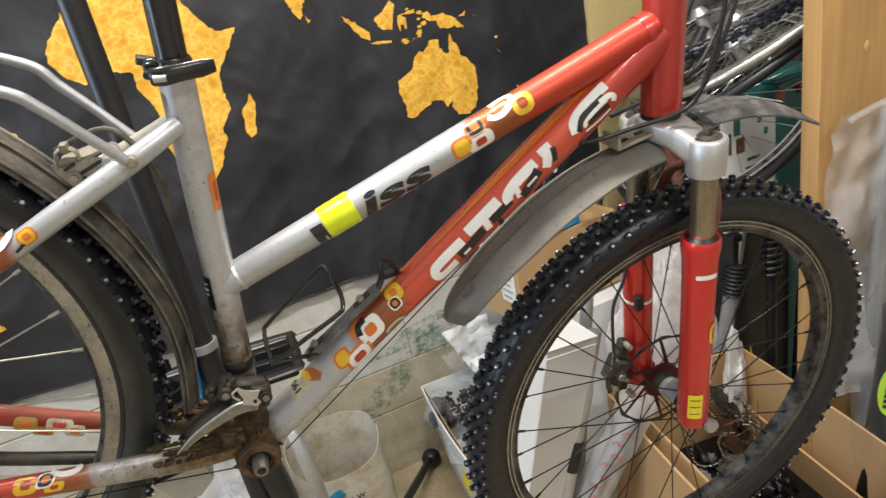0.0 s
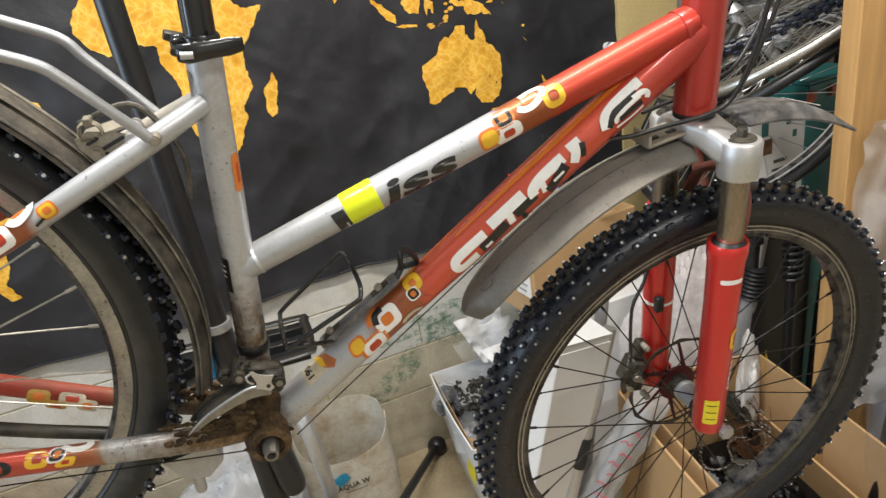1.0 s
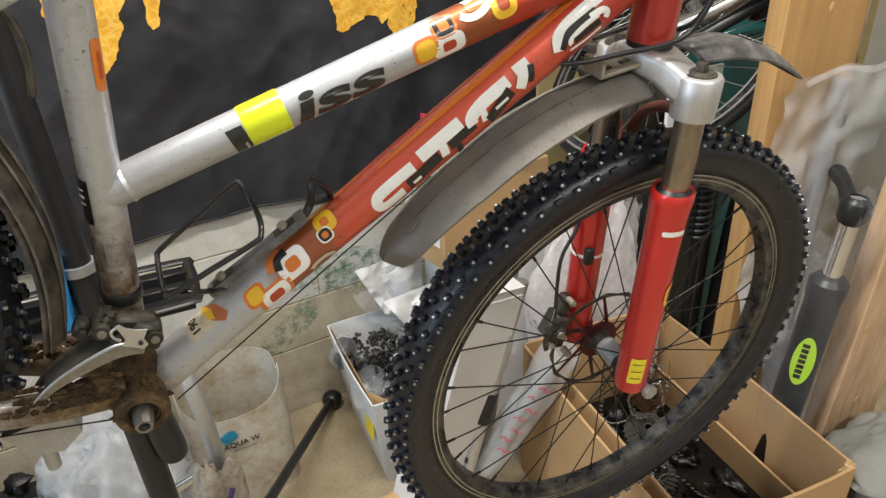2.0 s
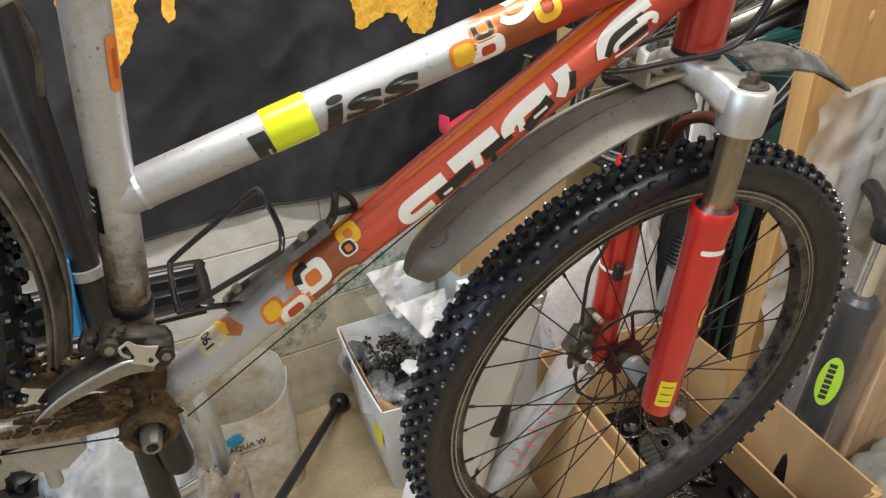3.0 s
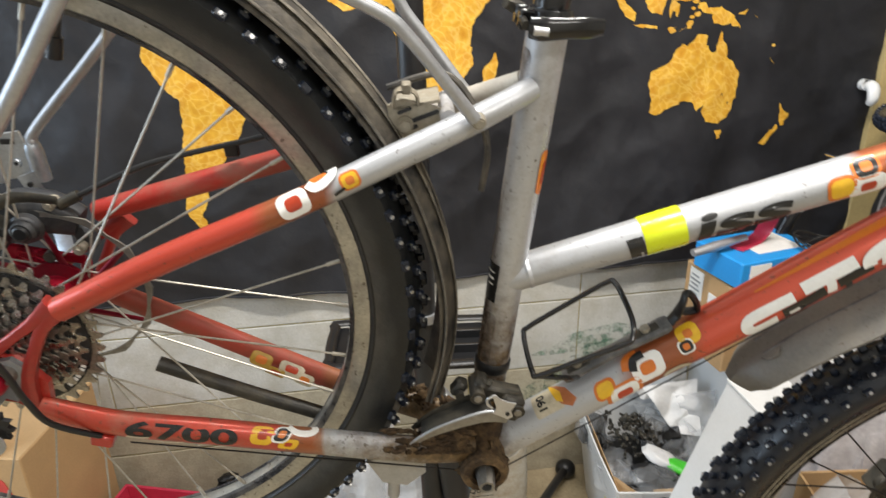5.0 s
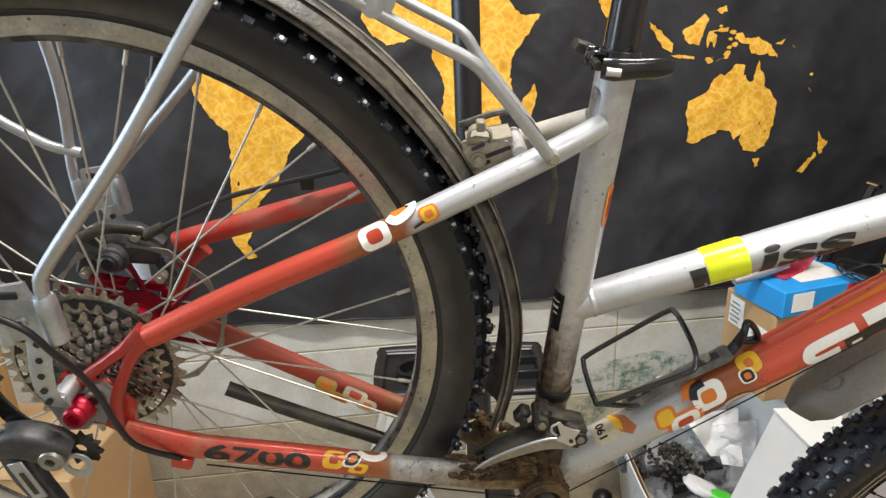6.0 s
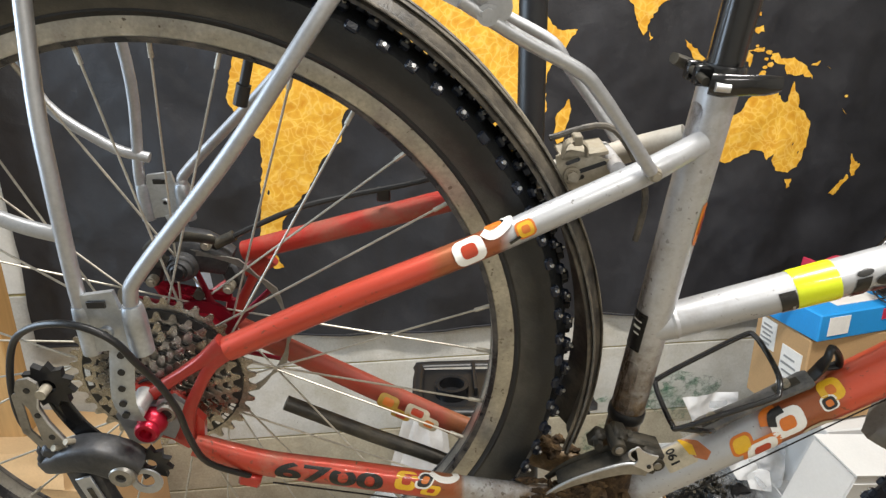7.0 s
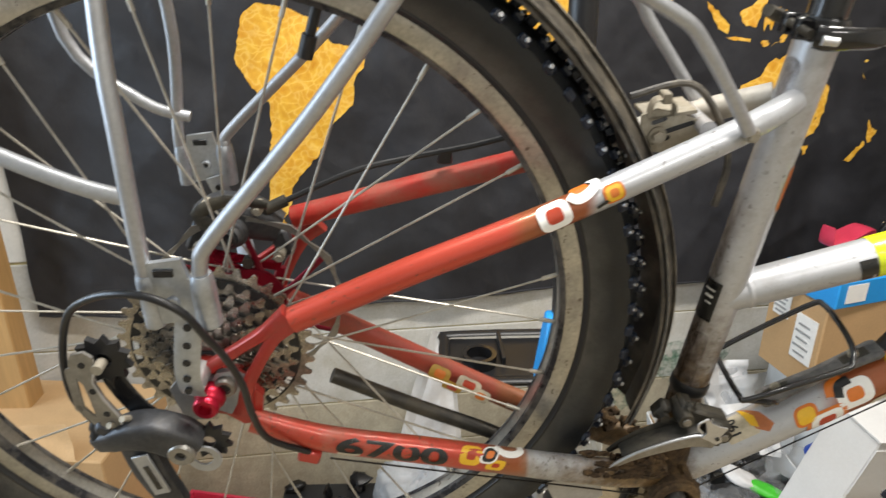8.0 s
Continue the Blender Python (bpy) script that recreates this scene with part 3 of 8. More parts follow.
def land(name, loop):
    """A printed land, cut into cells that follow the cloth's folds."""
    pts = coast([((on_map(*p)[0] - 0.135) * 1.005, on_map(*p)[1]) for p in loop])
    bm = bmesh.new()
    bm.faces.new([bm.verts.new((p.x, 0, p.y)) for p in pts])
    lo = [min(p[a] for p in pts) for a in (0, 1)]
    hi = [max(p[a] for p in pts) for a in (0, 1)]
    for a, no in ((0, (1, 0, 0)), (1, (0, 0, 1))):
        c = lo[a] + 0.02
        while c < hi[a]:
            co = (c, 0, 0) if a == 0 else (0, 0, c)
            bmesh.ops.bisect_plane(bm, geom=bm.verts[:] + bm.edges[:] + bm.faces[:], plane_co=co, plane_no=no)
            c += 0.02
    bmesh.ops.triangulate(bm, faces=bm.faces[:])
    for v in bm.verts:
        v.co.y = fold(v.co.x, v.co.z) - 0.0016
    me = bpy.data.meshes.new(name)
    bm.to_mesh(me)
    bm.free()
    me.materials.append(M["gold"])
    me.polygons.foreach_set("use_smooth", [True] * len(me.polygons))
    ob = new("printed_land", me)
    ob.parent = banner
    ob["label"] = "golden cracked-leaf map print"


random.seed(5)
for k in range(22):
    lon, lat = random.choice(((118, -8.5), (124, -9), (128, -4), (131, -7), (122, -3), (127, 1), (150, -9), (160, -9), (168, -17), (134, -2)))
    lon, lat = lon + random.uniform(-4, 4), lat + random.uniform(-1.5, 1.5)
    r = random.uniform(0.35, 1.1)
    LANDS["islet_%d" % k] = [(lon + r * 1.5 * math.cos(a), lat + r * random.uniform(0.5, 1.0) * math.sin(a)) for a in (0, 1.0, 2.1, 3.1, 4.2, 5.2)]
for nm, loop in LANDS.items():
    land(nm, loop)

# ---- the bicycle ----
# local axes: x forward, y away from the drive side, z up along the seat tube; origin in the bottom bracket
bike = thing("bicycle", (0.035, 0.778, 1.056), "silver and red hardtail bicycle held in a repair stand, crank removed", "bicycle", tilt=7)
REAR = Vector((-0.381, 0.0, 0.190))
FRONT = Vector((0.579, 0.0, -0.180))


def finer(outline, like=None, step=0.003):
    """Splits the long edges of a closed outline."""
    like = like or outline
    out = []
    for i, (x, y) in enumerate(outline):
        j = (i + 1) % len(outline)
        k = max(1, int(math.hypot(like[j][0] - like[i][0], like[j][1] - like[i][1]) / step))
        out += [(x + (outline[j][0] - x) * q / k, y + (outline[j][1] - y) * q / k) for q in range(k)]
    return out


class Tube:
    """A straight frame tube; decals are laid on it by length and arc."""

    def __init__(self, a, b, r0, r1, wide=1.0, prof=None, most=1.0):
        self.prof, self.most = prof, most
        self.a, self.b, self.r0, self.r1, self.wide = Vector(a), Vector(b), r0, r1, wide
        self.d = (self.b - self.a).normalized()
        self.len = (self.b - self.a).length
        self.side = Vector((0, -1, 0)) - self.d * Vector((0, -1, 0)).dot(self.d)
        self.side.normalize()
        self.up = self.side.cross(self.d)
        if self.up.z < 0:
            self.up = -self.up

    def geo(self, seg=28, rows=8):
        pts = [self.a.lerp(self.b, i / rows) for i in range(rows + 1)]
        rs = []
        for i in range(rows + 1):
            r = self.rad(self.len * i / rows)
            rs.append((r, min(r * self.wide, self.most)))
        return Geo().sweep(pts, rs, seg, ref=self.side)

    def rad(self, s):
        """The radius s metres along."""
        if not self.prof:
            return self.r0 + (self.r1 - self.r0) * s / self.len
        for (a, ra), (b, rb) in zip(self.prof, self.prof[1:]):
            if s <= b:
                return ra + (rb - ra) * (s - a) / (b - a)
        return self.prof[-1][1]

    def at(self, s, arc, lift=0.0005):
        """s: metres along; arc: metres round, 0 towards the drive side, plus upward."""
        r = self.rad(s)
        t = arc / r
        return self.a + self.d * s + self.side * ((min(r * self.wide, self.most) + lift) * math.cos(t)) + self.up * ((r + lift) * math.sin(t))

    def patch(self, outline, lift=0.0005):
        """A decal: a convex outline in (s, arc), filled with shrinking loops."""
        outline = finer(outline)
        n = len(outline)
        cx, cy = sum(p[0] for p in outline) / n, sum(p[1] for p in outline) / n
        v, f = [], []
        for k in (1.0, 0.66, 0.33):
            v += [self.at(cx + (x - cx) * k, cy + (y - cy) * k, lift) for x, y in outline]
        v.append(self.at(cx, cy, lift))
        for k in range(2):
            f += [(k * n + i, k * n + (i + 1) % n, (k + 1) * n + (i + 1) % n, (k + 1) * n + i) for i in range(n)]
        f += [(2 * n + i, 2 * n + (i + 1) % n, 3 * n) for i in range(n)]
        return v, f

    def ribbon(self, path, width, lift=0.0008, cols=4):
        """A printed stroke of even width along a path in (s, arc), with round bends."""
        P, _ = spline([Vector((x, y, 0)) for x, y in path], [0.0] * len(path), 6)
        v, f = [], []
        for i, p in enumerate(P):
            d = (P[min(i + 1, len(P) - 1)] - P[max(i - 1, 0)]).normalized()
            for k in range(cols + 1):
                u = (k / cols - 0.5) * width
                v.append(self.at(p.x - d.y * u, p.y + d.x * u, lift))
        n = cols + 1
        for i in range(len(P) - 1):
            f += [(i * n + k, i * n + k + 1, (i + 1) * n + k + 1, (i + 1) * n + k) for k in range(cols)]
        return v, f

    def loop(self, outer, inner, lift=0.0007):
        outer, inner = finer(outer, outer), finer(inner, outer)
        n = len(outer)
        v = [self.at(*p, lift) for p in outer] + [self.at(*p, lift) for p in inner]
        return v, [(i, (i + 1) % n, n + (i + 1) % n, n + i) for i in range(n)]


def rounded(cx, cy, w, h, r, skew=0.0, n=5):
    """A rounded rectangle in (s, arc)."""
    out = []
    for sx, sy, t0 in ((1, 1, 0), (-1, 1, 90), (-1, -1, 180), (1, -1, 270)):
        for i in range(n):
            t = radians(t0 + 90 * i / (n - 1))
            y = sy * (h / 2 - r) + r * math.sin(t)
            out.append((cx + sx * (w / 2 - r) + r * math.cos(t) + skew * y, cy + y))
    return out


def bar_patch(tube, s, arc, w, h, skew=0.0, lift=0.0005):
    v, f = [], []
    n = 8
    for i in range(n + 1):
        y = arc - h / 2 + h * i / n
        for j in range(4):
            v.append(tube.at(s - w / 2 + w * j / 3 + skew * (y - arc), y, lift))
    for i in range(n):
        for j in range(3):
            f.append((i * 4 + j, i * 4 + j + 1, i * 4 + j + 5, i * 4 + j + 4))
    return v, f


def decal(name, tube, shapes, mat, parent, label=""):
    g = Geo()
    for v, f in shapes:
        g.add(v, f)
    return part(name, g, mat, parent, label, smooth=60)


def lettering(name, tube, text, s, arc, size, mat, parent, shear=0.25, stretch=1.0, turn=False, label="printed lettering", flip=1, lift=0.0009):
    """Letters of the built-in font laid round a tube."""
    cu = bpy.data.curves.new(name, "FONT")
    cu.body, cu.size, cu.shear = text, size, shear
    cu.align_x, cu.align_y = "LEFT", "CENTER"
    cu.offset = size * 0.03
    tmp = bpy.data.objects.new("letters_source", cu)
    me = bpy.data.meshes.new_from_object(tmp)
    bm = bmesh.new()
    bm.from_mesh(me)
    for k in range(-4, 5):
        bmesh.ops.bisect_plane(bm, geom=bm.verts[:] + bm.edges[:] + bm.faces[:], plane_co=(0, k * size * 0.1, 0), plane_no=(0, 1, 0))
    for v in bm.verts:
        x, y = v.co.x * stretch, v.co.y
        if turn:
            x, y = y, -x
        v.co = tube.at(s + x, arc + y * flip, lift)
    me2 = bpy.data.meshes.new(name)
    bm.to_mesh(me2)
    bm.free()
    bpy.data.objects.remove(tmp)
    bpy.data.curves.remove(cu)
    bpy.data.meshes.remove(me)
    me2.materials.append(M[mat])
    ob = new(name, me2)
    ob.parent = parent
    ob["label"] = label
    return ob


SEAT = Tube((0, 0, 0.0), (0.0445, 0, 0.417), 0.0156, 0.0156)
TOP = Tube((0.022, 0, 0.2065), (0.535, 0, 0.3605), 0.0158, 0.0198)
DOWN = Tube((0.008, 0, 0.0016), (0.554, 0, 0.357), 0.0205, 0.0245, 1.0, [(0.0, 0.0205), (0.16, 0.0205), (0.25, 0.0215), (0.34, 0.0235), (0.66, 0.0245)], 0.0225)
HEAD = Tube((0.548, 0, 0.262), (0.552, 0, 0.430), 0.0235, 0.0235)

seat_tube = part("seat_tube", SEAT.geo(), "silver", bike)
top_tube = part("top_tube", TOP.geo(), "top_tube", bike)
down_tube = part("down_tube", DOWN.geo(rows=14), "down_tube", bike)
head_tube = part("head_tube", HEAD.geo(), "red", bike)
part("gusset", Geo().sweep([(0.44, 0, 0.306), (0.49, 0, 0.326), (0.54, 0, 0.340)], [(0.003, 0.006), (0.014, 0.012), (0.026, 0.016)], 16, smooth=4), "red", bike)
part("weld", Geo().sweep([TOP.a + TOP.d * 0.016, TOP.a + TOP.d * 0.019, TOP.a + TOP.d * 0.023], [0.0156, 0.0170, 0.0157], 24), "silver", bike)
part("weld", Geo().sweep([TOP.b - TOP.d * 0.017, TOP.b - TOP.d * 0.009], 0.0206, 24), "red", bike)
part("headset_cup", Geo().cyl((0.548, 0, 0.250), (0.548, 0, 0.263), 0.0235, 28), "black", bike, "black headset cup")

# seat post, clamp and lever
part("seatpost", Geo().cyl(SEAT.b, SEAT.b + SEAT.d * 0.40, 0.0134, 24), "black_gloss", bike, "glossy black seat post")
clamp = part("seat_clamp", Geo().lathe((0, 0, 0), [(0.0157, -0.008), (0.0185, -0.008), (0.0195, -0.004), (0.0195, 0.006), (0.0180, 0.009), (0.0135, 0.009)], 36, "Z"), "black_gloss", bike, "black quick-release clamp")
fwd = Vector((0, 1, 0)).cross(SEAT.d)
clamp.matrix_local = Matrix.Translation(SEAT.b + SEAT.d * 0.008) @ Matrix((fwd, (0, 1, 0), SEAT.d)).transposed().to_4x4() @ Matrix.Diagonal((0.84, 0.90, 0.92, 1))
part("lever", Geo().sweep([(-0.022, -0.030, -0.002), (-0.012, -0.034, -0.002), (0.008, -0.034, 0.0), (0.026, -0.031, 0.001), (0.040, -0.027, 0.002)],
                          [(0.008, 0.004), (0.009, 0.005), (0.008, 0.004), (0.008, 0.003), (0.006, 0.002)], 12, smooth=3), "black_gloss", clamp)
part("cam_pin", Geo().cyl((-0.020, -0.0365, -0.003), (-0.008, -0.0375, -0.003), 0.0035, 12), "alloy", clamp, "bright steel cam pin")
part("adjusting_nut", Geo().sweep([(-0.016, 0.022, 0.001), (-0.026, 0.025, 0.003), (-0.036, 0.024, 0.006)], [(0.005, 0.006), (0.0055, 0.0085), (0.0045, 0.0075)], 12, smooth=3, square=0.7), "grimy", clamp, "grimy black adjusting nut")
part("cam_bolt", Geo().cyl((-0.026, -0.030, -0.001), (-0.024, 0.030, 0.003), 0.0034, 10), "grimy", clamp)
part("clamp_ear", Geo().box((-0.022, -0.010, 0.0), (0.014, 0.010, 0.016), bevel=0.2).box((-0.022, 0.010, 0.0), (0.014, 0.010, 0.016), bevel=0.2), "black_gloss", clamp)

# stays
SSTAY = [(-0.324, 0.2395), (-0.240, 0.2775), (-0.1425, 0.3115), (-0.072, 0.3385), (-0.008, 0.3625), (0.034, 0.378)]
for sgn in (-1, 1):
    vs = [0.074, 0.072, 0.058, 0.045, 0.030, 0.012]
    pts = [(x, sgn * v, z) for (x, z), v in zip(SSTAY, vs)]
    if sgn > 0:
        pts = [(-0.344, 0.062, 0.2535), (-0.255, 0.061, 0.277), (-0.166, 0.058, 0.301), (-0.072, 0.043, 0.333), (-0.008, 0.030, 0.358), (0.030, 0.012, 0.376)]
    part("seat_stay", Geo().sweep(pts, [0.0098, 0.0103, 0.0103, 0.0103, 0.0100, 0.0088], 18, smooth=5), "seat_stay" if sgn < 0 else "seat_stay_far", bike)
    g = Geo()
    g.sweep([(-0.326, sgn * 0.074, 0.243), (-0.345, sgn * 0.0745, 0.2295), (-0.3632, sgn * 0.074, 0.2168), (-0.397, sgn * 0.072, 0.192)], [(0.0095, 0.0060), (0.0050, 0.0050), (0.0042, 0.0045), (0.0050, 0.0042)], 12, smooth=3, square=0.45)
    g.sweep([(-0.324, sgn * 0.074, 0.241), (-0.338, sgn * 0.0745, 0.2265), (-0.3496, sgn * 0.074, 0.2075), (-0.3640, sgn * 0.073, 0.1795), (-0.371, sgn * 0.072, 0.152)], [(0.0095, 0.0060), (0.0055, 0.0050), (0.0046, 0.0045), (0.0054, 0.0045), (0.0075, 0.0045)], 12, smooth=3, square=0.45)
    part("dropout_strut", g, "strut_red", bike, "scuffed dark red dropout strut")
    cpts = [(-0.366, -0.072, 0.1435), (-0.335, -0.072, 0.131), (-0.3025, -0.072, 0.1205), (-0.2345, -0.071, 0.1065), (-0.170, -0.064, 0.086), (-0.112, -0.051, 0.061), (-0.054, -0.040, 0.040), (-0.012, -0.026, 0.024)]
    if sgn > 0:
        cpts = [(-0.376, 0.064, 0.178), (-0.350, 0.064, 0.163), (-0.320, 0.062, 0.1466), (-0.255, 0.060, 0.109), (-0.1625, 0.056, 0.0575), (-0.11, 0.048, 0.036), (-0.054, 0.038, 0.020), (-0.012, 0.026, 0.012)]
    part("chain_stay", Geo().sweep(cpts, [(0.0105, 0.008), (0.0112, 0.009), (0.0115, 0.0095), (0.0120, 0.010), (0.0125, 0.010), (0.0140, 0.010), (0.0158, 0.010), (0.015, 0.011)], 18, smooth=5), "chain_stay" if sgn < 0 else "chain_stay_far", bike)
part("stay_bridge", Geo().cyl((-0.030, -0.024, 0.361), (-0.030, 0.026, 0.361), 0.006, 14), "silver", bike)

# bottom bracket
bb = part("bottom_bracket", Geo().lathe((0, 0, 0), [(0.0, -0.036), (0.019, -0.036), (0.0205, -0.034), (0.0225, -0.032), (0.0225, 0.034), (0.0, 0.034)], 30).sweep([(0, 0, 0.010), (0.003, 0, 0.030), (0.005, 0, 0.056)], [0.0215, 0.0190, 0.0162], 24, smooth=4), "mud", bike, "bottom bracket shell caked in dried mud")
g = Geo()
for r0, r1, y0, y1 in ((0.0125, 0.0240, -0.041, -0.034), (0.0150, 0.0228, -0.0445, -0.040)):
    g.lathe((0, 0, 0), [(r0, y0), (r1 - 0.002, y0), (r1, y0 + 0.002), (r1, y1), (r0, y1)], 26, closed=True)
part("bearing_cup", g, "mud", bb)
sp = part("spindle", Geo().lathe((0, 0, 0), [(0.0092, -0.032), (0.0092, -0.046), (0.0082, -0.053), (0.0076, -0.0585), (0.0052, -0.0585), (0.0052, -0.050), (0.0, -0.050)], 8), "worn_steel", bb, "bare square steel spindle")
part("bolt_hole", Geo().cyl((0, -0.050, 0), (0, -0.0515, 0), 0.0050, 12), "black_ink", sp)
bb.matrix_local = Matrix.Translation((0.002, -0.004, 0.009))
for i in range(46):
    a = random.uniform(0, 2 * math.pi)
    y = random.uniform(-0.034, 0.020)
    g = Geo().blob((0.0212 * math.cos(a), y, 0.0212 * math.sin(a)), (random.uniform(0.003, 0.007), random.uniform(0.003, 0.008), random.uniform(0.003, 0.006)), i, 12, 0.9)
    part("mud_clod", g, "mud", bb, smooth=60)
stay = [Vector(p) for p in ((-0.20, -0.066, 0.092), (-0.112, -0.048, 0.061), (-0.054, -0.037, 0.040), (-0.010, -0.022, 0.022))]
for i in range(90):
    u = 1.25 + random.uniform(0.0, 1.0) ** 0.7 * 1.73
    k = int(u)
    p = stay[k].lerp(stay[k + 1], u - k)
    a = random.uniform(-0.2, 2.3)
    p += Vector((0, -0.0088 * math.cos(a), 0.0128 * math.sin(a) - 0.002))
    big = 0.6 + 0.25 * k
    g = Geo().blob(p, (random.uniform(0.003, 0.009) * big, random.uniform(0.0015, 0.003), random.uniform(0.0015, 0.0036)), 40 + i, 10, 0.8)
    part("mud_clod", g, "mud", bb, smooth=60)
for i in range(40):
    u = random.random()
    p = Vector((-0.115, 0.045, 0.052)).lerp(Vector((-0.018, 0.024, 0.030)), u) + Vector((random.uniform(-0.006, 0.006), random.uniform(-0.016, 0.006), random.uniform(0.0, 0.006)))
    g = Geo().blob(p, (random.uniform(0.003, 0.008), random.uniform(0.003, 0.007), random.uniform(0.002, 0.005)), 240 + i, 10, 0.9)
    part("mud_clod", g, "mud", bb, smooth=60)


def knob_ring(g, c, R, y, lean, count, size, phase=0.0):
    """Tread blocks round a tyre at offset y, leaning outward."""
    for i in range(count):
        t = 2 * math.pi * (i + phase) / count + random.uniform(-0.004, 0.004)
        rad = Vector((math.cos(t), 0, math.sin(t)))
        out = (rad * math.cos(lean) + Vector((0, math.sin(lean), 0))).normalized()
        tan = Vector((-math.sin(t), 0, math.cos(t)))
        side = out.cross(tan)
        rot = Matrix((tan, side, out)).transposed()
        g.box(c + rad * R + Vector((0, y, 0)) + out * (size[2] / 2 - 0.001), size, rot, 0.22)


def stud_ring(g, c, R, y, lean, count, high, r=0.0022, phase=0.0, skip=0.0):
    for i in range(count):
        if random.random() < skip:
            continue
        t = 2 * math.pi * (i + phase) / count
        rad = Vector((math.cos(t), 0, math.sin(t)))
        out = (rad * math.cos(lean) + Vector((0, math.sin(lean), 0))).normalized()
        p = c + rad * R + Vector((0, y, 0))
        g.cyl(p + out * (high - 0.003), p + out * (high + 0.0014), r, 7, r * 0.75)


def wheel(c, rim_mat, tyre_mat, spoke_mat, name, label, rim_in, rim_side, outer, fine):
    w = part(name, Geo().lathe(c, [(0.006, -0.052), (0.012, -0.052), (0.012, -0.040), (0.022, -0.037), (0.023, -0.033), (0.0150, -0.028), (0.0138, 0.0), (0.0150, 0.028), (0.026, 0.033), (0.026, 0.037), (0.012, 0.042), (0.006, 0.052)], 28),
             "anod_red" if spoke_mat == "spoke_bright" else "grimy", bike, label)
    prof = [(rim_in, -0.010), (rim_in + 0.004, -0.0125), (0.2815, -0.0135), (0.2825, -0.0115), (0.277, -0.0105), (0.274, 0.0), (0.277, 0.0105), (0.2825, 0.0115), (0.2815, 0.0135), (rim_in + 0.004, 0.0125), (rim_in, 0.010), (rim_in - 0.001, 0.0)]
    part("rim", Geo().lathe(c, prof, 120, closed=True), rim_mat, w)
    o = outer
    tp = [(0.278, -0.0112), (0.2845, -0.0150), (0.297, -0.0235), (0.307, -0.0272), (0.316, -0.0272), (o - 0.0105, -0.0235), (o - 0.0045, -0.0145), (o - 0.0028, 0.0)]
    tp = tp + [(r, -y) for r, y in tp[-2::-1]]
    tyre = part("tyre", Geo().lathe(c, tp, 120), tyre_mat, w, "studded winter tyre")
    for sgn in (-1, 1):
        part("bead_line", Geo().lathe(c, [(0.2818, sgn * 0.0138), (0.2838, sgn * 0.0152), (0.2850, sgn * 0.0168), (0.2868, sgn * 0.0168)], 120), "black", w)
        part("rim_edge", Geo().lathe(c, [(rim_in - 0.0008, sgn * 0.006), (rim_in - 0.0006, sgn * 0.0106), (rim_in + 0.0036, sgn * 0.0130)], 120), "rim_dark", w, "dark rim edge")
    g, s = Geo(), Geo()
    n = 84
    knob_ring(g, c, o - 0.003, -0.0055, -0.1, n, (0.0075, 0.0062, 0.0070))
    knob_ring(g, c, o - 0.003, 0.0055, 0.1, n, (0.0075, 0.0062, 0.0070), 0.5)
    knob_ring(g, c, o - 0.0065, -0.0155, -0.62, n, (0.0085, 0.0070, 0.0074), 0.45)
    knob_ring(g, c, o - 0.0065, 0.0155, 0.62, n, (0.0085, 0.0070, 0.0074), 0.05)
    knob_ring(g, c, o - 0.0135, -0.0238, -1.0, n, (0.0100, 0.0070, 0.0066), 0.95)
    knob_ring(g, c, o - 0.0135, 0.0238, 1.0, n, (0.0100, 0.0070, 0.0066), 0.55)
    tagged(part("tread", g, "tread", w, "square rubber tread blocks", smooth=0), kind="stuff")
    stud_ring(s, c, o - 0.003, -0.0055, -0.1, n, 0.0064, r=0.0018, skip=0.5)
    stud_ring(s, c, o - 0.0065, -0.0155, -0.62, n // 1, 0.0068, phase=0.45, skip=0.15)
    stud_ring(s, c, o - 0.0065, 0.0155, 0.62, n // 1, 0.0068, phase=0.05, skip=0.15)
    stud_ring(s, c, o - 0.0135, -0.0238, -1.0, n, 0.0058, phase=0.95, skip=0.1)
    stud_ring(s, c, o - 0.0135, 0.0238, 1.0, n, 0.0058, phase=0.55, skip=0.1)
    tagged(part("stud_band", s, "stud", w, "small steel studs"), kind="stuff")
    for k in range(32):
        sgn = -1 if k % 2 else 1
        t = 2 * math.pi * (k + fine) / 32
        lead = radians(66) * (1 if (k // 2) % 2 else -1) * -sgn
        h = Vector((math.cos(t + lead) * 0.0225, sgn * 0.035, math.sin(t + lead) * 0.0225)) + c
        e = Vector((math.cos(t) * (rim_in - 0.001), sgn * 0.003, math.sin(t) * (rim_in - 0.001))) + c
        d = (e - h).normalized()
        part("spoke", Geo().cyl(h, e - d * 0.010, 0.0010, 6).cyl(e - d * 0.013, e, 0.0019, 8), spoke_mat, w)
    return w


rear_wheel = wheel(REAR, "rim_silver", "dusty_rubber", "spoke_bright", "rear_wheel", "rear wheel with silver rim and studded tyre", 0.2640, 0.022, 0.330, -0.21)
front_wheel = wheel(FRONT, "rim_dark", "front_rubber", "spoke_dark", "front_wheel", "front wheel with black rim and studded tyre", 0.2640, 0.022, 0.334, 0.15)
for y in (-0.0139, 0.0139):
    for r in (0.2805, 0.275):
        part("rim_line", Geo().lathe(FRONT, [(r, y), (r - 0.0016, y)], 120), "rim_silver", front_wheel, "worn silver rim line")


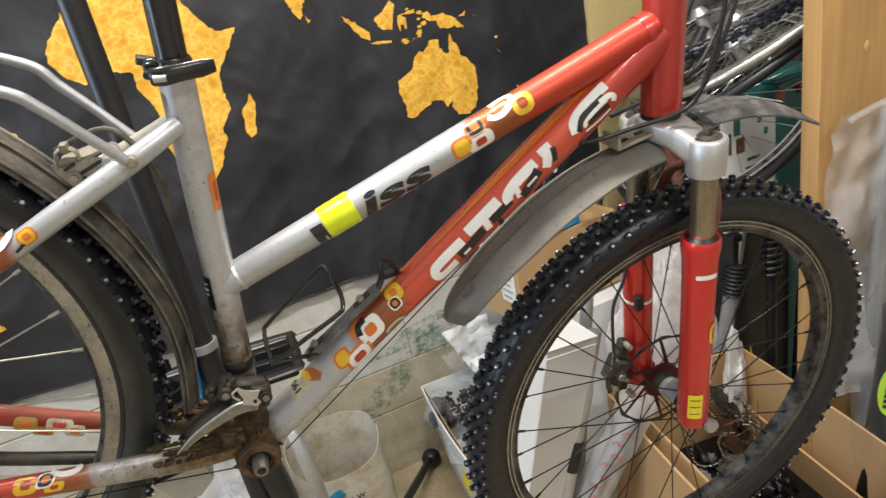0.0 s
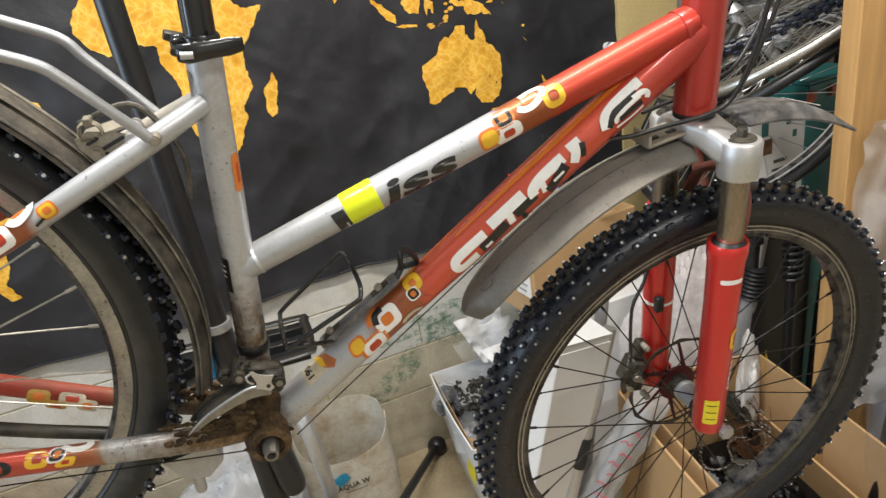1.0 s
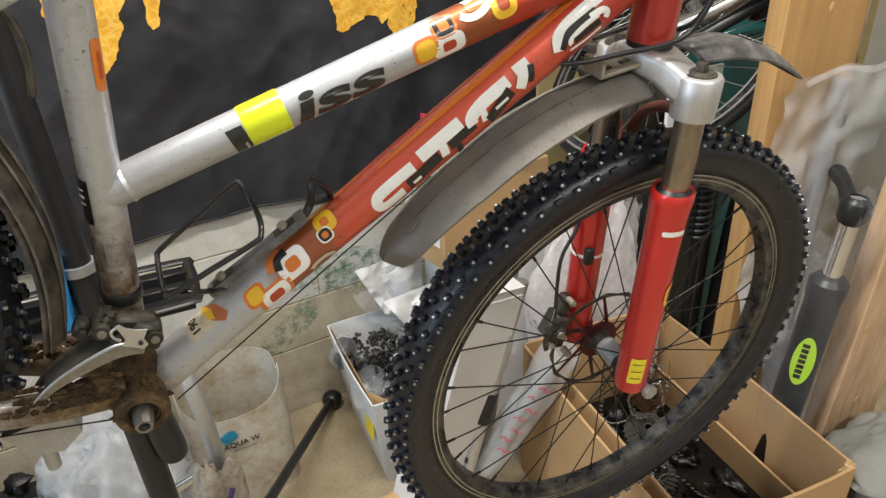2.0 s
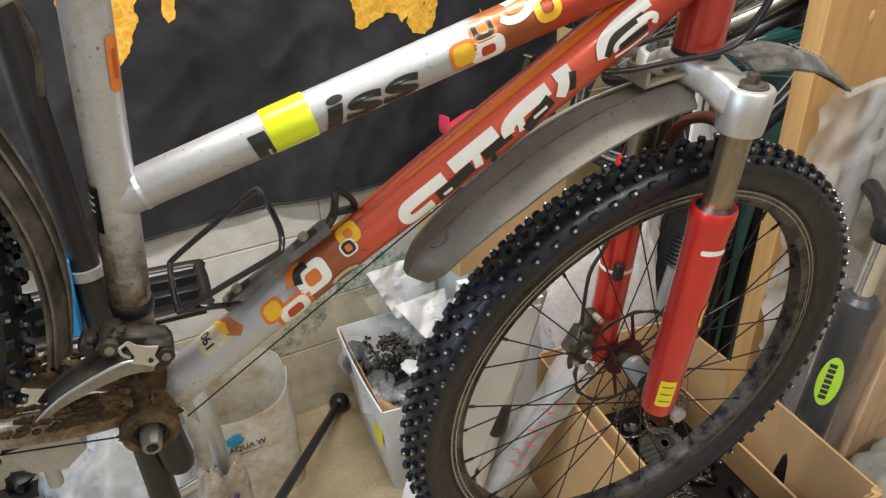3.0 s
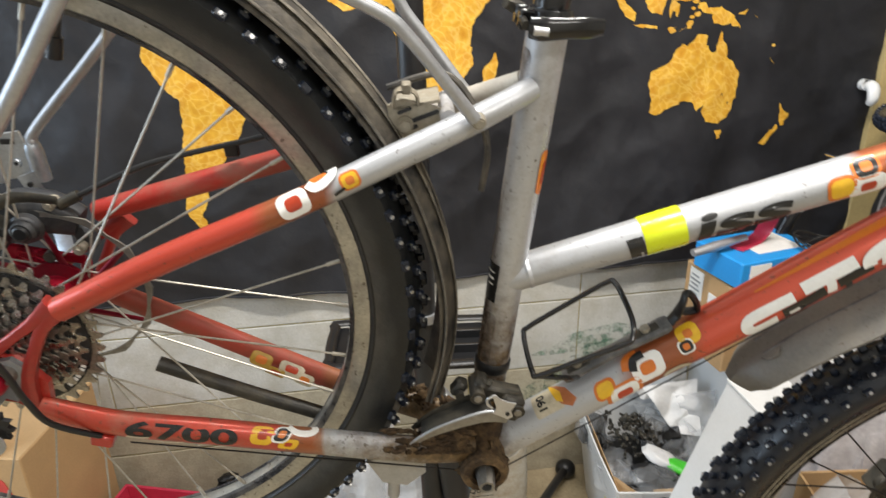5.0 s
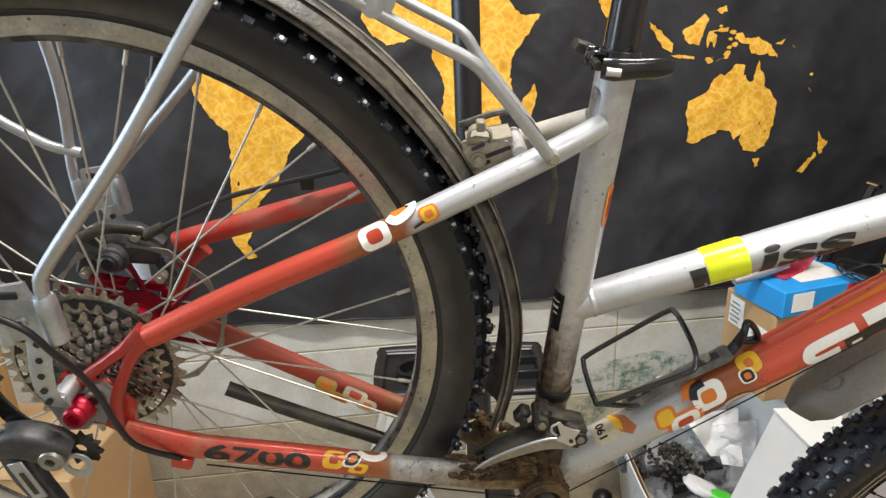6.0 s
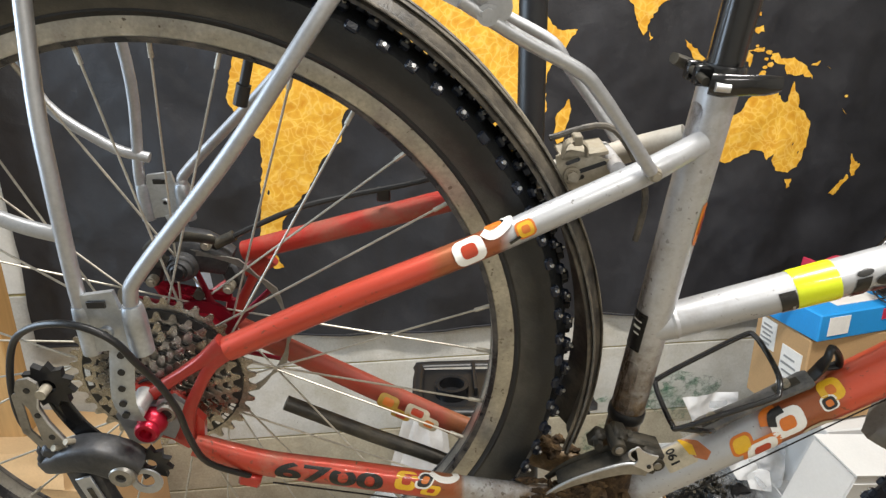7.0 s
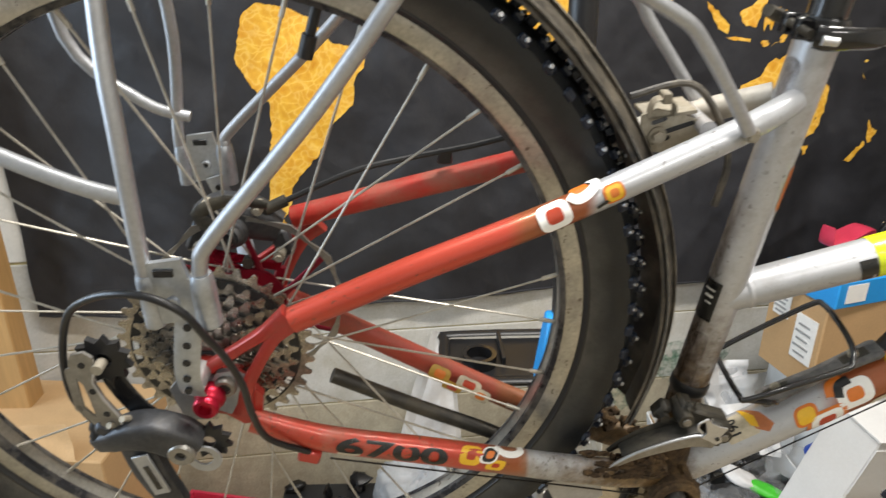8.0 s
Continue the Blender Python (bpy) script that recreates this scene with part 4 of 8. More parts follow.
# ---- fork ----
NEAR = Tube((0.566, -0.056, -0.178), (0.569, -0.056, 0.112), 0.0200, 0.0215)
FAR = Tube((0.556, 0.056, -0.178), (0.556, 0.056, 0.112), 0.0200, 0.0215)
g = Geo()
line, secs = [], []
for y, w, top, low in ((-0.066, 0.010, 0.2390, 0.210), (-0.057, 0.0200, 0.2400, 0.208), (-0.043, 0.0215, 0.2440, 0.212), (-0.026, 0.0215, 0.2540, 0.224), (-0.012, 0.0255, 0.2585, 0.230), (0.0, 0.0265, 0.2590, 0.231),
                       (0.012, 0.0255, 0.2585, 0.230), (0.026, 0.0215, 0.2540, 0.224), (0.043, 0.0215, 0.2440, 0.212), (0.057, 0.0200, 0.2400, 0.208), (0.066, 0.010, 0.2390, 0.210)):
    k = min(1.0, abs(y) / 0.05) ** 1.5
    line.append((0.547 + k * (0.021 if y < 0 else 0.009), y, (top + low) / 2))
    secs.append((w, (top - low) / 2))
g.sweep(line, secs, 36, smooth=3, ref=(0, 0, 1), square=0.45)
for tb in (NEAR, FAR):
    c = tb.b
    g.lathe((c.x, c.y, 0), [(0.0150, 0.2412), (0.0212, 0.2405), (0.0232, 0.2380), (0.0232, 0.2180), (0.0226, 0.2010), (0.0220, 0.1972), (0.0205, 0.1960), (0.0155, 0.1960)], 40, "Z")
fork = part("fork", g, "alloy", bike, "red suspension fork with brushed alloy crown")
for tb in (NEAR, FAR):
    c = tb.b
    part("stanchion", Geo().cyl((c.x, c.y, 0.100), (c.x, c.y, 0.200), 0.0152, 26), "stanchion", fork, "worn bare-metal fork stanchion")
    part("preload_cap", Geo().lathe((c.x, c.y, 0), [(0.0, 0.2440), (0.0115, 0.2440), (0.0125, 0.2425), (0.0160, 0.2425), (0.0165, 0.2405)], 26, "Z").lathe((c.x, c.y, 0), [(0.0, 0.2525), (0.0055, 0.2525), (0.0062, 0.251), (0.0062, 0.243)], 6, "Z"), "grimy", fork, "grimy black top cap")
    r = [(0.0150, -0.186), (0.0190, -0.184), (0.0210, -0.176), (0.0212, 0.05), (0.0220, 0.085), (0.0238, 0.100), (0.0240, 0.111), (0.0225, 0.114), (0.0185, 0.112), (0.0165, 0.106)]
    leg = part("lower_leg", Geo().lathe((c.x - 0.0015, c.y, 0), [(0.0, -0.186)] + r, 30, "Z"), "fork_red", fork, "scuffed red fork lower leg")
    part("dust_seal", Geo().lathe((c.x, c.y, 0), [(0.0155, 0.116), (0.0200, 0.112), (0.0200, 0.106), (0.0155, 0.106)], 26, "Z"), "black", fork, "black dust seal")
    if tb is NEAR:
        near_leg = leg
g = Geo().sweep([(0.584, -0.048, 0.100), (0.594, -0.046, 0.135), (0.598, -0.034, 0.166), (0.598, 0.0, 0.180), (0.592, 0.034, 0.166), (0.585, 0.046, 0.135), (0.575, 0.048, 0.100)],
                [(0.006, 0.010), (0.005, 0.009), (0.006, 0.009), (0.007, 0.009), (0.006, 0.009), (0.005, 0.009), (0.006, 0.010)], 12, smooth=5, ref=(1, 0, 0))
part("arch", g, "dull_red", fork)
part("axle_nut", Geo().cyl((0.579, -0.045, -0.18), (0.579, -0.082, -0.18), 0.0065, 12).cyl((0.579, -0.078, -0.18), (0.579, -0.086, -0.18), 0.010, 6), "dull_alloy", front_wheel)
part("axle_nut", Geo().cyl((0.579, 0.045, -0.18), (0.579, 0.080, -0.18), 0.0065, 12), "dull_alloy", front_wheel)
part("dropout", Geo().box((0.572, -0.056, -0.176), (0.034, 0.008, 0.026)), "fork_red", fork)
part("dropout", Geo().box((0.567, 0.056, -0.176), (0.034, 0.008, 0.026)), "fork_red", fork)
part("hub_cap", Geo().lathe(FRONT, [(0.0125, -0.020), (0.0148, -0.019), (0.0148, 0.008), (0.0165, 0.010), (0.0165, 0.014), (0.013, 0.015)], 28), "dull_alloy", front_wheel, "bare alloy hub shell")


def ring_at(tube, s, a, w, h, mats, parent, skew=0.0, inner=0.52, lift=0.0005):
    """Nested rounded squares, s along and a round the tube: outer colour, then inner colours."""
    for i, mt in enumerate(mats):
        k = (1.0, 0.78, 0.42)[i] if len(mats) == 3 else (1.0, inner)[i]
        o = rounded(s, a, w * k, h * k, min(w, h) * k * 0.34, skew)
        decal("decal", tube, [tube.patch(o, lift + 0.0003 * i)], mt, parent)


decal("decal", NEAR, [NEAR.patch(rounded(NEAR.len - 0.045, 0.006, 0.0065, 0.026, 0.002, -0.05), 0.0012)], "white_ink", near_leg)
ol, il = rounded(NEAR.len - 0.135, -0.012, 0.034, 0.020, 0.0095), rounded(NEAR.len - 0.135, -0.012, 0.022, 0.010, 0.0048)
decal("decal", NEAR, [NEAR.loop(ol, il, 0.0012)], "yellow_ink", near_leg, "yellow ring decal")
for i in range(6):
    decal("letter_bar", NEAR, [NEAR.patch(rounded(NEAR.len - 0.175 - i * 0.0085, -0.013, 0.0055, 0.008, 0.0014), 0.0012)], "white_ink", near_leg)
lab = rounded(0.036, 0.010, 0.042, 0.019, 0.002)
decal("warning_label", NEAR, [NEAR.patch(lab, 0.0010)], "yellow_label", near_leg, "yellow warning label with black bars")
for i in range(3):
    decal("label_bar", NEAR, [NEAR.patch(rounded(0.024 + i * 0.012, 0.010, 0.0014, 0.013, 0.0005), 0.0015)], "black_ink", near_leg)

# front brake
c = FRONT + Vector((0, 0.030, 0))
n = 48
wav = [(r * math.cos(2 * math.pi * i / n), r * math.sin(2 * math.pi * i / n)) for i in range(n) for r in (0.080 + 0.0022 * math.cos(i * 2 * math.pi / 4),)]
wav_in = [(0.0755 * math.cos(2 * math.pi * i / n), 0.0755 * math.sin(2 * math.pi * i / n)) for i in range(n)]


def rotor(c, parent):
    ro = part("brake_rotor", Geo().ring_plate(wav, wav_in, 0.0, 0.0018, c), "worn_steel" if parent is rear_wheel else "grimy", parent, "steel disc brake rotor")
    car = part("rotor_carrier", Geo().lathe(c, [(0.016, -0.001), (0.030, -0.001), (0.030, 0.003), (0.016, 0.003)], 24, closed=True), "dark_red" if parent is rear_wheel else "maroon", parent, "rotor carrier ring")
    for k in range(6):
        t = k * math.pi / 3
        t2 = t + 0.55
        g = Geo().sweep([c + Vector((0.024 * math.cos(t), 0.001, 0.024 * math.sin(t))), c + Vector((0.075 * math.cos(t2), 0.001, 0.075 * math.sin(t2)))], [(0.0035, 0.0012), (0.0025, 0.0012)], 8)
        part("carrier_arm", g, "dark_red" if parent is rear_wheel else "maroon", parent)
    return ro


rotor(c, front_wheel)
g = Geo().box((0.508, 0.044, -0.138), (0.026, 0.030, 0.040), Euler((0, 0.45, 0)).to_matrix(), 0.3).box((0.520, 0.046, -0.106), (0.016, 0.018, 0.030), Euler((0, 0.35, 0)).to_matrix(), 0.3).box((0.523, 0.049, -0.170), (0.018, 0.012, 0.034), Euler((0, 0.25, 0)).to_matrix(), 0.25)
g.lathe((0.503, 0.0, -0.137), [(0.0, 0.020), (0.0085, 0.020), (0.0105, 0.0225), (0.0105, 0.030), (0.0125, 0.031), (0.0125, 0.040)], 22)
cal = part("brake_caliper", g, "grimy", bike, "grimy black mechanical disc caliper")
part("adjuster_dial", Geo().lathe((0.503, 0.0, -0.137), [(0.0, 0.0175), (0.0055, 0.0175), (0.0068, 0.019), (0.0068, 0.022)], 12), "worn_steel", cal, "worn steel pad adjuster")
for x, z, r in ((0.526, -0.186, 0.0052), (0.522, -0.094, 0.0046), (0.497, -0.160, 0.0040), (0.516, -0.152, 0.0034)):
    part("caliper_bolt", Geo().cyl((x, 0.040, z), (x, 0.026, z), r, 12).cyl((x, 0.0262, z), (x, 0.0235, z), r * 0.6, 6), "dirty_steel", cal)
part("cable_arm", Geo().sweep([(0.503, 0.024, -0.128), (0.490, 0.023, -0.122), (0.482, 0.024, -0.140), (0.487, 0.026, -0.162)], [(0.005, 0.0016), (0.006, 0.0016), (0.0045, 0.0016), (0.004, 0.0016)], 8, smooth=3), "grimy", cal)
part("bare_cable", Geo().sweep([(0.484, 0.024, -0.150), (0.489, 0.026, -0.118), (0.496, 0.030, -0.095)], 0.0009, 6, smooth=4), "steel", cal)
part("brake_hose", Geo().sweep([(0.497, 0.030, -0.110), (0.506, 0.045, -0.03), (0.530, 0.050, 0.02), (0.55, 0.075, 0.12), (0.575, 0.05, 0.25), (0.61, 0.03, 0.37), (0.63, 0.02, 0.46)], 0.0025, 8, smooth=5), "black", bike)
part("hose_tie", Geo().lathe((0.5545, 0.056, 0), [(0.0206, -0.030), (0.0222, -0.030), (0.0222, -0.034), (0.0206, -0.034)], 20, "Z"), "white_ink", fork, "pale cable tie")
part("hose_clip", Geo().box((0.543, 0.036, -0.028), (0.012, 0.010, 0.024)), "black", fork)

# ---- mudguards ----
def channel(line, half, drop, thick=0.0025, cols=12, fade=0.0):
    """A curved guard: a centre line, its half widths and how far the edges hang (less where it is narrow, by fade)."""
    P, H = spline([Vector(p) for p in line], list(half), 6)
    v, f = [], []
    n = cols + 1
    for layer in (0, 1):
        for i, p in enumerate(P):
            d = (P[min(i + 1, len(P) - 1)] - P[max(i - 1, 0)]).normalized()
            nrm = Vector((0, 1, 0)).cross(d)
            if nrm.z < 0:
                nrm = -nrm
            for k in range(n):
                u = -1 + 2 * k / cols
                ridge = 0.0022 * math.exp(-((abs(u) - 0.28) / 0.08) ** 2)
                v.append(p + Vector((0, u * H[i], 0)) - nrm * ((drop * abs(u) ** 2.4 - ridge) * (H[i] / max(H)) ** fade + thick * layer))
    m = len(P) * n
    for i in range(len(P) - 1):
        for k in range(cols):
            a, b = i * n + k, (i + 1) * n + k
            f += [(a, a + 1, b + 1, b), (m + a, m + b, m + b + 1, m + a + 1)]
    rim = [k for k in range(n)] + [i * n + cols for i in range(1, len(P))] + [(len(P) - 1) * n + k for k in range(cols - 1, -1, -1)] + [i * n for i in range(len(P) - 2, 0, -1)]
    f += [(rim[i], rim[(i + 1) % len(rim)], m + rim[(i + 1) % len(rim)], m + rim[i]) for i in range(len(rim))]
    return Geo().add(v, f)


guard = part("down_tube_mudguard", channel([(0.249, 0.002, 0.076), (0.260, 0.002, 0.099), (0.300, 0.002, 0.138), (0.34, 0.002, 0.166), (0.385, 0.002, 0.193), (0.44, 0.0, 0.217), (0.495, 0, 0.231), (0.535, 0, 0.233)],
                                           [0.016, 0.033, 0.041, 0.044, 0.044, 0.042, 0.038, 0.032], 0.017), "fender", bike, "dusty grey plastic mudguard under the down tube")
for u in (-0.30, 0.22):
    line = []
    gP, gH = spline([Vector(p) for p in ((0.272, 0.002, 0.113), (0.300, 0.002, 0.138), (0.34, 0.002, 0.166), (0.385, 0.002, 0.193), (0.44, 0.0, 0.217), (0.495, 0, 0.231))], [0.036, 0.041, 0.044, 0.044, 0.042, 0.038], 6)
    for k, p in enumerate(gP):
        d = (gP[min(k + 1, len(gP) - 1)] - gP[max(k - 1, 0)]).normalized()
        up = Vector((0, 1, 0)).cross(d)
        up = up if up.z > 0 else -up
        line.append(p + Vector((0, u * gH[k], 0)) + up * (0.0008 - 0.017 * abs(u) ** 2.4))
    part("pressed_groove", Geo().sweep(line, [(0.0009, 0.0016)] * len(line), 8), "fender_black", guard, "dark pressed groove")
part("guard_emblem", Geo().lathe((0, 0, 0), [(0.0, 0.0), (0.0085, 0.0), (0.0095, -0.001), (0.0105, 0.0)], 24, "Z"), "fender", guard, "round moulded mark").matrix_local = Matrix.Translation((0.277, -0.010, 0.1165)) @ Matrix.Rotation(radians(-44), 4, "Y")
part("guard_mount", Geo().box((0.502, 0, 0.2415), (0.050, 0.040, 0.004), Euler((0, -0.15, 0)).to_matrix(), 0.2).box((0.478, -0.006, 0.246), (0.004, 0.032, 0.016)), "dirty_steel", guard, "dirty tan steel mount")
for x in (0.492, 0.514):
    part("mount_slot", Geo().box((x, -0.006, 0.2442 + (x - 0.502) * 0.15), (0.011, 0.006, 0.0014), Euler((0, -0.15, 0)).to_matrix()), "black", guard)
blade = part("crown_blade", channel([(0.590, 0, 0.250), (0.600, 0, 0.2545), (0.635, 0, 0.2555), (0.675, 0, 0.2475), (0.715, 0, 0.2330), (0.755, 0, 0.2110), (0.794, 0, 0.186)], [0.024, 0.031, 0.034, 0.032, 0.026, 0.015, 0.0020], 0.014, 0.0025, fade=1.0), "fender_black", bike, "scuffed black front blade mudguard")
for k in range(9):
    part("blade_mark", Geo().box((0.668 + 0.0065 * k, -0.006, 0.2530 - 0.00235 * k), (0.0042, 0.0055, 0.0012), Euler((0, 0.34, 0.1)).to_matrix()), "pale_scuff", blade, "rubbed pale print")

arc = []
for i in range(15):
    t = radians(-17 + 127 * i / 14)
    r = 0.3565 - 0.010 * min(1.0, max(0.0, t / 0.6))
    arc.append(REAR + Vector((r * math.cos(t), 0, r * math.sin(t))))
P = arc
v, f = [], []
cols, n = 10, 11
PP, _ = spline(P, [0.0] * len(P), 5)
for layer in (0, 1):
    for i, p in enumerate(PP):
        out = (p - REAR).normalized()
        for k in range(n):
            u = -1 + 2 * k / cols
            v.append(p + Vector((0, 0.029 * u, 0)) - out * (0.012 * abs(u) ** 3 - 0.0025 * math.exp(-((abs(u) - 0.45) / 0.1) ** 2) + 0.0022 * layer))
m = len(PP) * n
for i in range(len(PP) - 1):
    for k in range(cols):
        a, b = i * n + k, (i + 1) * n + k
        f += [(a, a + 1, b + 1, b), (m + a, m + b, m + b + 1, m + a + 1)]
rim = list(range(n)) + [i * n + cols for i in range(1, len(PP))] + [(len(PP) - 1) * n + k for k in range(cols - 1, -1, -1)] + [i * n for i in range(len(PP) - 2, 0, -1)]
f += [(rim[i], rim[(i + 1) % len(rim)], m + rim[(i + 1) % len(rim)], m + rim[i]) for i in range(len(rim))]
rear_guard = part("rear_mudguard", Geo().add(v, f), "fender_dirty", bike, "muddy black rear mudguard")
for u, w in ((-0.97, 0.0022), (-0.45, 0.0026), (0.45, 0.0026), (0.97, 0.0020)):
    part("guard_ridge", Geo().sweep([p + Vector((0, 0.029 * u, 0)) - (p - REAR).normalized() * (0.012 * abs(u) ** 3 - 0.0026) for p in PP], [(0.0012, w)] * len(PP), 8), "dusty_beige", rear_guard, "dusty moulded ridge")
ear = part("mudguard_bracket", Geo().plate([(-0.076, 0.372), (-0.077, 0.380), (-0.066, 0.3845), (-0.050, 0.3815), (-0.036, 0.3765), (-0.0305, 0.371), (-0.033, 0.3645), (-0.045, 0.3575), (-0.060, 0.352), (-0.071, 0.3535)], -0.013, -0.0105)
           .box((-0.055, 0.004, 0.380), (0.036, 0.034, 0.003), Euler((0, -0.15, 0)).to_matrix()), "dirty_steel", bike, "dirty slotted steel mudguard bracket")
for a, b, q in (((-0.062, 0.3665), (-0.040, 0.3745), 0.0017), ((-0.066, 0.3600), (-0.056, 0.3635), 0.0017), ((-0.068, 0.3745), (-0.060, 0.3775), 0.0015)):
    part("bracket_slot", Geo().plate(stadium(*a, *b, q), -0.0136, -0.0131), "black_ink", ear)
part("bracket_bolt", Geo().cyl((-0.064, -0.0125, 0.3655), (-0.064, -0.0155, 0.3655), 0.0065, 14).cyl((-0.064, -0.015, 0.3655), (-0.064, -0.0195, 0.3655), 0.0045, 6), "dirty_steel", ear)
part("bracket_clip", Geo().sweep([(-0.072, -0.012, 0.379), (-0.070, -0.012, 0.390), (-0.062, -0.012, 0.3925), (-0.055, -0.012, 0.388), (-0.054, -0.012, 0.380)], [(0.0015, 0.005)] * 5, 8, smooth=3).box((-0.062, -0.012, 0.393), (0.007, 0.011, 0.008)), "dirty_steel", ear)
ear.location = (0.002, 0.0, -0.012)
part("brake_hose", Geo().sweep([(-0.075, 0.02, 0.372), (-0.03, 0.022, 0.381), (-0.006, 0.012, 0.355), (0.003, 0.004, 0.325), (-0.002, 0.0, 0.290)], 0.0028, 8, smooth=5), "fender_dirty", bike, "dusty cable stub behind the seat tube")

# ---- luggage rack ----
rack = part("luggage_rack", Geo().sweep([(-0.135, -0.060, 0.487), (-0.20, -0.080, 0.535), (-0.50, -0.082, 0.535), (-0.52, -0.05, 0.535), (-0.52, 0.05, 0.535), (-0.50, 0.082, 0.535), (-0.20, 0.080, 0.535), (-0.135, 0.060, 0.487)], 0.0055, 12, smooth=5), "dull_alloy", bike, "silver tubular luggage rack")
legs = {
    -1: ([(-0.3670, -0.115, 0.292), (-0.3660, -0.115, 0.311), (-0.3555, -0.115, 0.329), (-0.288, -0.114, 0.406), (-0.2340, -0.108, 0.4765), (-0.19, -0.086, 0.535)],
         [(-0.4005, -0.115, 0.296), (-0.4000, -0.115, 0.33), (-0.3985, -0.112, 0.39), (-0.3990, -0.104, 0.44), (-0.396, -0.083, 0.535)],
         [(-0.3985, -0.112, 0.352), (-0.43, -0.112, 0.362), (-0.485, -0.105, 0.385), (-0.56, -0.088, 0.42)]),
    1: ([(-0.408, 0.108, 0.290), (-0.407, 0.108, 0.304), (-0.397, 0.108, 0.320), (-0.300, 0.100, 0.412), (-0.22, 0.090, 0.505), (-0.195, 0.084, 0.535)],
        [(-0.446, 0.108, 0.290), (-0.446, 0.107, 0.315), (-0.434, 0.103, 0.40), (-0.434, 0.09, 0.50), (-0.434, 0.083, 0.535)],
        [(-0.4325, 0.106, 0.330), (-0.47, 0.104, 0.345), (-0.52, 0.10, 0.40), (-0.515, 0.088, 0.53)]),
}
for sgn, (la, lb, cr) in legs.items():
    for line in (la, lb, cr):
        part("rack_leg", Geo().sweep(line, 0.0050, 14, smooth=5), "dull_alloy", rack)
    cx, cz, y = (-0.3845, 0.288, -0.117) if sgn < 0 else (-0.425, 0.288, 0.108)
    g = Geo().plate([(cx - 0.016, cz - 0.020), (cx + 0.018, cz - 0.014), (cx + 0.019, cz + 0.012), (cx + 0.011, cz + 0.014), (cx + 0.0085, cz + 0.0275), (cx - 0.0145, cz + 0.0245), (cx - 0.016, cz + 0.012), (cx - 0.021, cz + 0.008)], y - 0.002, y + 0.002)
    for q, line in ((0, la), (1, lb)):
        p0 = Vector((line[0][0], line[0][1], 0.285))
        g.sweep([p0 + Vector((0, 0, -0.0185)), p0 + Vector((0, 0, 0.010)), p0 + Vector((0, 0, 0.0185))], [0.0080 - 0.0015 * q, 0.0078 - 0.0014 * q, 0.0062 - 0.0006 * q], 18, smooth=4)
    br = part("rack_foot", g, "zinc", rack, "galvanised clamp plate")
    part("foot_slot", Geo().box((cx - 0.003, y - 0.0026, cz + 0.0185), (0.012, 0.002, 0.005)), "black", br)
    part("foot_rivet", Geo().lathe((cx - 0.001, 0, cz - 0.003), [(0.0022, y - 0.0015), (0.0022, y - 0.0042), (0.0040, y - 0.0042), (0.0046, y - 0.0025), (0.0046, y - 0.001)], 16), "zinc", br, "hollow rivet")
    part("rivet_bore", Geo().cyl((cx - 0.001, y - 0.0018, cz - 0.003), (cx - 0.001, y - 0.0026, cz - 0.003), 0.0022, 10), "black", br)
    # perforated strap
    z1, z2 = cz - 0.012, 0.194
    x1, x2 = cx + 0.006, -0.394
    ys = y + 0.004 * (-sgn) - 0.004
    part("strap", Geo().sweep([(x1, ys, z1), (x1 + (x2 - x1) * 0.6, ys, z1 + (z2 - z1) * 0.6), (x2, ys + (0.018 if sgn < 0 else -0.018), z2)], [(0.0085, 0.0013)] * 3, 8, smooth=3), "zinc", rack, "perforated galvanised strap")
    for k in range(5):
        t = 0.12 + 0.17 * k
        yy = ys + (0.010 * max(0, t - 0.6) / 0.4 if sgn < 0 else 0)
        part("strap_hole", Geo().cyl((x1 + (x2 - x1) * t, yy - 0.0030, z1 + (z2 - z1) * t), (x1 + (x2 - x1) * t, yy - 0.0005, z1 + (z2 - z1) * t), 0.0026, 12), "black", rack)
for sgn in (-1, 1):
    up = 0.0 if sgn < 0 else -0.006
    g = Geo().sweep([(-0.150, sgn * 0.060, 0.485), (-0.112, sgn * 0.058, 0.462), (-0.072, sgn * 0.055, 0.4405), (-0.057, sgn * 0.054, 0.426 + up), (-0.036, sgn * 0.052, 0.399 + up), (-0.0125, sgn * 0.047, 0.367 + up)],
                    [0.0046, 0.0046, 0.0048, 0.0048, 0.0044, 0.0050], 14, smooth=5)
    part("rack_arm", g, "dull_alloy", rack)
    part("arm_bolt", Geo().lathe((-0.0095, sgn * 0.043, 0.3645 + up), [(0.0, sgn * 0.006), (0.0044, sgn * 0.006), (0.0054, sgn * 0.003), (0.0054, -sgn * 0.004), (0, -sgn * 0.004)], 18).cyl((-0.0095, sgn * 0.0485, 0.3645 + up), (-0.0095, sgn * 0.0508, 0.3645 + up), 0.0032, 6), "dirty_steel", rack)
    part("arm_plate", Geo().ring_plate(stadium(-0.185, 0.508, -0.128, 0.481, 0.0105), stadium(-0.170, 0.501, -0.148, 0.490, 0.003), sgn * 0.060 - 0.0015, sgn * 0.060 + 0.0015), "dull_alloy", rack)
    part("arm_bolt", Geo().cyl((-0.133, sgn * 0.058, 0.4765), (-0.133, sgn * 0.0635, 0.4765), 0.0070, 16).cyl((-0.133, sgn * 0.063, 0.4765), (-0.133, sgn * 0.0650, 0.4765), 0.0045, 6), "dull_alloy", rack)

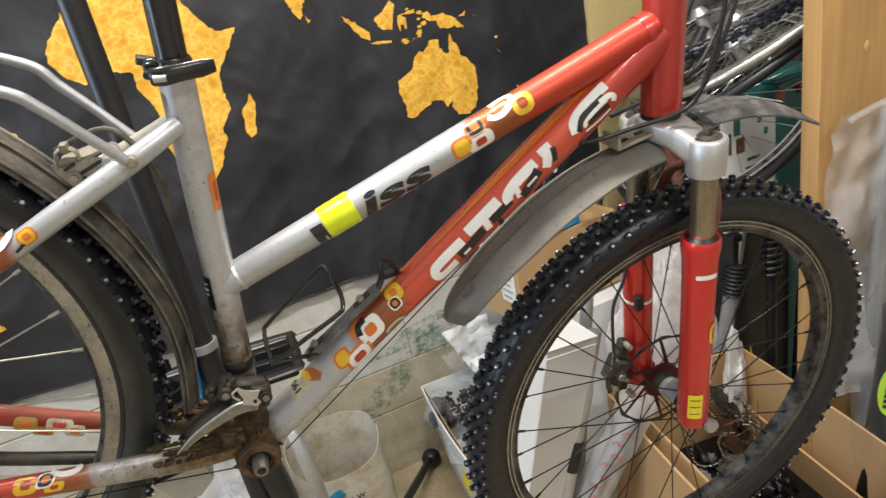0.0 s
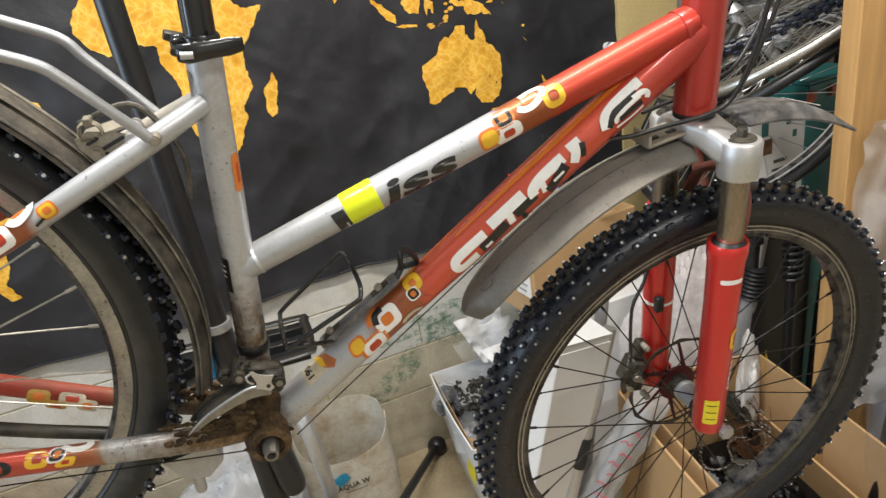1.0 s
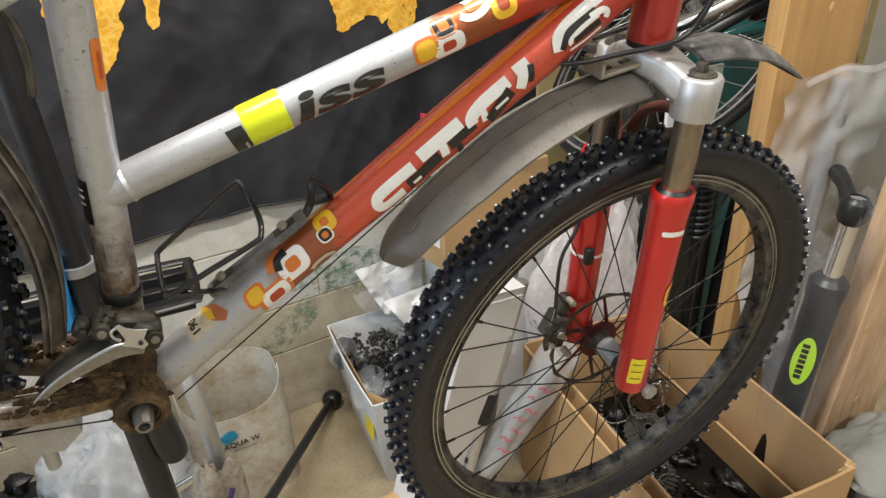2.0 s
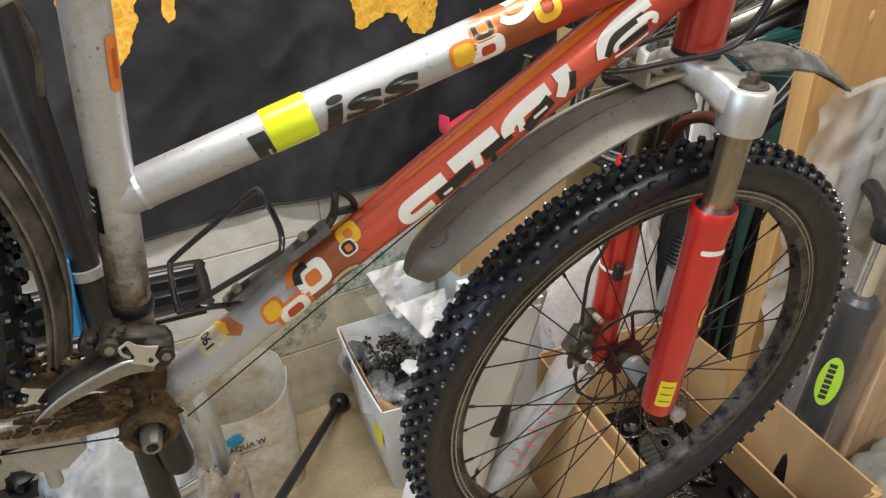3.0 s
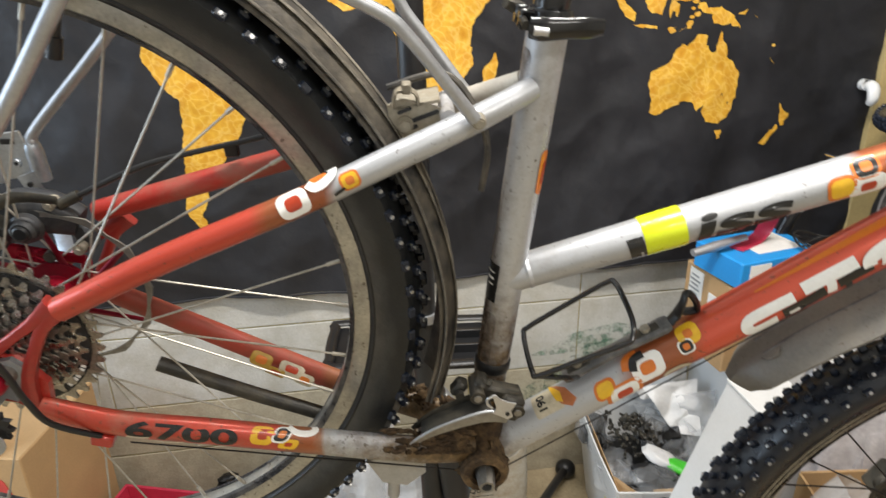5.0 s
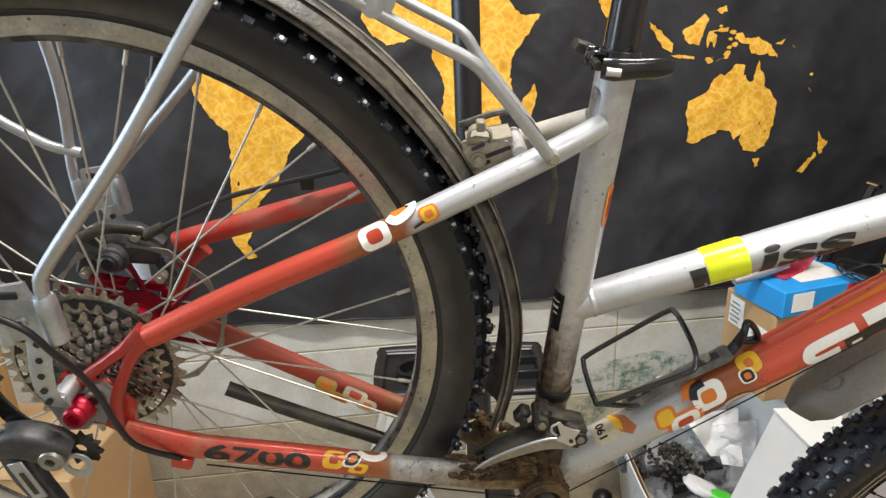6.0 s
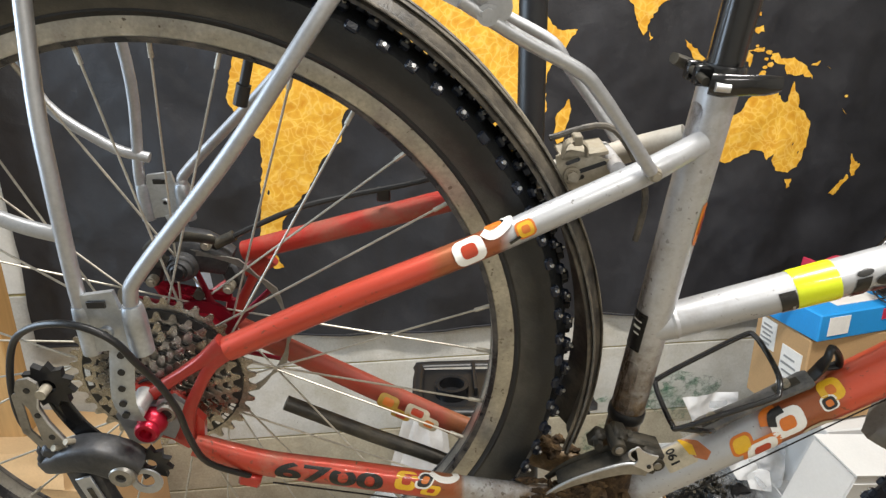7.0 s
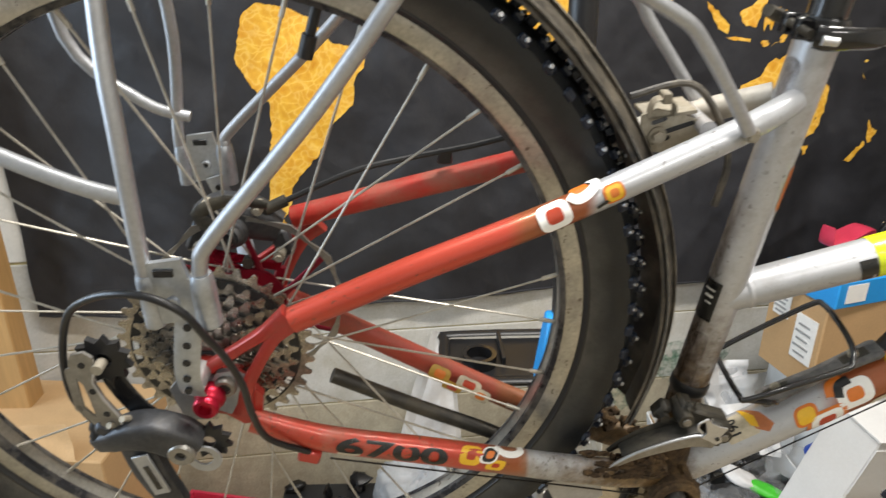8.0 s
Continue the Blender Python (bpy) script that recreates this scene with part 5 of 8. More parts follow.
# ---- cassette, rear brake, derailleurs ----
HUB = REAR + Vector((-0.013, 0, -0.001))
TEETH = (36, 30, 26, 23, 20, 17, 15, 13, 11)
for i, tn in enumerate(TEETH):
    R = 0.0127 / (2 * math.sin(math.pi / tn))
    loop, inn = [], []
    for k in range(tn * 7):
        t = 2 * math.pi * k / (tn * 7)
        r = R + (0.0036, 0.0030, -0.0022, -0.0034, -0.0034, -0.0022, 0.0026)[k % 7]
        loop.append((r * math.cos(t), r * math.sin(t)))
        inn.append((max(R - 0.016, 0.012) * math.cos(t), max(R - 0.016, 0.012) * math.sin(t)))
    y = -0.039 - 0.0029 * i
    part("spacer", Geo().lathe(HUB, [(0.014, y - 0.0009), (R - 0.0075, y - 0.0009), (R - 0.0075, y - 0.0028), (0.014, y - 0.0028)], 48), "black", rear_wheel)
    spk = part("sprocket", Geo().ring_plate(loop, inn, y - 0.0008, y + 0.0008, HUB), "steel", rear_wheel, "worn steel sprocket")
    if i < 2:
        for k in range(12):
            t = 2 * math.pi * (k + 0.5 * i) / 12
            rr = R - 0.0085
            part("sprocket_hole", Geo().cyl(HUB + Vector((rr * math.cos(t), y - 0.0012, rr * math.sin(t))), HUB + Vector((rr * math.cos(t), y - 0.0008, rr * math.sin(t))), 0.0022, 8), "black", rear_wheel)
part("freehub", Geo().lathe(HUB, [(0.0, -0.0628), (0.011, -0.0628), (0.016, -0.062), (0.017, -0.060), (0.0165, -0.018), (0.0, -0.018)], 24), "steel", rear_wheel)
for t0, t1 in ((-1.15, -0.35), (2.75, 3.35)):
    g = Geo()
    k = 14
    o = [(0.0650 * math.cos(t0 + (t1 - t0) * i / k), 0.0650 * math.sin(t0 + (t1 - t0) * i / k)) for i in range(k + 1)]
    q = [(0.0575 * math.cos(t0 + (t1 - t0) * i / k), 0.0575 * math.sin(t0 + (t1 - t0) * i / k)) for i in range(k, -1, -1)]
    g.plate(o + q, -0.0415, -0.0402, HUB)
    pl = part("sprocket_plate", g, "black_ink", rear_wheel, "black band with worn white bars", smooth=0)
    for i in range(7):
        t = t0 + (t1 - t0) * (0.3 + 0.085 * i)
        part("letter_bar", Geo().box(HUB + Vector((0.0612 * math.cos(t), -0.0419, 0.0612 * math.sin(t))), (0.0042, 0.0006, 0.0028), Euler((0, -t, 0)).to_matrix()), "white_ink", pl)
rotor(REAR + Vector((0, 0.030, 0)), rear_wheel)
g = Geo().sweep([(-0.418, 0.042, 0.262), (-0.400, 0.044, 0.266), (-0.376, 0.046, 0.262), (-0.352, 0.046, 0.252)], [(0.012, 0.012), (0.018, 0.016), (0.018, 0.016), (0.011, 0.012)], 18, smooth=4, square=0.55)
g.lathe((-0.390, 0.0, 0.256), [(0.0, 0.018), (0.0085, 0.018), (0.0115, 0.021), (0.0115, 0.027), (0.0145, 0.029), (0.0145, 0.042)], 24).box((-0.420, 0.044, 0.246), (0.018, 0.016, 0.030), Euler((0, 0.4, 0)).to_matrix(), 0.3).box((-0.352, 0.046, 0.238), (0.016, 0.014, 0.026), Euler((0, -0.3, 0)).to_matrix(), 0.3)
cal = part("brake_caliper", g, "der_black", bike, "dusty black rear disc caliper")
part("adjuster_dial", Geo().lathe((-0.390, 0.0, 0.256), [(0.0, 0.0155), (0.0055, 0.0155), (0.0070, 0.017), (0.0070, 0.020)], 12), "black", cal)
for x, z in ((-0.420, 0.240), (-0.353, 0.232), (-0.408, 0.278), (-0.366, 0.276)):
    part("caliper_bolt", Geo().cyl((x, 0.042, z), (x, 0.028, z), 0.0048, 12).cyl((x, 0.0285, z), (x, 0.0255, z), 0.0028, 6), "dirty_steel", cal)
part("cable_arm", Geo().sweep([(-0.398, 0.020, 0.264), (-0.412, 0.021, 0.276), (-0.388, 0.022, 0.288), (-0.356, 0.026, 0.282)], [(0.006, 0.0016), (0.006, 0.0016), (0.005, 0.0016), (0.004, 0.0016)], 8, smooth=3), "grimy", cal)
part("cable_adjuster", Geo().cyl((-0.36, 0.035, 0.274), (-0.343, 0.038, 0.281), 0.005, 10), "grimy", cal)
part("brake_hose", Geo().sweep([(-0.35, 0.036, 0.278), (-0.29, 0.045, 0.302), (-0.24, 0.052, 0.312), (-0.18, 0.050, 0.325), (-0.12, 0.045, 0.345)], 0.0026, 8, smooth=5), "black", bike)
part("hose_guide", Geo().box((-0.212, 0.054, 0.312), (0.012, 0.008, 0.012)), "black", bike)
g = Geo()
for a, b in (((-0.42, 0.040, 0.232), (-0.355, 0.040, 0.216)), ((-0.415, 0.040, 0.23), (-0.36, 0.040, 0.19)), ((-0.42, 0.040, 0.232), (-0.4, 0.040, 0.184)), ((-0.355, 0.040, 0.216), (-0.36, 0.040, 0.19))):
    g.sweep([a, b], [(0.005, 0.003)] * 2, 8)
part("caliper_adapter", g, "anod_red", cal, "anodised red caliper adapter")
part("adapter_bolt", Geo().cyl((-0.38, 0.036, 0.226), (-0.38, 0.028, 0.226), 0.005, 12), "grimy", cal)

g = Geo().plate([(-0.415, 0.186), (-0.407, 0.200), (-0.391, 0.200), (-0.369, 0.186), (-0.355, 0.166), (-0.359, 0.140), (-0.373, 0.138), (-0.385, 0.148), (-0.409, 0.154)], -0.070, -0.063)
drop = part("dropout", g, "red", bike, "chipped red frame dropout")
part("hanger", Geo().plate([(-0.422, 0.178), (-0.409, 0.194), (-0.387, 0.188), (-0.379, 0.166), (-0.397, 0.148), (-0.415, 0.148)], -0.075, -0.0705), "dull_alloy", bike, "steel derailleur hanger plate")
part("strap_bolt", Geo().cyl((-0.3955, -0.072, 0.1962), (-0.3955, -0.094, 0.1962), 0.0075, 14).cyl((-0.3955, -0.093, 0.1962), (-0.3955, -0.096, 0.1962), 0.0045, 6), "alloy", bike)
ey = part("eyelet_bolt", Geo().lathe((-0.3790, -0.076, 0.1830), [(0.0, -0.004), (0.0045, -0.004), (0.0048, -0.006), (0.0072, -0.006), (0.0085, -0.004), (0.0085, 0.0)], 20), "worn_steel", bike)
part("socket", Geo().cyl((-0.3790, -0.0798, 0.1830), (-0.3790, -0.0804, 0.1830), 0.0042, 6), "black", ey)
part("hanger_face", Geo().plate([(-0.389, 0.186), (-0.385, 0.194), (-0.373, 0.196), (-0.365, 0.188), (-0.367, 0.176), (-0.379, 0.154), (-0.387, 0.158)], -0.0765, -0.0715), "dull_alloy", bike, "scuffed alloy hanger face")
part("axle_nut", Geo().lathe((-0.3905, 0.010, 0.1765), [(0.0, -0.1005), (0.0040, -0.1005), (0.0050, -0.1065), (0.0080, -0.1065), (0.0096, -0.1045), (0.0096, -0.1020), (0.0078, -0.1005), (0.0078, -0.0990), (0.0104, -0.0965), (0.0118, -0.0920), (0.0112, -0.0870), (0.005, -0.083)], 28), "anod_red", bike, "anodised red knurled nut")
def toothed(c, R, n, y0, y1):
    out = [((R + (0.003 if k % 2 else -0.002)) * math.cos(math.pi * k / n), (R + (0.003 if k % 2 else -0.002)) * math.sin(math.pi * k / n)) for k in range(2 * n)]
    inn = [(R * 0.35 * math.cos(math.pi * k / n), R * 0.35 * math.sin(math.pi * k / n)) for k in range(2 * n)]
    return Geo().ring_plate(out, inn, y0, y1, c)


der = part("rear_derailleur", Geo().sweep([(-0.470, -0.098, 0.152), (-0.456, -0.101, 0.159), (-0.440, -0.104, 0.166), (-0.424, -0.105, 0.166), (-0.409, -0.104, 0.158), (-0.400, -0.102, 0.150)], [(0.007, 0.008), (0.009, 0.011), (0.0115, 0.012), (0.0135, 0.012), (0.0145, 0.012), (0.0115, 0.011)], 20, smooth=5, square=0.45), "der_black", bike, "dark grey rear derailleur with no chain")
part("body_ridge", Geo().sweep([(-0.452, -0.1085, 0.167), (-0.436, -0.1125, 0.1755), (-0.420, -0.1125, 0.1765), (-0.404, -0.111, 0.168)], [(0.0012, 0.002)] * 4, 8, smooth=4), "dull_alloy", der, "worn bright casting edge")
part("pivot_cap", Geo().lathe((-0.4060, 0, 0.1525), [(0.0, -0.1150), (0.0036, -0.1150), (0.0040, -0.1175), (0.0085, -0.1175), (0.0102, -0.1155), (0.0102, -0.104)], 24), "worn_steel", der, "worn pivot cap")
part("cap_socket", Geo().cyl((-0.4060, -0.1150, 0.1525), (-0.4060, -0.1156, 0.1525), 0.0034, 6), "black", der)
part("parallelogram", Geo().sweep([(-0.441, -0.102, 0.156), (-0.435, -0.104, 0.126), (-0.424, -0.103, 0.090)], [(0.014, 0.007), (0.013, 0.007), (0.011, 0.006)], 12, smooth=3, square=0.6), "der_black", der)
plate = part("name_plate", Geo().box((0, 0, 0), (0.0125, 0.002, 0.040), bevel=0.2), "dull_alloy", der, "bright plate with a dark bar")
plate.matrix_local = Matrix.Translation((-0.4325, -0.1125, 0.130)) @ Matrix.Rotation(radians(-14), 4, "Y")
part("letter_bar", Geo().box((-0.4315, -0.1140, 0.128), (0.0038, 0.0008, 0.024), Euler((0, radians(-14), 0)).to_matrix()), "grimy", der)
part("jockey_wheel", toothed((-0.392, 0, 0.1475), 0.0145, 11, -0.098, -0.094), "black", der)
part("cage_plate", Geo().ring_plate(circle(-0.3955, 0.1345, 0.0125), circle(-0.396, 0.136, 0.0070), -0.103, -0.1015), "dull_alloy", der)
lower = part("cage_plate", Geo().plate([(-0.4585, 0.172), (-0.4435, 0.1725), (-0.4445, 0.184), (-0.4520, 0.200), (-0.4555, 0.2145), (-0.4515, 0.2260), (-0.4518, 0.2350), (-0.4570, 0.2395), (-0.4655, 0.2375), (-0.4690, 0.2290), (-0.4668, 0.2195), (-0.4628, 0.2120), (-0.4615, 0.198), (-0.4610, 0.184)], -0.1085, -0.1060)
             .plate(stadium(-0.4715, 0.190, -0.4705, 0.222, 0.0032), -0.1068, -0.1052).plate(stadium(-0.4712, 0.190, -0.460, 0.172, 0.0030), -0.1068, -0.1052), "worn_steel", der, "dull scuffed alloy cage plate")
part("plate_edge", Geo().sweep([(-0.4442, -0.1088, 0.174), (-0.4450, -0.1088, 0.184), (-0.4524, -0.1088, 0.200), (-0.4558, -0.1088, 0.2145), (-0.4520, -0.1088, 0.2265)], [(0.0009, 0.0010)] * 5, 6), "alloy", lower, "bare worn edge")
for x, z in ((-0.4600, 0.2290), (-0.4580, 0.2065), (-0.4530, 0.186)):
    part("cage_hole", Geo().cyl((x, -0.1090, z), (x, -0.1084, z), 0.0024, 10), "black", lower)
part("cage_plate", Geo().sweep([(-0.4500, -0.091, 0.236), (-0.4520, -0.091, 0.208), (-0.4415, -0.091, 0.180), (-0.4260, -0.091, 0.159)], [(0.0095, 0.0016), (0.0085, 0.0016), (0.0085, 0.0016), (0.0095, 0.0016)], 12, smooth=4, square=0.6), "black_gloss", der, "black inner cage plate")
part("jockey_wheel", toothed((-0.4500, 0, 0.226), 0.0165, 11, -0.100, -0.095), "black", der)
part("wheel_bolt", Geo().cyl((-0.4500, -0.101, 0.226), (-0.4500, -0.1105, 0.226), 0.0040, 10), "dirty_steel", der)
part("adjuster", Geo().lathe((0, 0, 0), [(0.0, -0.009), (0.005, -0.009), (0.0058, -0.006), (0.0048, -0.003), (0.0058, 0.0), (0.0048, 0.004), (0.004, 0.009), (0.0, 0.009)], 12), "black", der).matrix_local = Matrix.Translation((-0.468, -0.100, 0.166)) @ Matrix.Rotation(radians(70), 4, "X")
part("stop_block", Geo().box((-0.459, -0.104, 0.170), (0.014, 0.012, 0.012), Euler((0, 0.5, 0)).to_matrix(), 0.25), "der_black", der)
for x, z in ((-0.4505, 0.1735), (-0.4400, 0.1795)):
    part("limit_screw", Geo().cyl((x, -0.106, z), (x - 0.002, -0.112, z + 0.005), 0.0024, 8), "dirty_steel", der)
part("shift_cable", Geo().sweep([(-0.323, -0.079, 0.115), (-0.3492, -0.092, 0.1430), (-0.3557, -0.100, 0.1754), (-0.3563, -0.108, 0.2093), (-0.3612, -0.116, 0.2388), (-0.3680, -0.125, 0.2635), (-0.3772, -0.128, 0.2832), (-0.3936, -0.128, 0.2942), (-0.4139, -0.124, 0.2953), (-0.438, -0.115, 0.2862), (-0.4604, -0.105, 0.2673), (-0.4745, -0.101, 0.232), (-0.478, -0.100, 0.195), (-0.468, -0.100, 0.170)], 0.0026, 10, smooth=5), "black", bike, "black shift cable housing loop")
part("cable_stop", Geo().box((-0.3235, -0.076, 0.1105), (0.018, 0.012, 0.012), Euler((0, 0.3, 0)).to_matrix()), "red", bike)
part("inner_cable", Geo().cyl((-0.31, -0.064, 0.092), (0.0, -0.015, -0.022), 0.0008, 6), "spoke_dark", bike)
part("inner_cable", Geo().cyl((0.03, -0.012, -0.018), (0.30, -0.010, 0.165), 0.0008, 6), "spoke_dark", bike)

# front derailleur
band = part("front_derailleur", Geo().sweep([SEAT.a + SEAT.d * 0.106, SEAT.a + SEAT.d * 0.108, SEAT.a + SEAT.d * 0.116, SEAT.a + SEAT.d * 0.118], [0.0160, 0.0172, 0.0172, 0.0160], 28), "black", bike, "dirty front derailleur with a bright cage")
tilt = Euler((0, 0.32, 0)).to_matrix()
g = Geo().box((0.012, -0.030, 0.1005), (0.046, 0.016, 0.016), tilt, 0.3).box((0.024, -0.036, 0.0880), (0.022, 0.018, 0.026), tilt, 0.3).box((-0.004, -0.028, 0.106), (0.014, 0.022, 0.020), tilt, 0.3)
for x, z in ((-0.0065, 0.1075), (0.030, 0.0885)):
    g.cyl((x, -0.020, z), (x, -0.0475, z), 0.0068, 16)
part("linkage_body", g, "grimy", band, "grimy linkage body")
for x, z in ((-0.0065, 0.1075), (0.030, 0.0885)):
    part("pivot_pin", Geo().cyl((x, -0.047, z), (x, -0.0490, z), 0.0036, 10), "worn_steel", band)
part("cable_anchor", Geo().box((-0.022, -0.026, 0.104), (0.012, 0.014, 0.018), Euler((0.2, 0.5, 0.1)).to_matrix(), 0.25).cyl((-0.022, -0.032, 0.103), (-0.022, -0.039, 0.103), 0.0045, 6), "grimy", band)
EDGE = [(-0.0765, 0.0550), (-0.058, 0.0700), (-0.0408, 0.0808), (-0.0112, 0.0930), (0.006, 0.0960), (0.0205, 0.0885)]
part("outer_cage", Geo().sweep([(x, -0.0510, z - d) for (x, z), d in zip(EDGE, (0.002, 0.0035, 0.0050, 0.0065, 0.0070, 0.004))], [(0.0020, 0.0009), (0.0036, 0.0009), (0.0050, 0.0009), (0.0064, 0.0009), (0.0070, 0.0009), (0.0045, 0.0009)], 12, smooth=5, square=0.5), "worn_steel", band, "worn curved steel cage plate")
part("cage_edge", Geo().sweep([(x, -0.0522, z) for x, z in EDGE], [(0.0009, 0.0011), (0.0011, 0.0012), (0.0013, 0.0013), (0.0014, 0.0014), (0.0014, 0.0014), (0.0011, 0.0012)], 8, smooth=5), "dull_alloy", band, "bright worn cage edge")
part("cage_top", Geo().sweep([(x, -0.0425, z + 0.0008) for x, z in EDGE[1:5]], [(0.0010, 0.0075), (0.0010, 0.0088), (0.0010, 0.0088), (0.0010, 0.0070)], 10, smooth=4, square=0.5), "grimy", band, "dirty folded cage top")
part("inner_cage", Geo().sweep([(-0.066, -0.034, 0.062), (-0.045, -0.034, 0.079), (-0.012, -0.034, 0.094), (0.016, -0.034, 0.098)], [(0.003, 0.001), (0.0055, 0.001), (0.007, 0.001), (0.006, 0.001)], 8, smooth=4), "grimy", band)
lk = part("link_plate", Geo().plate([(0.0095, 0.1010), (0.0075, 0.1090), (0.0055, 0.1160), (0.0085, 0.1165), (0.0125, 0.1115), (0.0200, 0.1075), (0.0270, 0.1055), (0.0225, 0.0975), (0.0245, 0.0905), (0.0200, 0.0875), (0.0120, 0.0925), (0.0060, 0.0955)], -0.0545, -0.0528), "alloy", band, "worn bare pressed link plate")
part("link_prong", Geo().sweep([(0.0070, -0.0537, 0.1150), (0.0015, -0.0537, 0.1120), (0.0015, -0.0537, 0.1060), (0.0060, -0.0537, 0.1010)], [(0.0012, 0.0009)] * 4, 8, smooth=3), "alloy", lk)
part("link_rivet", Geo().cyl((0.0195, -0.0545, 0.0945), (0.0195, -0.0555, 0.0945), 0.0020, 10), "black", lk)
part("limit_screw", Geo().cyl((-0.002, -0.034, 0.117), (-0.004, -0.040, 0.121), 0.0024, 10), "grimy", band)
part("limit_screw", Geo().cyl((0.006, -0.034, 0.115), (0.004, -0.040, 0.119), 0.0024, 10), "grimy", band)

# kickstand
ks = part("kickstand", Geo().sweep([(-0.320, 0.045, 0.090), (-0.235, 0.045, 0.046), (-0.152, 0.043, 0.007), (-0.085, 0.024, -0.026)], [(0.0075, 0.008)] * 4, 14, smooth=5), "grimy", bike, "muddy black kickstand folded under the chain stay")
part("kickstand_mount", Geo().plate([(-0.115, -0.002), (-0.06, 0.004), (-0.055, -0.022), (-0.075, -0.040), (-0.100, -0.034)], -0.012, 0.010), "dull_alloy", ks, "grey steel mount plate")
part("mount_bolt", Geo().cyl((-0.088, -0.004, -0.030), (-0.090, -0.004, -0.062), 0.0065, 12), "dull_alloy", ks)

# ---- bottle cage ----
cage = part("bottle_cage", Geo().sweep([(0.046, -0.026, 0.117), (0.050, -0.032, 0.1175), (0.085, -0.035, 0.135), (0.125, -0.035, 0.152), (0.132, -0.032, 0.157), (0.134, -0.022, 0.167), (0.131, 0.0, 0.177), (0.128, 0.020, 0.181), (0.122, 0.026, 0.178), (0.090, 0.030, 0.154), (0.051, 0.031, 0.126), (0.046, 0.026, 0.121), (0.045, 0.0, 0.1185)], 0.0026, 10, smooth=5, closed=True).sweep([(0.050, -0.032, 0.1175), (0.075, -0.030, 0.112), (0.092, -0.012, 0.096), (0.098, 0.0, 0.090)], 0.0026, 8, smooth=4), "black_gloss", bike, "black wire bottle cage")
b0, b1 = Vector((0.082, 0, 0.088)), Vector((0.178, 0, 0.148))
dd = (b1 - b0).normalized()
nn = Vector((-dd.z, 0, dd.x))
base_rot = Matrix((dd, Vector((0, 1, 0)), nn)).transposed()
part("cage_base", Geo().sweep([b0, b0.lerp(b1, 0.06), b0.lerp(b1, 0.5), b0.lerp(b1, 0.94), b1], [(0.0024, 0.006), (0.0034, 0.0115), (0.0034, 0.0085), (0.0034, 0.0115), (0.0024, 0.007)], 16, smooth=4, square=0.6), "fender_black", cage, "scuffed black cage base plate")
for t in (0.16, 0.80):
    p = b0.lerp(b1, t)
    part("base_slot", Geo().box(p + nn * 0.0034, (0.024, 0.0095, 0.0016), base_rot, 0.2), "grimy", cage, "recessed bolt slot")
    part("cage_bolt", Geo().cyl(p + nn * 0.004, p + nn * 0.0085, 0.0046, 12).cyl(p + nn * 0.008, p + nn * 0.0092, 0.0026, 6), "dirty_steel", cage)
part("cage_hook", Geo().sweep([b1, Vector((0.184, 0.0, 0.158)), Vector((0.184, -0.006, 0.172)), Vector((0.187, -0.004, 0.183)), Vector((0.198, 0.0, 0.172)), Vector((0.204, 0.006, 0.157)), Vector((0.188, 0.006, 0.155))], [(0.003, 0.007), (0.003, 0.007), (0.003, 0.005), (0.003, 0.004), (0.003, 0.005), (0.003, 0.005), (0.003, 0.005)], 10, smooth=4), "black", cage)

# ---- decals on the frame ----
tape_s0, tape_s1 = 0.1205, 0.1565
part("lime_tape_band", Geo().sweep([TOP.a + TOP.d * tape_s0, TOP.a + TOP.d * (tape_s0 + 0.002), TOP.a + TOP.d * (tape_s1 - 0.002), TOP.a + TOP.d * tape_s1], [0.0171, 0.0175, 0.0178, 0.0175], 32, ref=(0, 1, 0)), "lime", bike, "lime reflective tape round the top tube")
decal("letter_block", TOP, [bar_patch(TOP, 0.1135, -0.0035, 0.014, 0.026, -0.10)], "black_ink", top_tube)
decal("letter_notch", TOP, [bar_patch(TOP, 0.1170, -0.0090, 0.0022, 0.008, -0.10, 0.0009)], "top_tube", top_tube)
lettering("model_lettering", TOP, "iss", 0.1600, -0.0012, 0.0370, "black_ink", top_tube, 0.14, 2.22)
ring_at(TOP, 0.2835, 0.0006, 0.024, 0.022, ("orange_ink", "yellow_ink"), top_tube, 0.0, 0.76)
ring_at(TOP, 0.3045, -0.0035, 0.030, 0.020, ("white_ink", "red_ink"), top_tube, 0.0, 0.42)
ring_at(TOP, 0.3047, 0.0140, 0.023, 0.020, ("orange_ink", "black_ink", "orange_ink"), top_tube)
decal("decal", TOP, [TOP.ribbon([(0.322, 0.0150), (0.328, 0.0110), (0.338, 0.0105), (0.349, 0.0150), (0.355, 0.0210), (0.352, 0.0265), (0.342, 0.0285), (0.330, 0.0260)], 0.0065)], "white_ink", top_tube, "white open loop decal")
ring_at(TOP, 0.3385, 0.0195, 0.018, 0.010, ("orange_ink", "orange_ink"), top_tube)
decal("decal", TOP, [TOP.loop(rounded(0.3615, 0.0100, 0.024, 0.024, 0.009), rounded(0.3615, 0.0100, 0.011, 0.011, 0.004), 0.0009)], "yellow_ink", top_tube, "yellow ring decal")

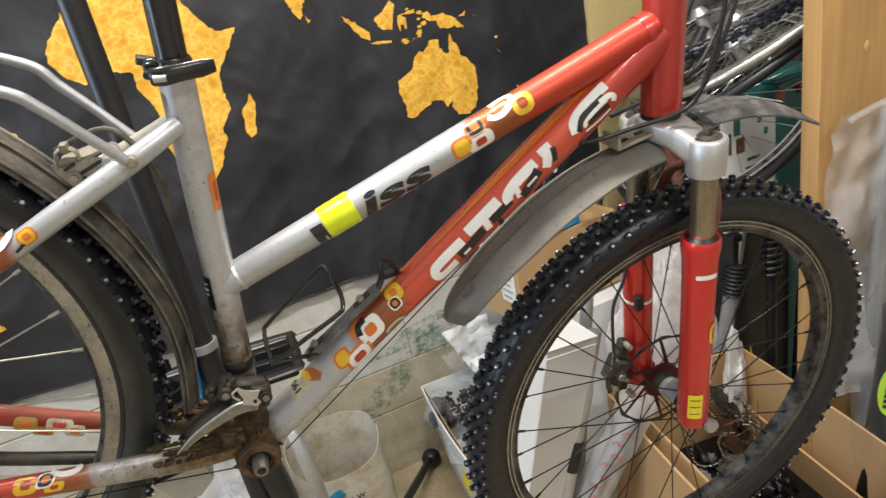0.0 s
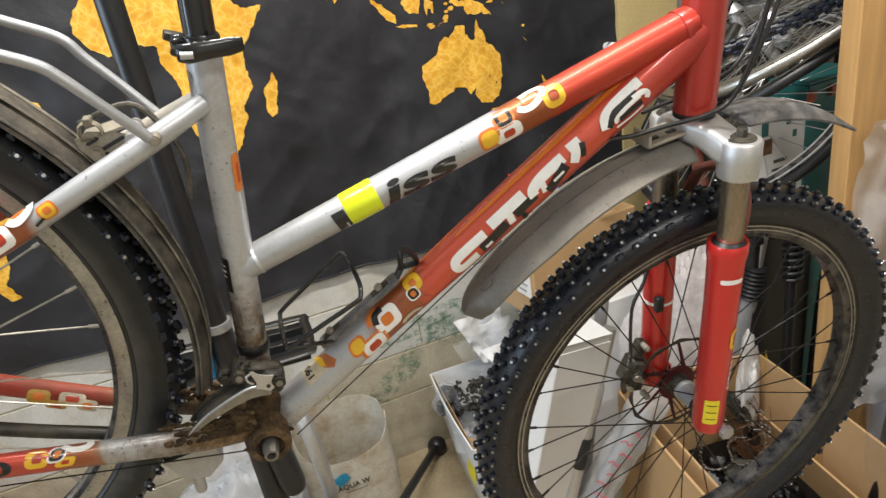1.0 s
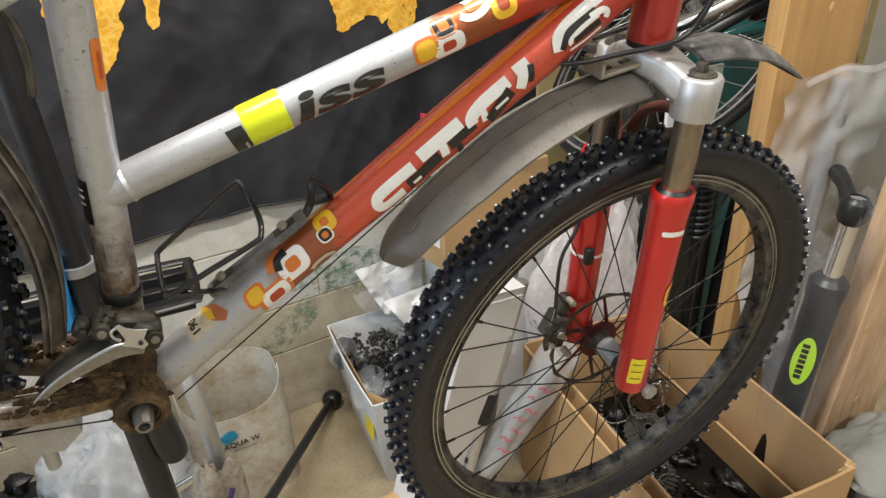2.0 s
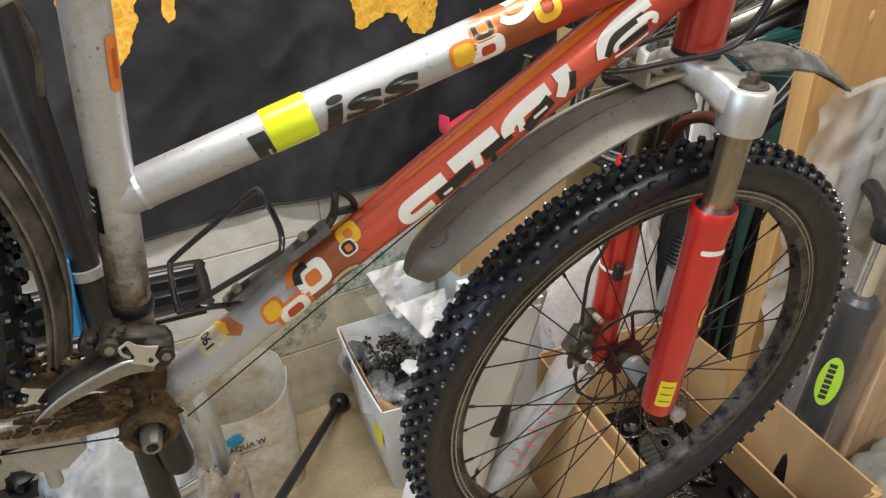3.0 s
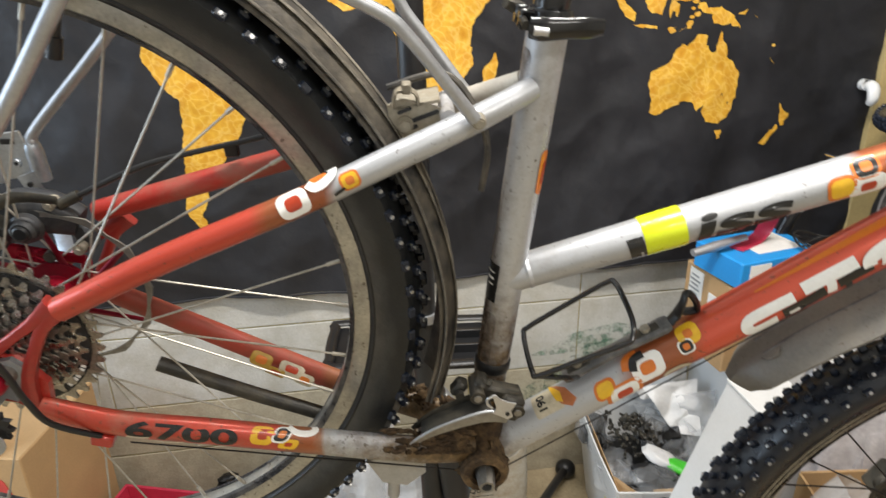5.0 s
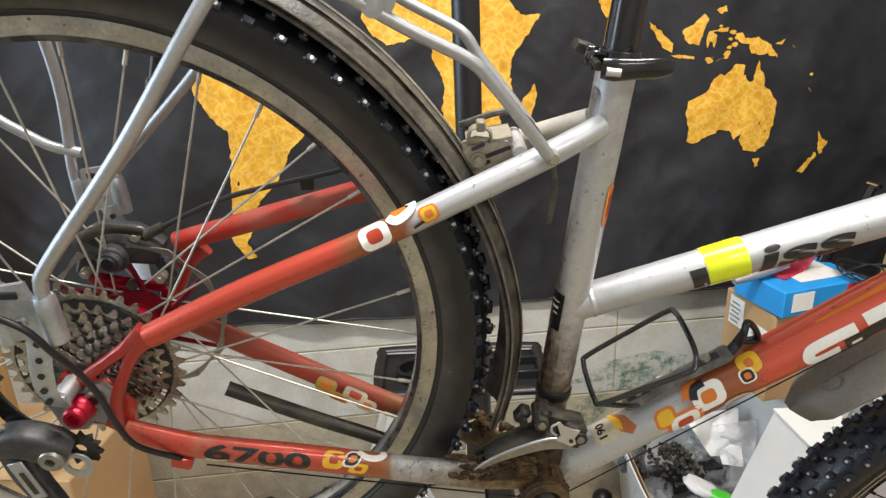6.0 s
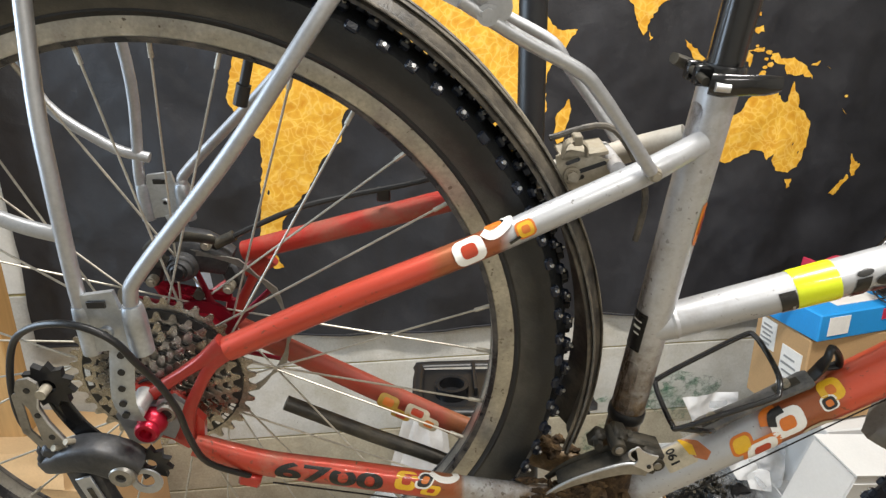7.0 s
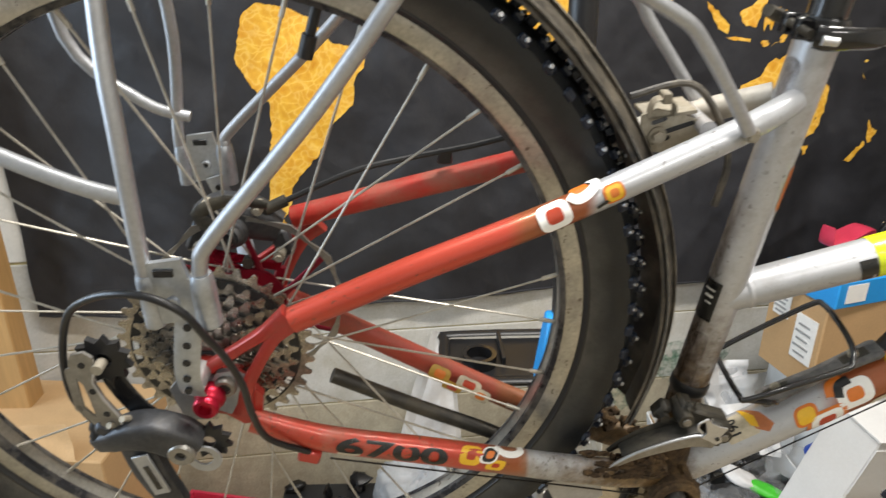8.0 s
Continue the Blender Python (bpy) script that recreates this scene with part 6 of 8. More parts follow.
decal("paper_mark", DOWN, [DOWN.patch(rounded(0.0815, 0.0253, 0.030, 0.026, 0.002), 0.0004)], "cream", down_tube, "cream worn sticker")
lettering("frame_mark", DOWN, "061", 0.0757, 0.0340, 0.012, "black_ink", down_tube, 0.0, 1.0, True)
decal("decal", DOWN, [DOWN.patch([(0.0866, 0.0445), (0.1043, 0.0296), (0.1107, 0.0150), (0.1033, 0.0098), (0.0945, 0.0165)])], "brown_ink", down_tube)
decal("decal", DOWN, [DOWN.patch([(0.0866, 0.0445), (0.0982, 0.0275), (0.0971, 0.0174), (0.0914, 0.0207)], 0.0009)], "yellow_ink", down_tube)
ring_at(DOWN, 0.1382, 0.0089, 0.022, 0.020, ("orange_ink", "yellow_ink"), down_tube, 0.2, 0.74)
ring_at(DOWN, 0.1529, -0.0043, 0.038, 0.025, ("orange_ink", "white_ink", "red_ink"), down_tube, 0.25)
decal("decal", DOWN, [DOWN.ribbon([(0.1645, 0.0155), (0.1687, 0.0250), (0.1808, 0.0276)], 0.0075)], "orange_ink", down_tube)
ring_at(DOWN, 0.1840, 0.0099, 0.032, 0.026, ("white_ink", "orange_ink"), down_tube, 0.15, 0.46)
decal("decal", DOWN, [DOWN.ribbon([(0.1705, 0.0124), (0.1752, 0.0217), (0.1858, 0.0234)], 0.0075, 0.0014)], "black_ink", down_tube)
ring_at(DOWN, 0.2310, 0.0213, 0.021, 0.021, ("yellow_ink", "orange_ink"), down_tube, 0.0, 0.40)
ring_at(DOWN, 0.2241, 0.0112, 0.015, 0.014, ("white_ink", "black_ink", "orange_ink"), down_tube)
decal("decal", DOWN, [DOWN.ribbon([(0.1927, -0.0089), (0.1983, -0.0057), (0.2111, -0.0056), (0.2191, -0.0102)], 0.0045)], "cream", down_tube, "faded pale arc decal")

# the maker's word along the down tube, as plain white strokes with black shadows
WORD = [
    ("white_ink", 0.0105, [(0.3261, 0.0077), (0.2893, 0.0075), (0.2797, 0.0041), (0.2790, -0.0023), (0.2848, -0.0068), (0.3058, -0.0067)]),
    ("black_ink", 0.0120, [(0.3118, -0.0047), (0.3328, -0.0038), (0.3518, -0.0018)]),
    ("white_ink", 0.0040, [(0.3168, -0.0066), (0.3218, -0.0066), (0.3263, -0.0064)]),
    ("white_ink", 0.0120, [(0.3351, 0.0101), (0.3599, 0.0104), (0.3847, 0.0106)]),
    ("white_ink", 0.0085, [(0.3589, 0.0079), (0.3578, 0.0003), (0.3563, -0.0066)]),
    ("black_ink", 0.0100, [(0.3638, -0.0010), (0.3798, -0.0003), (0.3947, 0.0001)]),
    ("black_ink", 0.0060, [(0.3718, -0.0025), (0.3713, -0.0100), (0.3710, -0.0217)]),
    ("white_ink", 0.0115, [(0.3927, 0.0002), (0.3946, 0.0066), (0.4104, 0.0107), (0.4420, 0.0114)]),
    ("white_ink", 0.0070, [(0.4075, 0.0072), (0.4061, 0.0008), (0.4047, -0.0050)]),
    ("black_ink", 0.0120, [(0.4078, -0.0078), (0.4246, -0.0022), (0.4393, 0.0025)]),
    ("white_ink", 0.0030, [(0.4182, -0.0019), (0.4256, -0.0015), (0.4333, -0.0011)]),
    ("white_ink", 0.0085, [(0.4508, 0.0143), (0.4587, 0.0141), (0.4666, 0.0136)]),
    ("white_ink", 0.0105, [(0.4592, 0.0135), (0.4551, 0.0057), (0.4475, -0.0024)]),
    ("black_ink", 0.0065, [(0.4668, 0.0099), (0.4641, 0.0044), (0.4595, -0.0041)]),
    ("white_ink", 0.0105, [(0.5535, 0.0164), (0.5301, 0.0164), (0.5127, 0.0151), (0.5002, 0.0108), (0.4950, 0.0011)]),
    ("black_ink", 0.0065, [(0.4990, -0.0002), (0.5102, 0.0085), (0.5259, 0.0095), (0.5436, 0.0091)]),
    ("white_ink", 0.0045, [(0.5441, 0.0043), (0.5234, 0.0045), (0.5097, 0.0022), (0.5091, -0.0018)]),
    ("white_ink", 0.0060, [(0.5360, 0.0071), (0.5479, 0.0057), (0.5523, 0.0013), (0.5489, -0.0027)]),
    ("black_ink", 0.0055, [(0.5128, -0.0007), (0.5269, -0.0010), (0.5429, -0.0021)]),
    ("white_ink", 0.0025, [(0.5055, -0.0055), (0.5238, -0.0077), (0.5417, -0.0076)]),
]
for i, (mt, wd, path) in enumerate(WORD):
    decal("letter_stroke" if mt == "white_ink" else "letter_shadow", DOWN, [DOWN.ribbon(path, wd, 0.0007 + 0.00006 * i)], mt, down_tube)
# orange highlight along the tube's upper edge, painted on as a strip
decal("decal", DOWN, [DOWN.patch([(0.30, 0.0265), (0.42, 0.0265), (0.58, 0.0285), (0.58, 0.037), (0.42, 0.0350), (0.30, 0.0285)])], "orange_ink", down_tube)

# rust and grime streaks up the rear of the seat tube
M["rust_film"] = material("thin_rust_stain", (0.105, 0.060, 0.030), 0.85, 0, 0.5, 60, 250, 0.3)
nt = M["rust_film"].node_tree
nt.links.new(ramp_node(nt, noise_node(nt, 38, 6, 0.75, (1, 1, 0.35)), [(0.40, (0, 0, 0)), (0.66, (0.75, 0.75, 0.75))]), nt.nodes["Principled BSDF"].inputs["Alpha"])
for s, a, w, h in ((0.195, 0.0240, 0.22, 0.012), (0.150, 0.0215, 0.13, 0.012), (0.135, 0.0130, 0.08, 0.014), (0.128, -0.016, 0.05, 0.010), (0.385, 0.020, 0.045, 0.016)):
    decal("rust_streak", SEAT, [SEAT.patch(rounded(s, a, w, h, min(w, h) * 0.45), 0.0003)], "rust_film", seat_tube, "thin brown rust stain")
# sticker on the seat tube
decal("spec_sticker", SEAT, [SEAT.patch(rounded(0.2055, 0.0205, 0.038, 0.021, 0.001))], "black_ink", seat_tube, "black specification sticker")
for i in range(3):
    decal("sticker_bar", SEAT, [SEAT.patch(rounded(0.2160 - 0.006 * i, 0.0190 - 0.001 * i, 0.0014 + 0.001 * (i == 1), 0.010 - 0.002 * i, 0.0004), 0.0010)], "white_ink", seat_tube)
decal("decal", SEAT, [SEAT.patch(rounded(0.312, -0.0140, 0.038, 0.010, 0.0045))], "orange_ink", seat_tube, "orange oval decal")
decal("decal", SEAT, [SEAT.patch(rounded(0.312, -0.0145, 0.020, 0.0035, 0.0015), 0.0009)], "red_ink", seat_tube)

NSTAY = Tube((-0.160, -0.0612, 0.3048), (-0.072, -0.045, 0.3385), 0.0106, 0.0106)
ring_at(NSTAY, 0.0190, 0.0046, 0.0235, 0.0190, ("white_ink", "red_ink"), bike, 0.0, 0.50, 0.0012)
decal("decal", NSTAY, [NSTAY.ribbon([(0.0330, 0.0130), (0.0370, 0.0085), (0.0440, 0.0085), (0.0520, 0.0120), (0.0540, 0.0170), (0.0500, 0.0210)], 0.0062, 0.0016)], "white_ink", bike, "white open loop decal")
ring_at(NSTAY, 0.0420, 0.0150, 0.0130, 0.0090, ("orange_ink", "orange_ink"), bike, 0.0, 0.5, 0.0012)
ring_at(NSTAY, 0.0622, 0.0030, 0.0150, 0.0125, ("orange_ink", "yellow_ink", "orange_ink"), bike, 0.0, 0.5, 0.0012)
decal("decal", NSTAY, [NSTAY.ribbon([(0.0480, -0.0020), (0.0530, -0.0010), (0.0580, 0.0000)], 0.0022, 0.0014)], "black_ink", bike)

way = spline([Vector(p) for p in ((-0.366, -0.072, 0.1435), (-0.335, -0.072, 0.131), (-0.3025, -0.072, 0.1205), (-0.2345, -0.071, 0.1065), (-0.170, -0.064, 0.086), (-0.112, -0.051, 0.058))], [0.0] * 6, 12)[0]
p0, p1, p2, p3 = (min(way, key=lambda p: abs(p.x - x)) for x in (-0.304, -0.211, -0.230, -0.160))
CLET = Tube(p0, p1, 0.0120, 0.0124, 0.84)
lettering("model_number", CLET, "6700", 0.0, 0.0036, 0.0190, "black_ink", bike, 0.0, 2.38, lift=0.0012)
decal("scratch", CLET, [CLET.ribbon([(0.002, -0.0015), (0.012, -0.0020), (0.020, -0.0010)], 0.0018, 0.0018)], "cream", bike, "scratched bare metal")
decal("scratch", CLET, [CLET.ribbon([(0.026, -0.0050), (0.036, -0.0048), (0.047, -0.0035)], 0.0018, 0.0018)], "cream", bike, "scratched bare metal")
CSTAY = Tube(p2, p3, 0.0123, 0.0127, 0.82)
ring_at(CSTAY, 0.0335, 0.0095, 0.0190, 0.0165, ("yellow_ink", "red_ink"), bike, 0.1, 0.42, 0.0012)
ring_at(CSTAY, 0.0500, 0.0120, 0.0150, 0.0150, ("white_ink", "black_ink", "orange_ink"), bike, 0.4, 0.5, 0.0013)
decal("decal", CSTAY, [CSTAY.ribbon([(0.0545, 0.0200), (0.0620, 0.0150), (0.0720, 0.0150), (0.0780, 0.0190), (0.0770, 0.0235)], 0.0058, 0.0016)], "white_ink", bike, "worn white blot decal")
ring_at(CSTAY, 0.0565, 0.0040, 0.0160, 0.0090, ("yellow_ink", "red_ink"), bike, 0.3, 0.40, 0.0012)
FSTAY = Tube((-0.255, 0.0490, 0.109), (-0.1625, 0.0450, 0.0575), 0.0119, 0.0124, 0.80)
for fs, fa, fw, fh, fm in ((0.042, 0.006, 0.022, 0.016, ("old_yellow", "orange_ink")), (0.060, -0.002, 0.020, 0.012, ("old_yellow", "red_ink")), (0.074, 0.008, 0.026, 0.014, ("cream", "red_ink")), (0.090, 0.002, 0.020, 0.014, ("cream", "orange_ink"))):
    ring_at(FSTAY, fs, fa, fw, fh, fm, bike)

# valve
t = radians(72)
p = REAR + Vector((0.263 * math.cos(t), 0, 0.263 * math.sin(t)))
part("valve", Geo().cyl(p, p - (p - REAR).normalized() * 0.022, 0.0038, 12).cyl(p - (p - REAR).normalized() * 0.020, p - (p - REAR).normalized() * 0.036, 0.0056, 12), "black", rear_wheel, "black valve with cap")

# control cables round the head tube
for line in ([(0.60, -0.05, 0.50), (0.592, -0.052, 0.42), (0.585, -0.045, 0.34), (0.570, -0.036, 0.283), (0.540, -0.034, 0.268), (0.49, -0.030, 0.264), (0.455, -0.026, 0.260), (0.430, -0.018, 0.258)],
             [(0.66, 0.0, 0.50), (0.645, -0.01, 0.40), (0.615, -0.012, 0.315), (0.590, -0.01, 0.275), (0.572, 0.02, 0.262)],
             [(0.70, 0.04, 0.50), (0.68, 0.03, 0.40), (0.64, 0.02, 0.335), (0.60, 0.01, 0.295), (0.565, 0.032, 0.27), (0.50, 0.03, 0.26)]):
    part("control_cable", Geo().sweep(line, 0.0026, 10, smooth=6), "black", bike, "black cable housing")


# ---- materials of the loose things ----
M["card"] = material("brown_cardboard", (0.46, 0.29, 0.14), 0.8, 0, 0.12, 8, 200, 0.15, dirt=0.2, dirt_colour=(0.30, 0.18, 0.09), dirt_scale=6)
M["card_edge"] = material("cardboard_edge", (0.56, 0.36, 0.17), 0.85, 0, 0.2, 60, 300, 0.4)
M["white_card"] = material("white_cardboard", (0.66, 0.66, 0.655), 0.6, 0, 0.06, 8, 200, 0.08, dirt=0.15, dirt_colour=(0.5, 0.45, 0.36), dirt_scale=7)
M["film"] = material("clear_plastic_film", (0.60, 0.61, 0.62), 0.07, 0, 0.1, 20, 120, 0.5, alpha=0.15)
M["clear"] = material("very_clear_film", (0.55, 0.57, 0.60), 0.2, 0, 0.1, 20, 120, 0.3, alpha=0.06)
M["milky"] = material("milky_plastic_film", (0.72, 0.69, 0.67), 0.36, 0, 0.1, 12, 120, 0.3, alpha=0.50)
M["wrap"] = material("bubble_wrap", (0.80, 0.74, 0.73), 0.22, 0, 0.2, 30, 90, 1.0, alpha=0.58)
M["terry"] = material("tan_terry", (0.42, 0.36, 0.29), 0.95, 0, 0.4, 60, 300, 1.0, dirt=0.3, dirt_colour=(0.2, 0.15, 0.11), dirt_scale=20)
M["thin_bag"] = material("thin_bag_film", (0.58, 0.59, 0.60), 0.34, 0, 0.1, 14, 120, 0.3, alpha=0.40)
M["white_bag"] = material("white_plastic_bag", (0.62, 0.61, 0.60), 0.45, 0, 0.1, 14, 120, 0.3)
M["jug"] = material("stained_jug_plastic", (0.66, 0.62, 0.53), 0.4, 0, 0.15, 12, 160, 0.2, alpha=0.76, dirt=0.75, dirt_colour=(0.30, 0.20, 0.085), dirt_scale=12)
M["blue"] = material("bright_blue_card", (0.02, 0.27, 0.66), 0.45, 0, 0.1, 14, 200, 0.05)
M["blue_print"] = material("faded_blue_print", (0.02, 0.22, 0.36), 0.5, 0, 0.2, 60, 200, 0.0)
M["blue_cap"] = material("blue_plastic", (0.012, 0.05, 0.30), 0.35, 0, 0.1, 14, 200, 0.05)
M["green"] = material("green_packet", (0.06, 0.48, 0.03), 0.4, 0, 0.1, 20, 200, 0.05)
M["lime_oval"] = material("lime_label", (0.40, 0.66, 0.03), 0.4, 0, 0.06, 20, 200, 0.02)
M["pink"] = material("raspberry_plastic", (0.50, 0.035, 0.075), 0.35, 0, 0.1, 20, 200, 0.05)
M["red_print"] = material("red_print", (0.60, 0.07, 0.06), 0.6, 0, 0.15, 20, 200, 0.0)
M["purple"] = material("purple_edging", (0.075, 0.035, 0.12), 0.8, 0, 0.3, 60, 200, 0.4)
M["teal"] = material("teal_plastic", (0.010, 0.115, 0.115), 0.5, 0, 0.15, 12, 200, 0.05)
M["orange"] = material("rust_orange_plastic", (0.30, 0.065, 0.028), 0.5, 0, 0.2, 12, 200, 0.05)
M["oily"] = material("oily_black_parts", (0.009, 0.008, 0.008), 0.35, 0.3, 0.4, 40, 200, 0.4, dirt=0.25, dirt_colour=(0.05, 0.038, 0.03), dirt_scale=30)
M["tarp"] = material("grey_green_fabric", (0.24, 0.24, 0.215), 0.8, 0, 0.15, 12, 200, 0.3)
M["blanket"] = material("grey_brown_blanket", (0.14, 0.125, 0.105), 0.9, 0, 0.3, 12, 200, 0.4, dirt=0.3, dirt_colour=(0.07, 0.06, 0.05), dirt_scale=8)
M["chrome"] = material("chromed_steel", (0.75, 0.75, 0.76), 0.12, 1.0, 0.1, 20, 200, 0.02)
M["white_paint"] = material("white_paint", (0.75, 0.75, 0.74), 0.4, 0, 0.06, 20, 200, 0.02)


def crumple(g, centre, size, seed, seg=30, amp=0.22, flat=0.0):
    """A wrinkled closed bag shape."""
    seg = int(seg * 1.8)
    rows = seg // 2
    v, f = [], []
    for i in range(rows + 1):
        th = math.pi * i / rows
        for k in range(seg):
            ph = 2 * math.pi * k / seg
            d = Vector((math.sin(th) * math.cos(ph), math.sin(th) * math.sin(ph), math.cos(th)))
            o = Vector((seed * 2.7, seed * 1.3, seed))
            d2 = d + 0.25 * Vector((noise.noise(d * 2 + o), noise.noise(d * 2 - o), noise.noise(d * 2.3 + o)))
            s = 1 + amp * (1.1 * noise.noise(d * 1.5 + o) - 0.45 * abs(noise.noise(d2 * 3.0 + o)) - 0.40 * abs(noise.noise(d2 * 6.5 - o)) - 0.22 * abs(noise.noise(d2 * 13 + o)) + 0.3)
            p = Vector([d[a] * size[a] * s for a in range(3)]) + Vector(centre)
            if flat and p.z < flat:
                p.z = flat
            v.append(p)
    for i in range(rows):
        for k in range(seg):
            l = (k + 1) % seg
            f.append((i * seg + k, (i + 1) * seg + k, (i + 1) * seg + l, i * seg + l))
    return g.add(v, f)


def sheet(g, corners, seed, amp=0.02, n=16, thick=0.0):
    """A wrinkled sheet between four corners (two lower, two upper)."""
    a, b, c, d = (Vector(p) for p in corners)
    nrm = (b - a).cross(d - a).normalized()
    v = []
    for i in range(n + 1):
        for j in range(n + 1):
            u, w = j / n, i / n
            p = (a * (1 - u) + b * u) * (1 - w) + (d * (1 - u) + c * u) * w
            q = p * 7 + Vector((seed, seed * 2, 0))
            v.append(p + nrm * amp * (1.5 * noise.noise(q * 0.6) + abs(noise.noise(q * 1.7)) - 0.6 * abs(noise.noise(q * 3.1))))
    return g.add(v, [(i * (n + 1) + j, i * (n + 1) + j + 1, (i + 1) * (n + 1) + j + 1, (i + 1) * (n + 1) + j) for i in range(n) for j in range(n)])


def open_box(name, x0, x1, y0, y1, h, mat, label, wall=0.005, taper=0.0, turn=0.0, z0=None):
    """An open carton: a floor and four walls of its own, standing at z0."""
    cx, cy = (x0 + x1) / 2, (y0 + y1) / 2
    t = thing(name, (cx, cy, FLOOR if z0 is None else z0), label, "box", turn=turn)
    hx, hy = (x1 - x0) / 2, (y1 - y0) / 2
    part("bottom", Geo().box((0, 0, wall / 2), (2 * hx - 2 * taper, 2 * hy - 2 * taper, wall)), mat, t, smooth=0)
    for nm, a, b in (("side_panel", (-hx, -hy), (-hx, hy)), ("side_panel", (hx, hy), (hx, -hy)), ("end_panel", (hx, -hy), (-hx, -hy)), ("end_panel", (-hx, hy), (hx, hy))):
        A, B = Vector((*a, h)), Vector((*b, h))
        k = 1 - taper / max(hx, hy)
        C, D = Vector((b[0] * k, b[1] * k, 0)), Vector((a[0] * k, a[1] * k, 0))
        n = (B - A).cross(D - A).normalized() * wall
        g = Geo()
        cols = 6
        v = []
        for lay in (0, 1):
            for i in range(cols + 1):
                for top, bot in ((A.lerp(B, i / cols), D.lerp(C, i / cols)),):
                    bow = 0.006 * math.sin(math.pi * i / cols)
                    v += [top + n * (lay + bow / wall) + Vector((0, 0, 0.004 * noise.noise(top * 9))), bot + n * lay]
        f = []
        m = 2 * (cols + 1)
        for i in range(cols):
            f += [(2 * i, 2 * i + 1, 2 * i + 3, 2 * i + 2), (m + 2 * i, m + 2 * i + 2, m + 2 * i + 3, m + 2 * i + 1), (2 * i, 2 * i + 2, m + 2 * i + 2, m + 2 * i), (2 * i + 1, m + 2 * i + 1, m + 2 * i + 3, 2 * i + 3)]
        f += [(0, m, m + 1, 1), (2 * cols, 2 * cols + 1, m + 2 * cols + 1, m + 2 * cols)]
        part(nm, g.add(v, f), mat, t, smooth=0)
    return t


def wrinkled_sleeve(length, r, seed, seg=40, rows=44):
    """A loose plastic sleeve round a rod along z."""
    v, f = [], []
    for i in range(rows + 1):
        for k in range(seg):
            t = 2 * math.pi * k / seg
            d = Vector((math.cos(t), math.sin(t), 0))
            q = d * 1.4 + Vector((seed, 0, i * 0.16))
            s = r * (1 + 0.30 * noise.noise(q) - 0.22 * abs(noise.noise(q * 2.3)) - 0.12 * abs(noise.noise(q * 5.1)))
            v.append((d.x * s, d.y * s, length * i / rows))
    for i in range(rows):
        for k in range(seg):
            l = (k + 1) % seg
            f.append((i * seg + k, i * seg + l, (i + 1) * seg + l, (i + 1) * seg + k))
    return Geo().add(v, f)


# ---- repair stand ----
stand = thing("repair_stand", (-0.008, 1.0, FLOOR), "black steel bicycle repair stand with a tool tray", "repair stand")


def in_stand(x, y, z):
    return Vector((x + 0.008, y - 1.0, z - FLOOR))


part("pole", Geo().sweep([in_stand(-0.026, 1.016, 2.02), in_stand(-0.014, 1.010, 1.07)], 0.0162, 24), "black", stand)
part("pole", Geo().sweep([in_stand(-0.014, 1.010, 1.09), in_stand(0.004, 0.995, 0.34)], 0.0185, 24), "black", stand)
part("joint_ring", Geo().sweep([in_stand(-0.0145, 1.010, 1.092), in_stand(-0.0142, 1.010, 1.080)], 0.0202, 24), "dull_alloy", stand, "grey ring at the joint")
part("height_lever", Geo().box(in_stand(-0.037, 1.005, 1.062), (0.014, 0.03, 0.10), Euler((0.1, 0.1, 0)).to_matrix(), 0.2), "blue", stand, "light blue clamp lever")
part("sleeve", Geo().sweep([in_stand(0.016, 0.992, 0.878), in_stand(0.020, 0.990, 0.845), in_stand(0.0255, 0.988, 0.800), in_stand(0.0275, 0.987, 0.786), in_stand(0.0280, 0.987, 0.780)], [0.0195, 0.0200, 0.0200, 0.0165, 0.006], 24, smooth=4), "black", stand, "dark steel clamp sleeve")
for k, foot in enumerate(((0.402, 1.785, 0.128), (-0.86, 1.05, 0.128), (0.42, 0.27, 0.128))):
    lg = part("leg", Geo().sweep([in_stand(0.0, 1.0, 0.46), in_stand(*foot)], 0.0115, 16), "black", stand)
    part("rubber_foot", Geo().blob(in_stand(*foot), (0.030, 0.030, 0.028), k, 18, 0.02), "black", lg)
part("leg_hub", Geo().cyl(in_stand(0.003, 0.996, 0.40), in_stand(0.001, 0.997, 0.50), 0.034, 20), "black", stand)
g = Geo().sweep([in_stand(-0.026, 1.016, 1.98), in_stand(0.02, 0.90, 1.97), in_stand(0.083, 0.705, 1.93)], 0.016, 16, smooth=4)
g.box(in_stand(0.086, 0.690, 1.86), (0.07, 0.06, 0.13), Euler((0.12, 0.1, 0)).to_matrix(), 0.2)
part("clamp_arm", g, "black", stand)
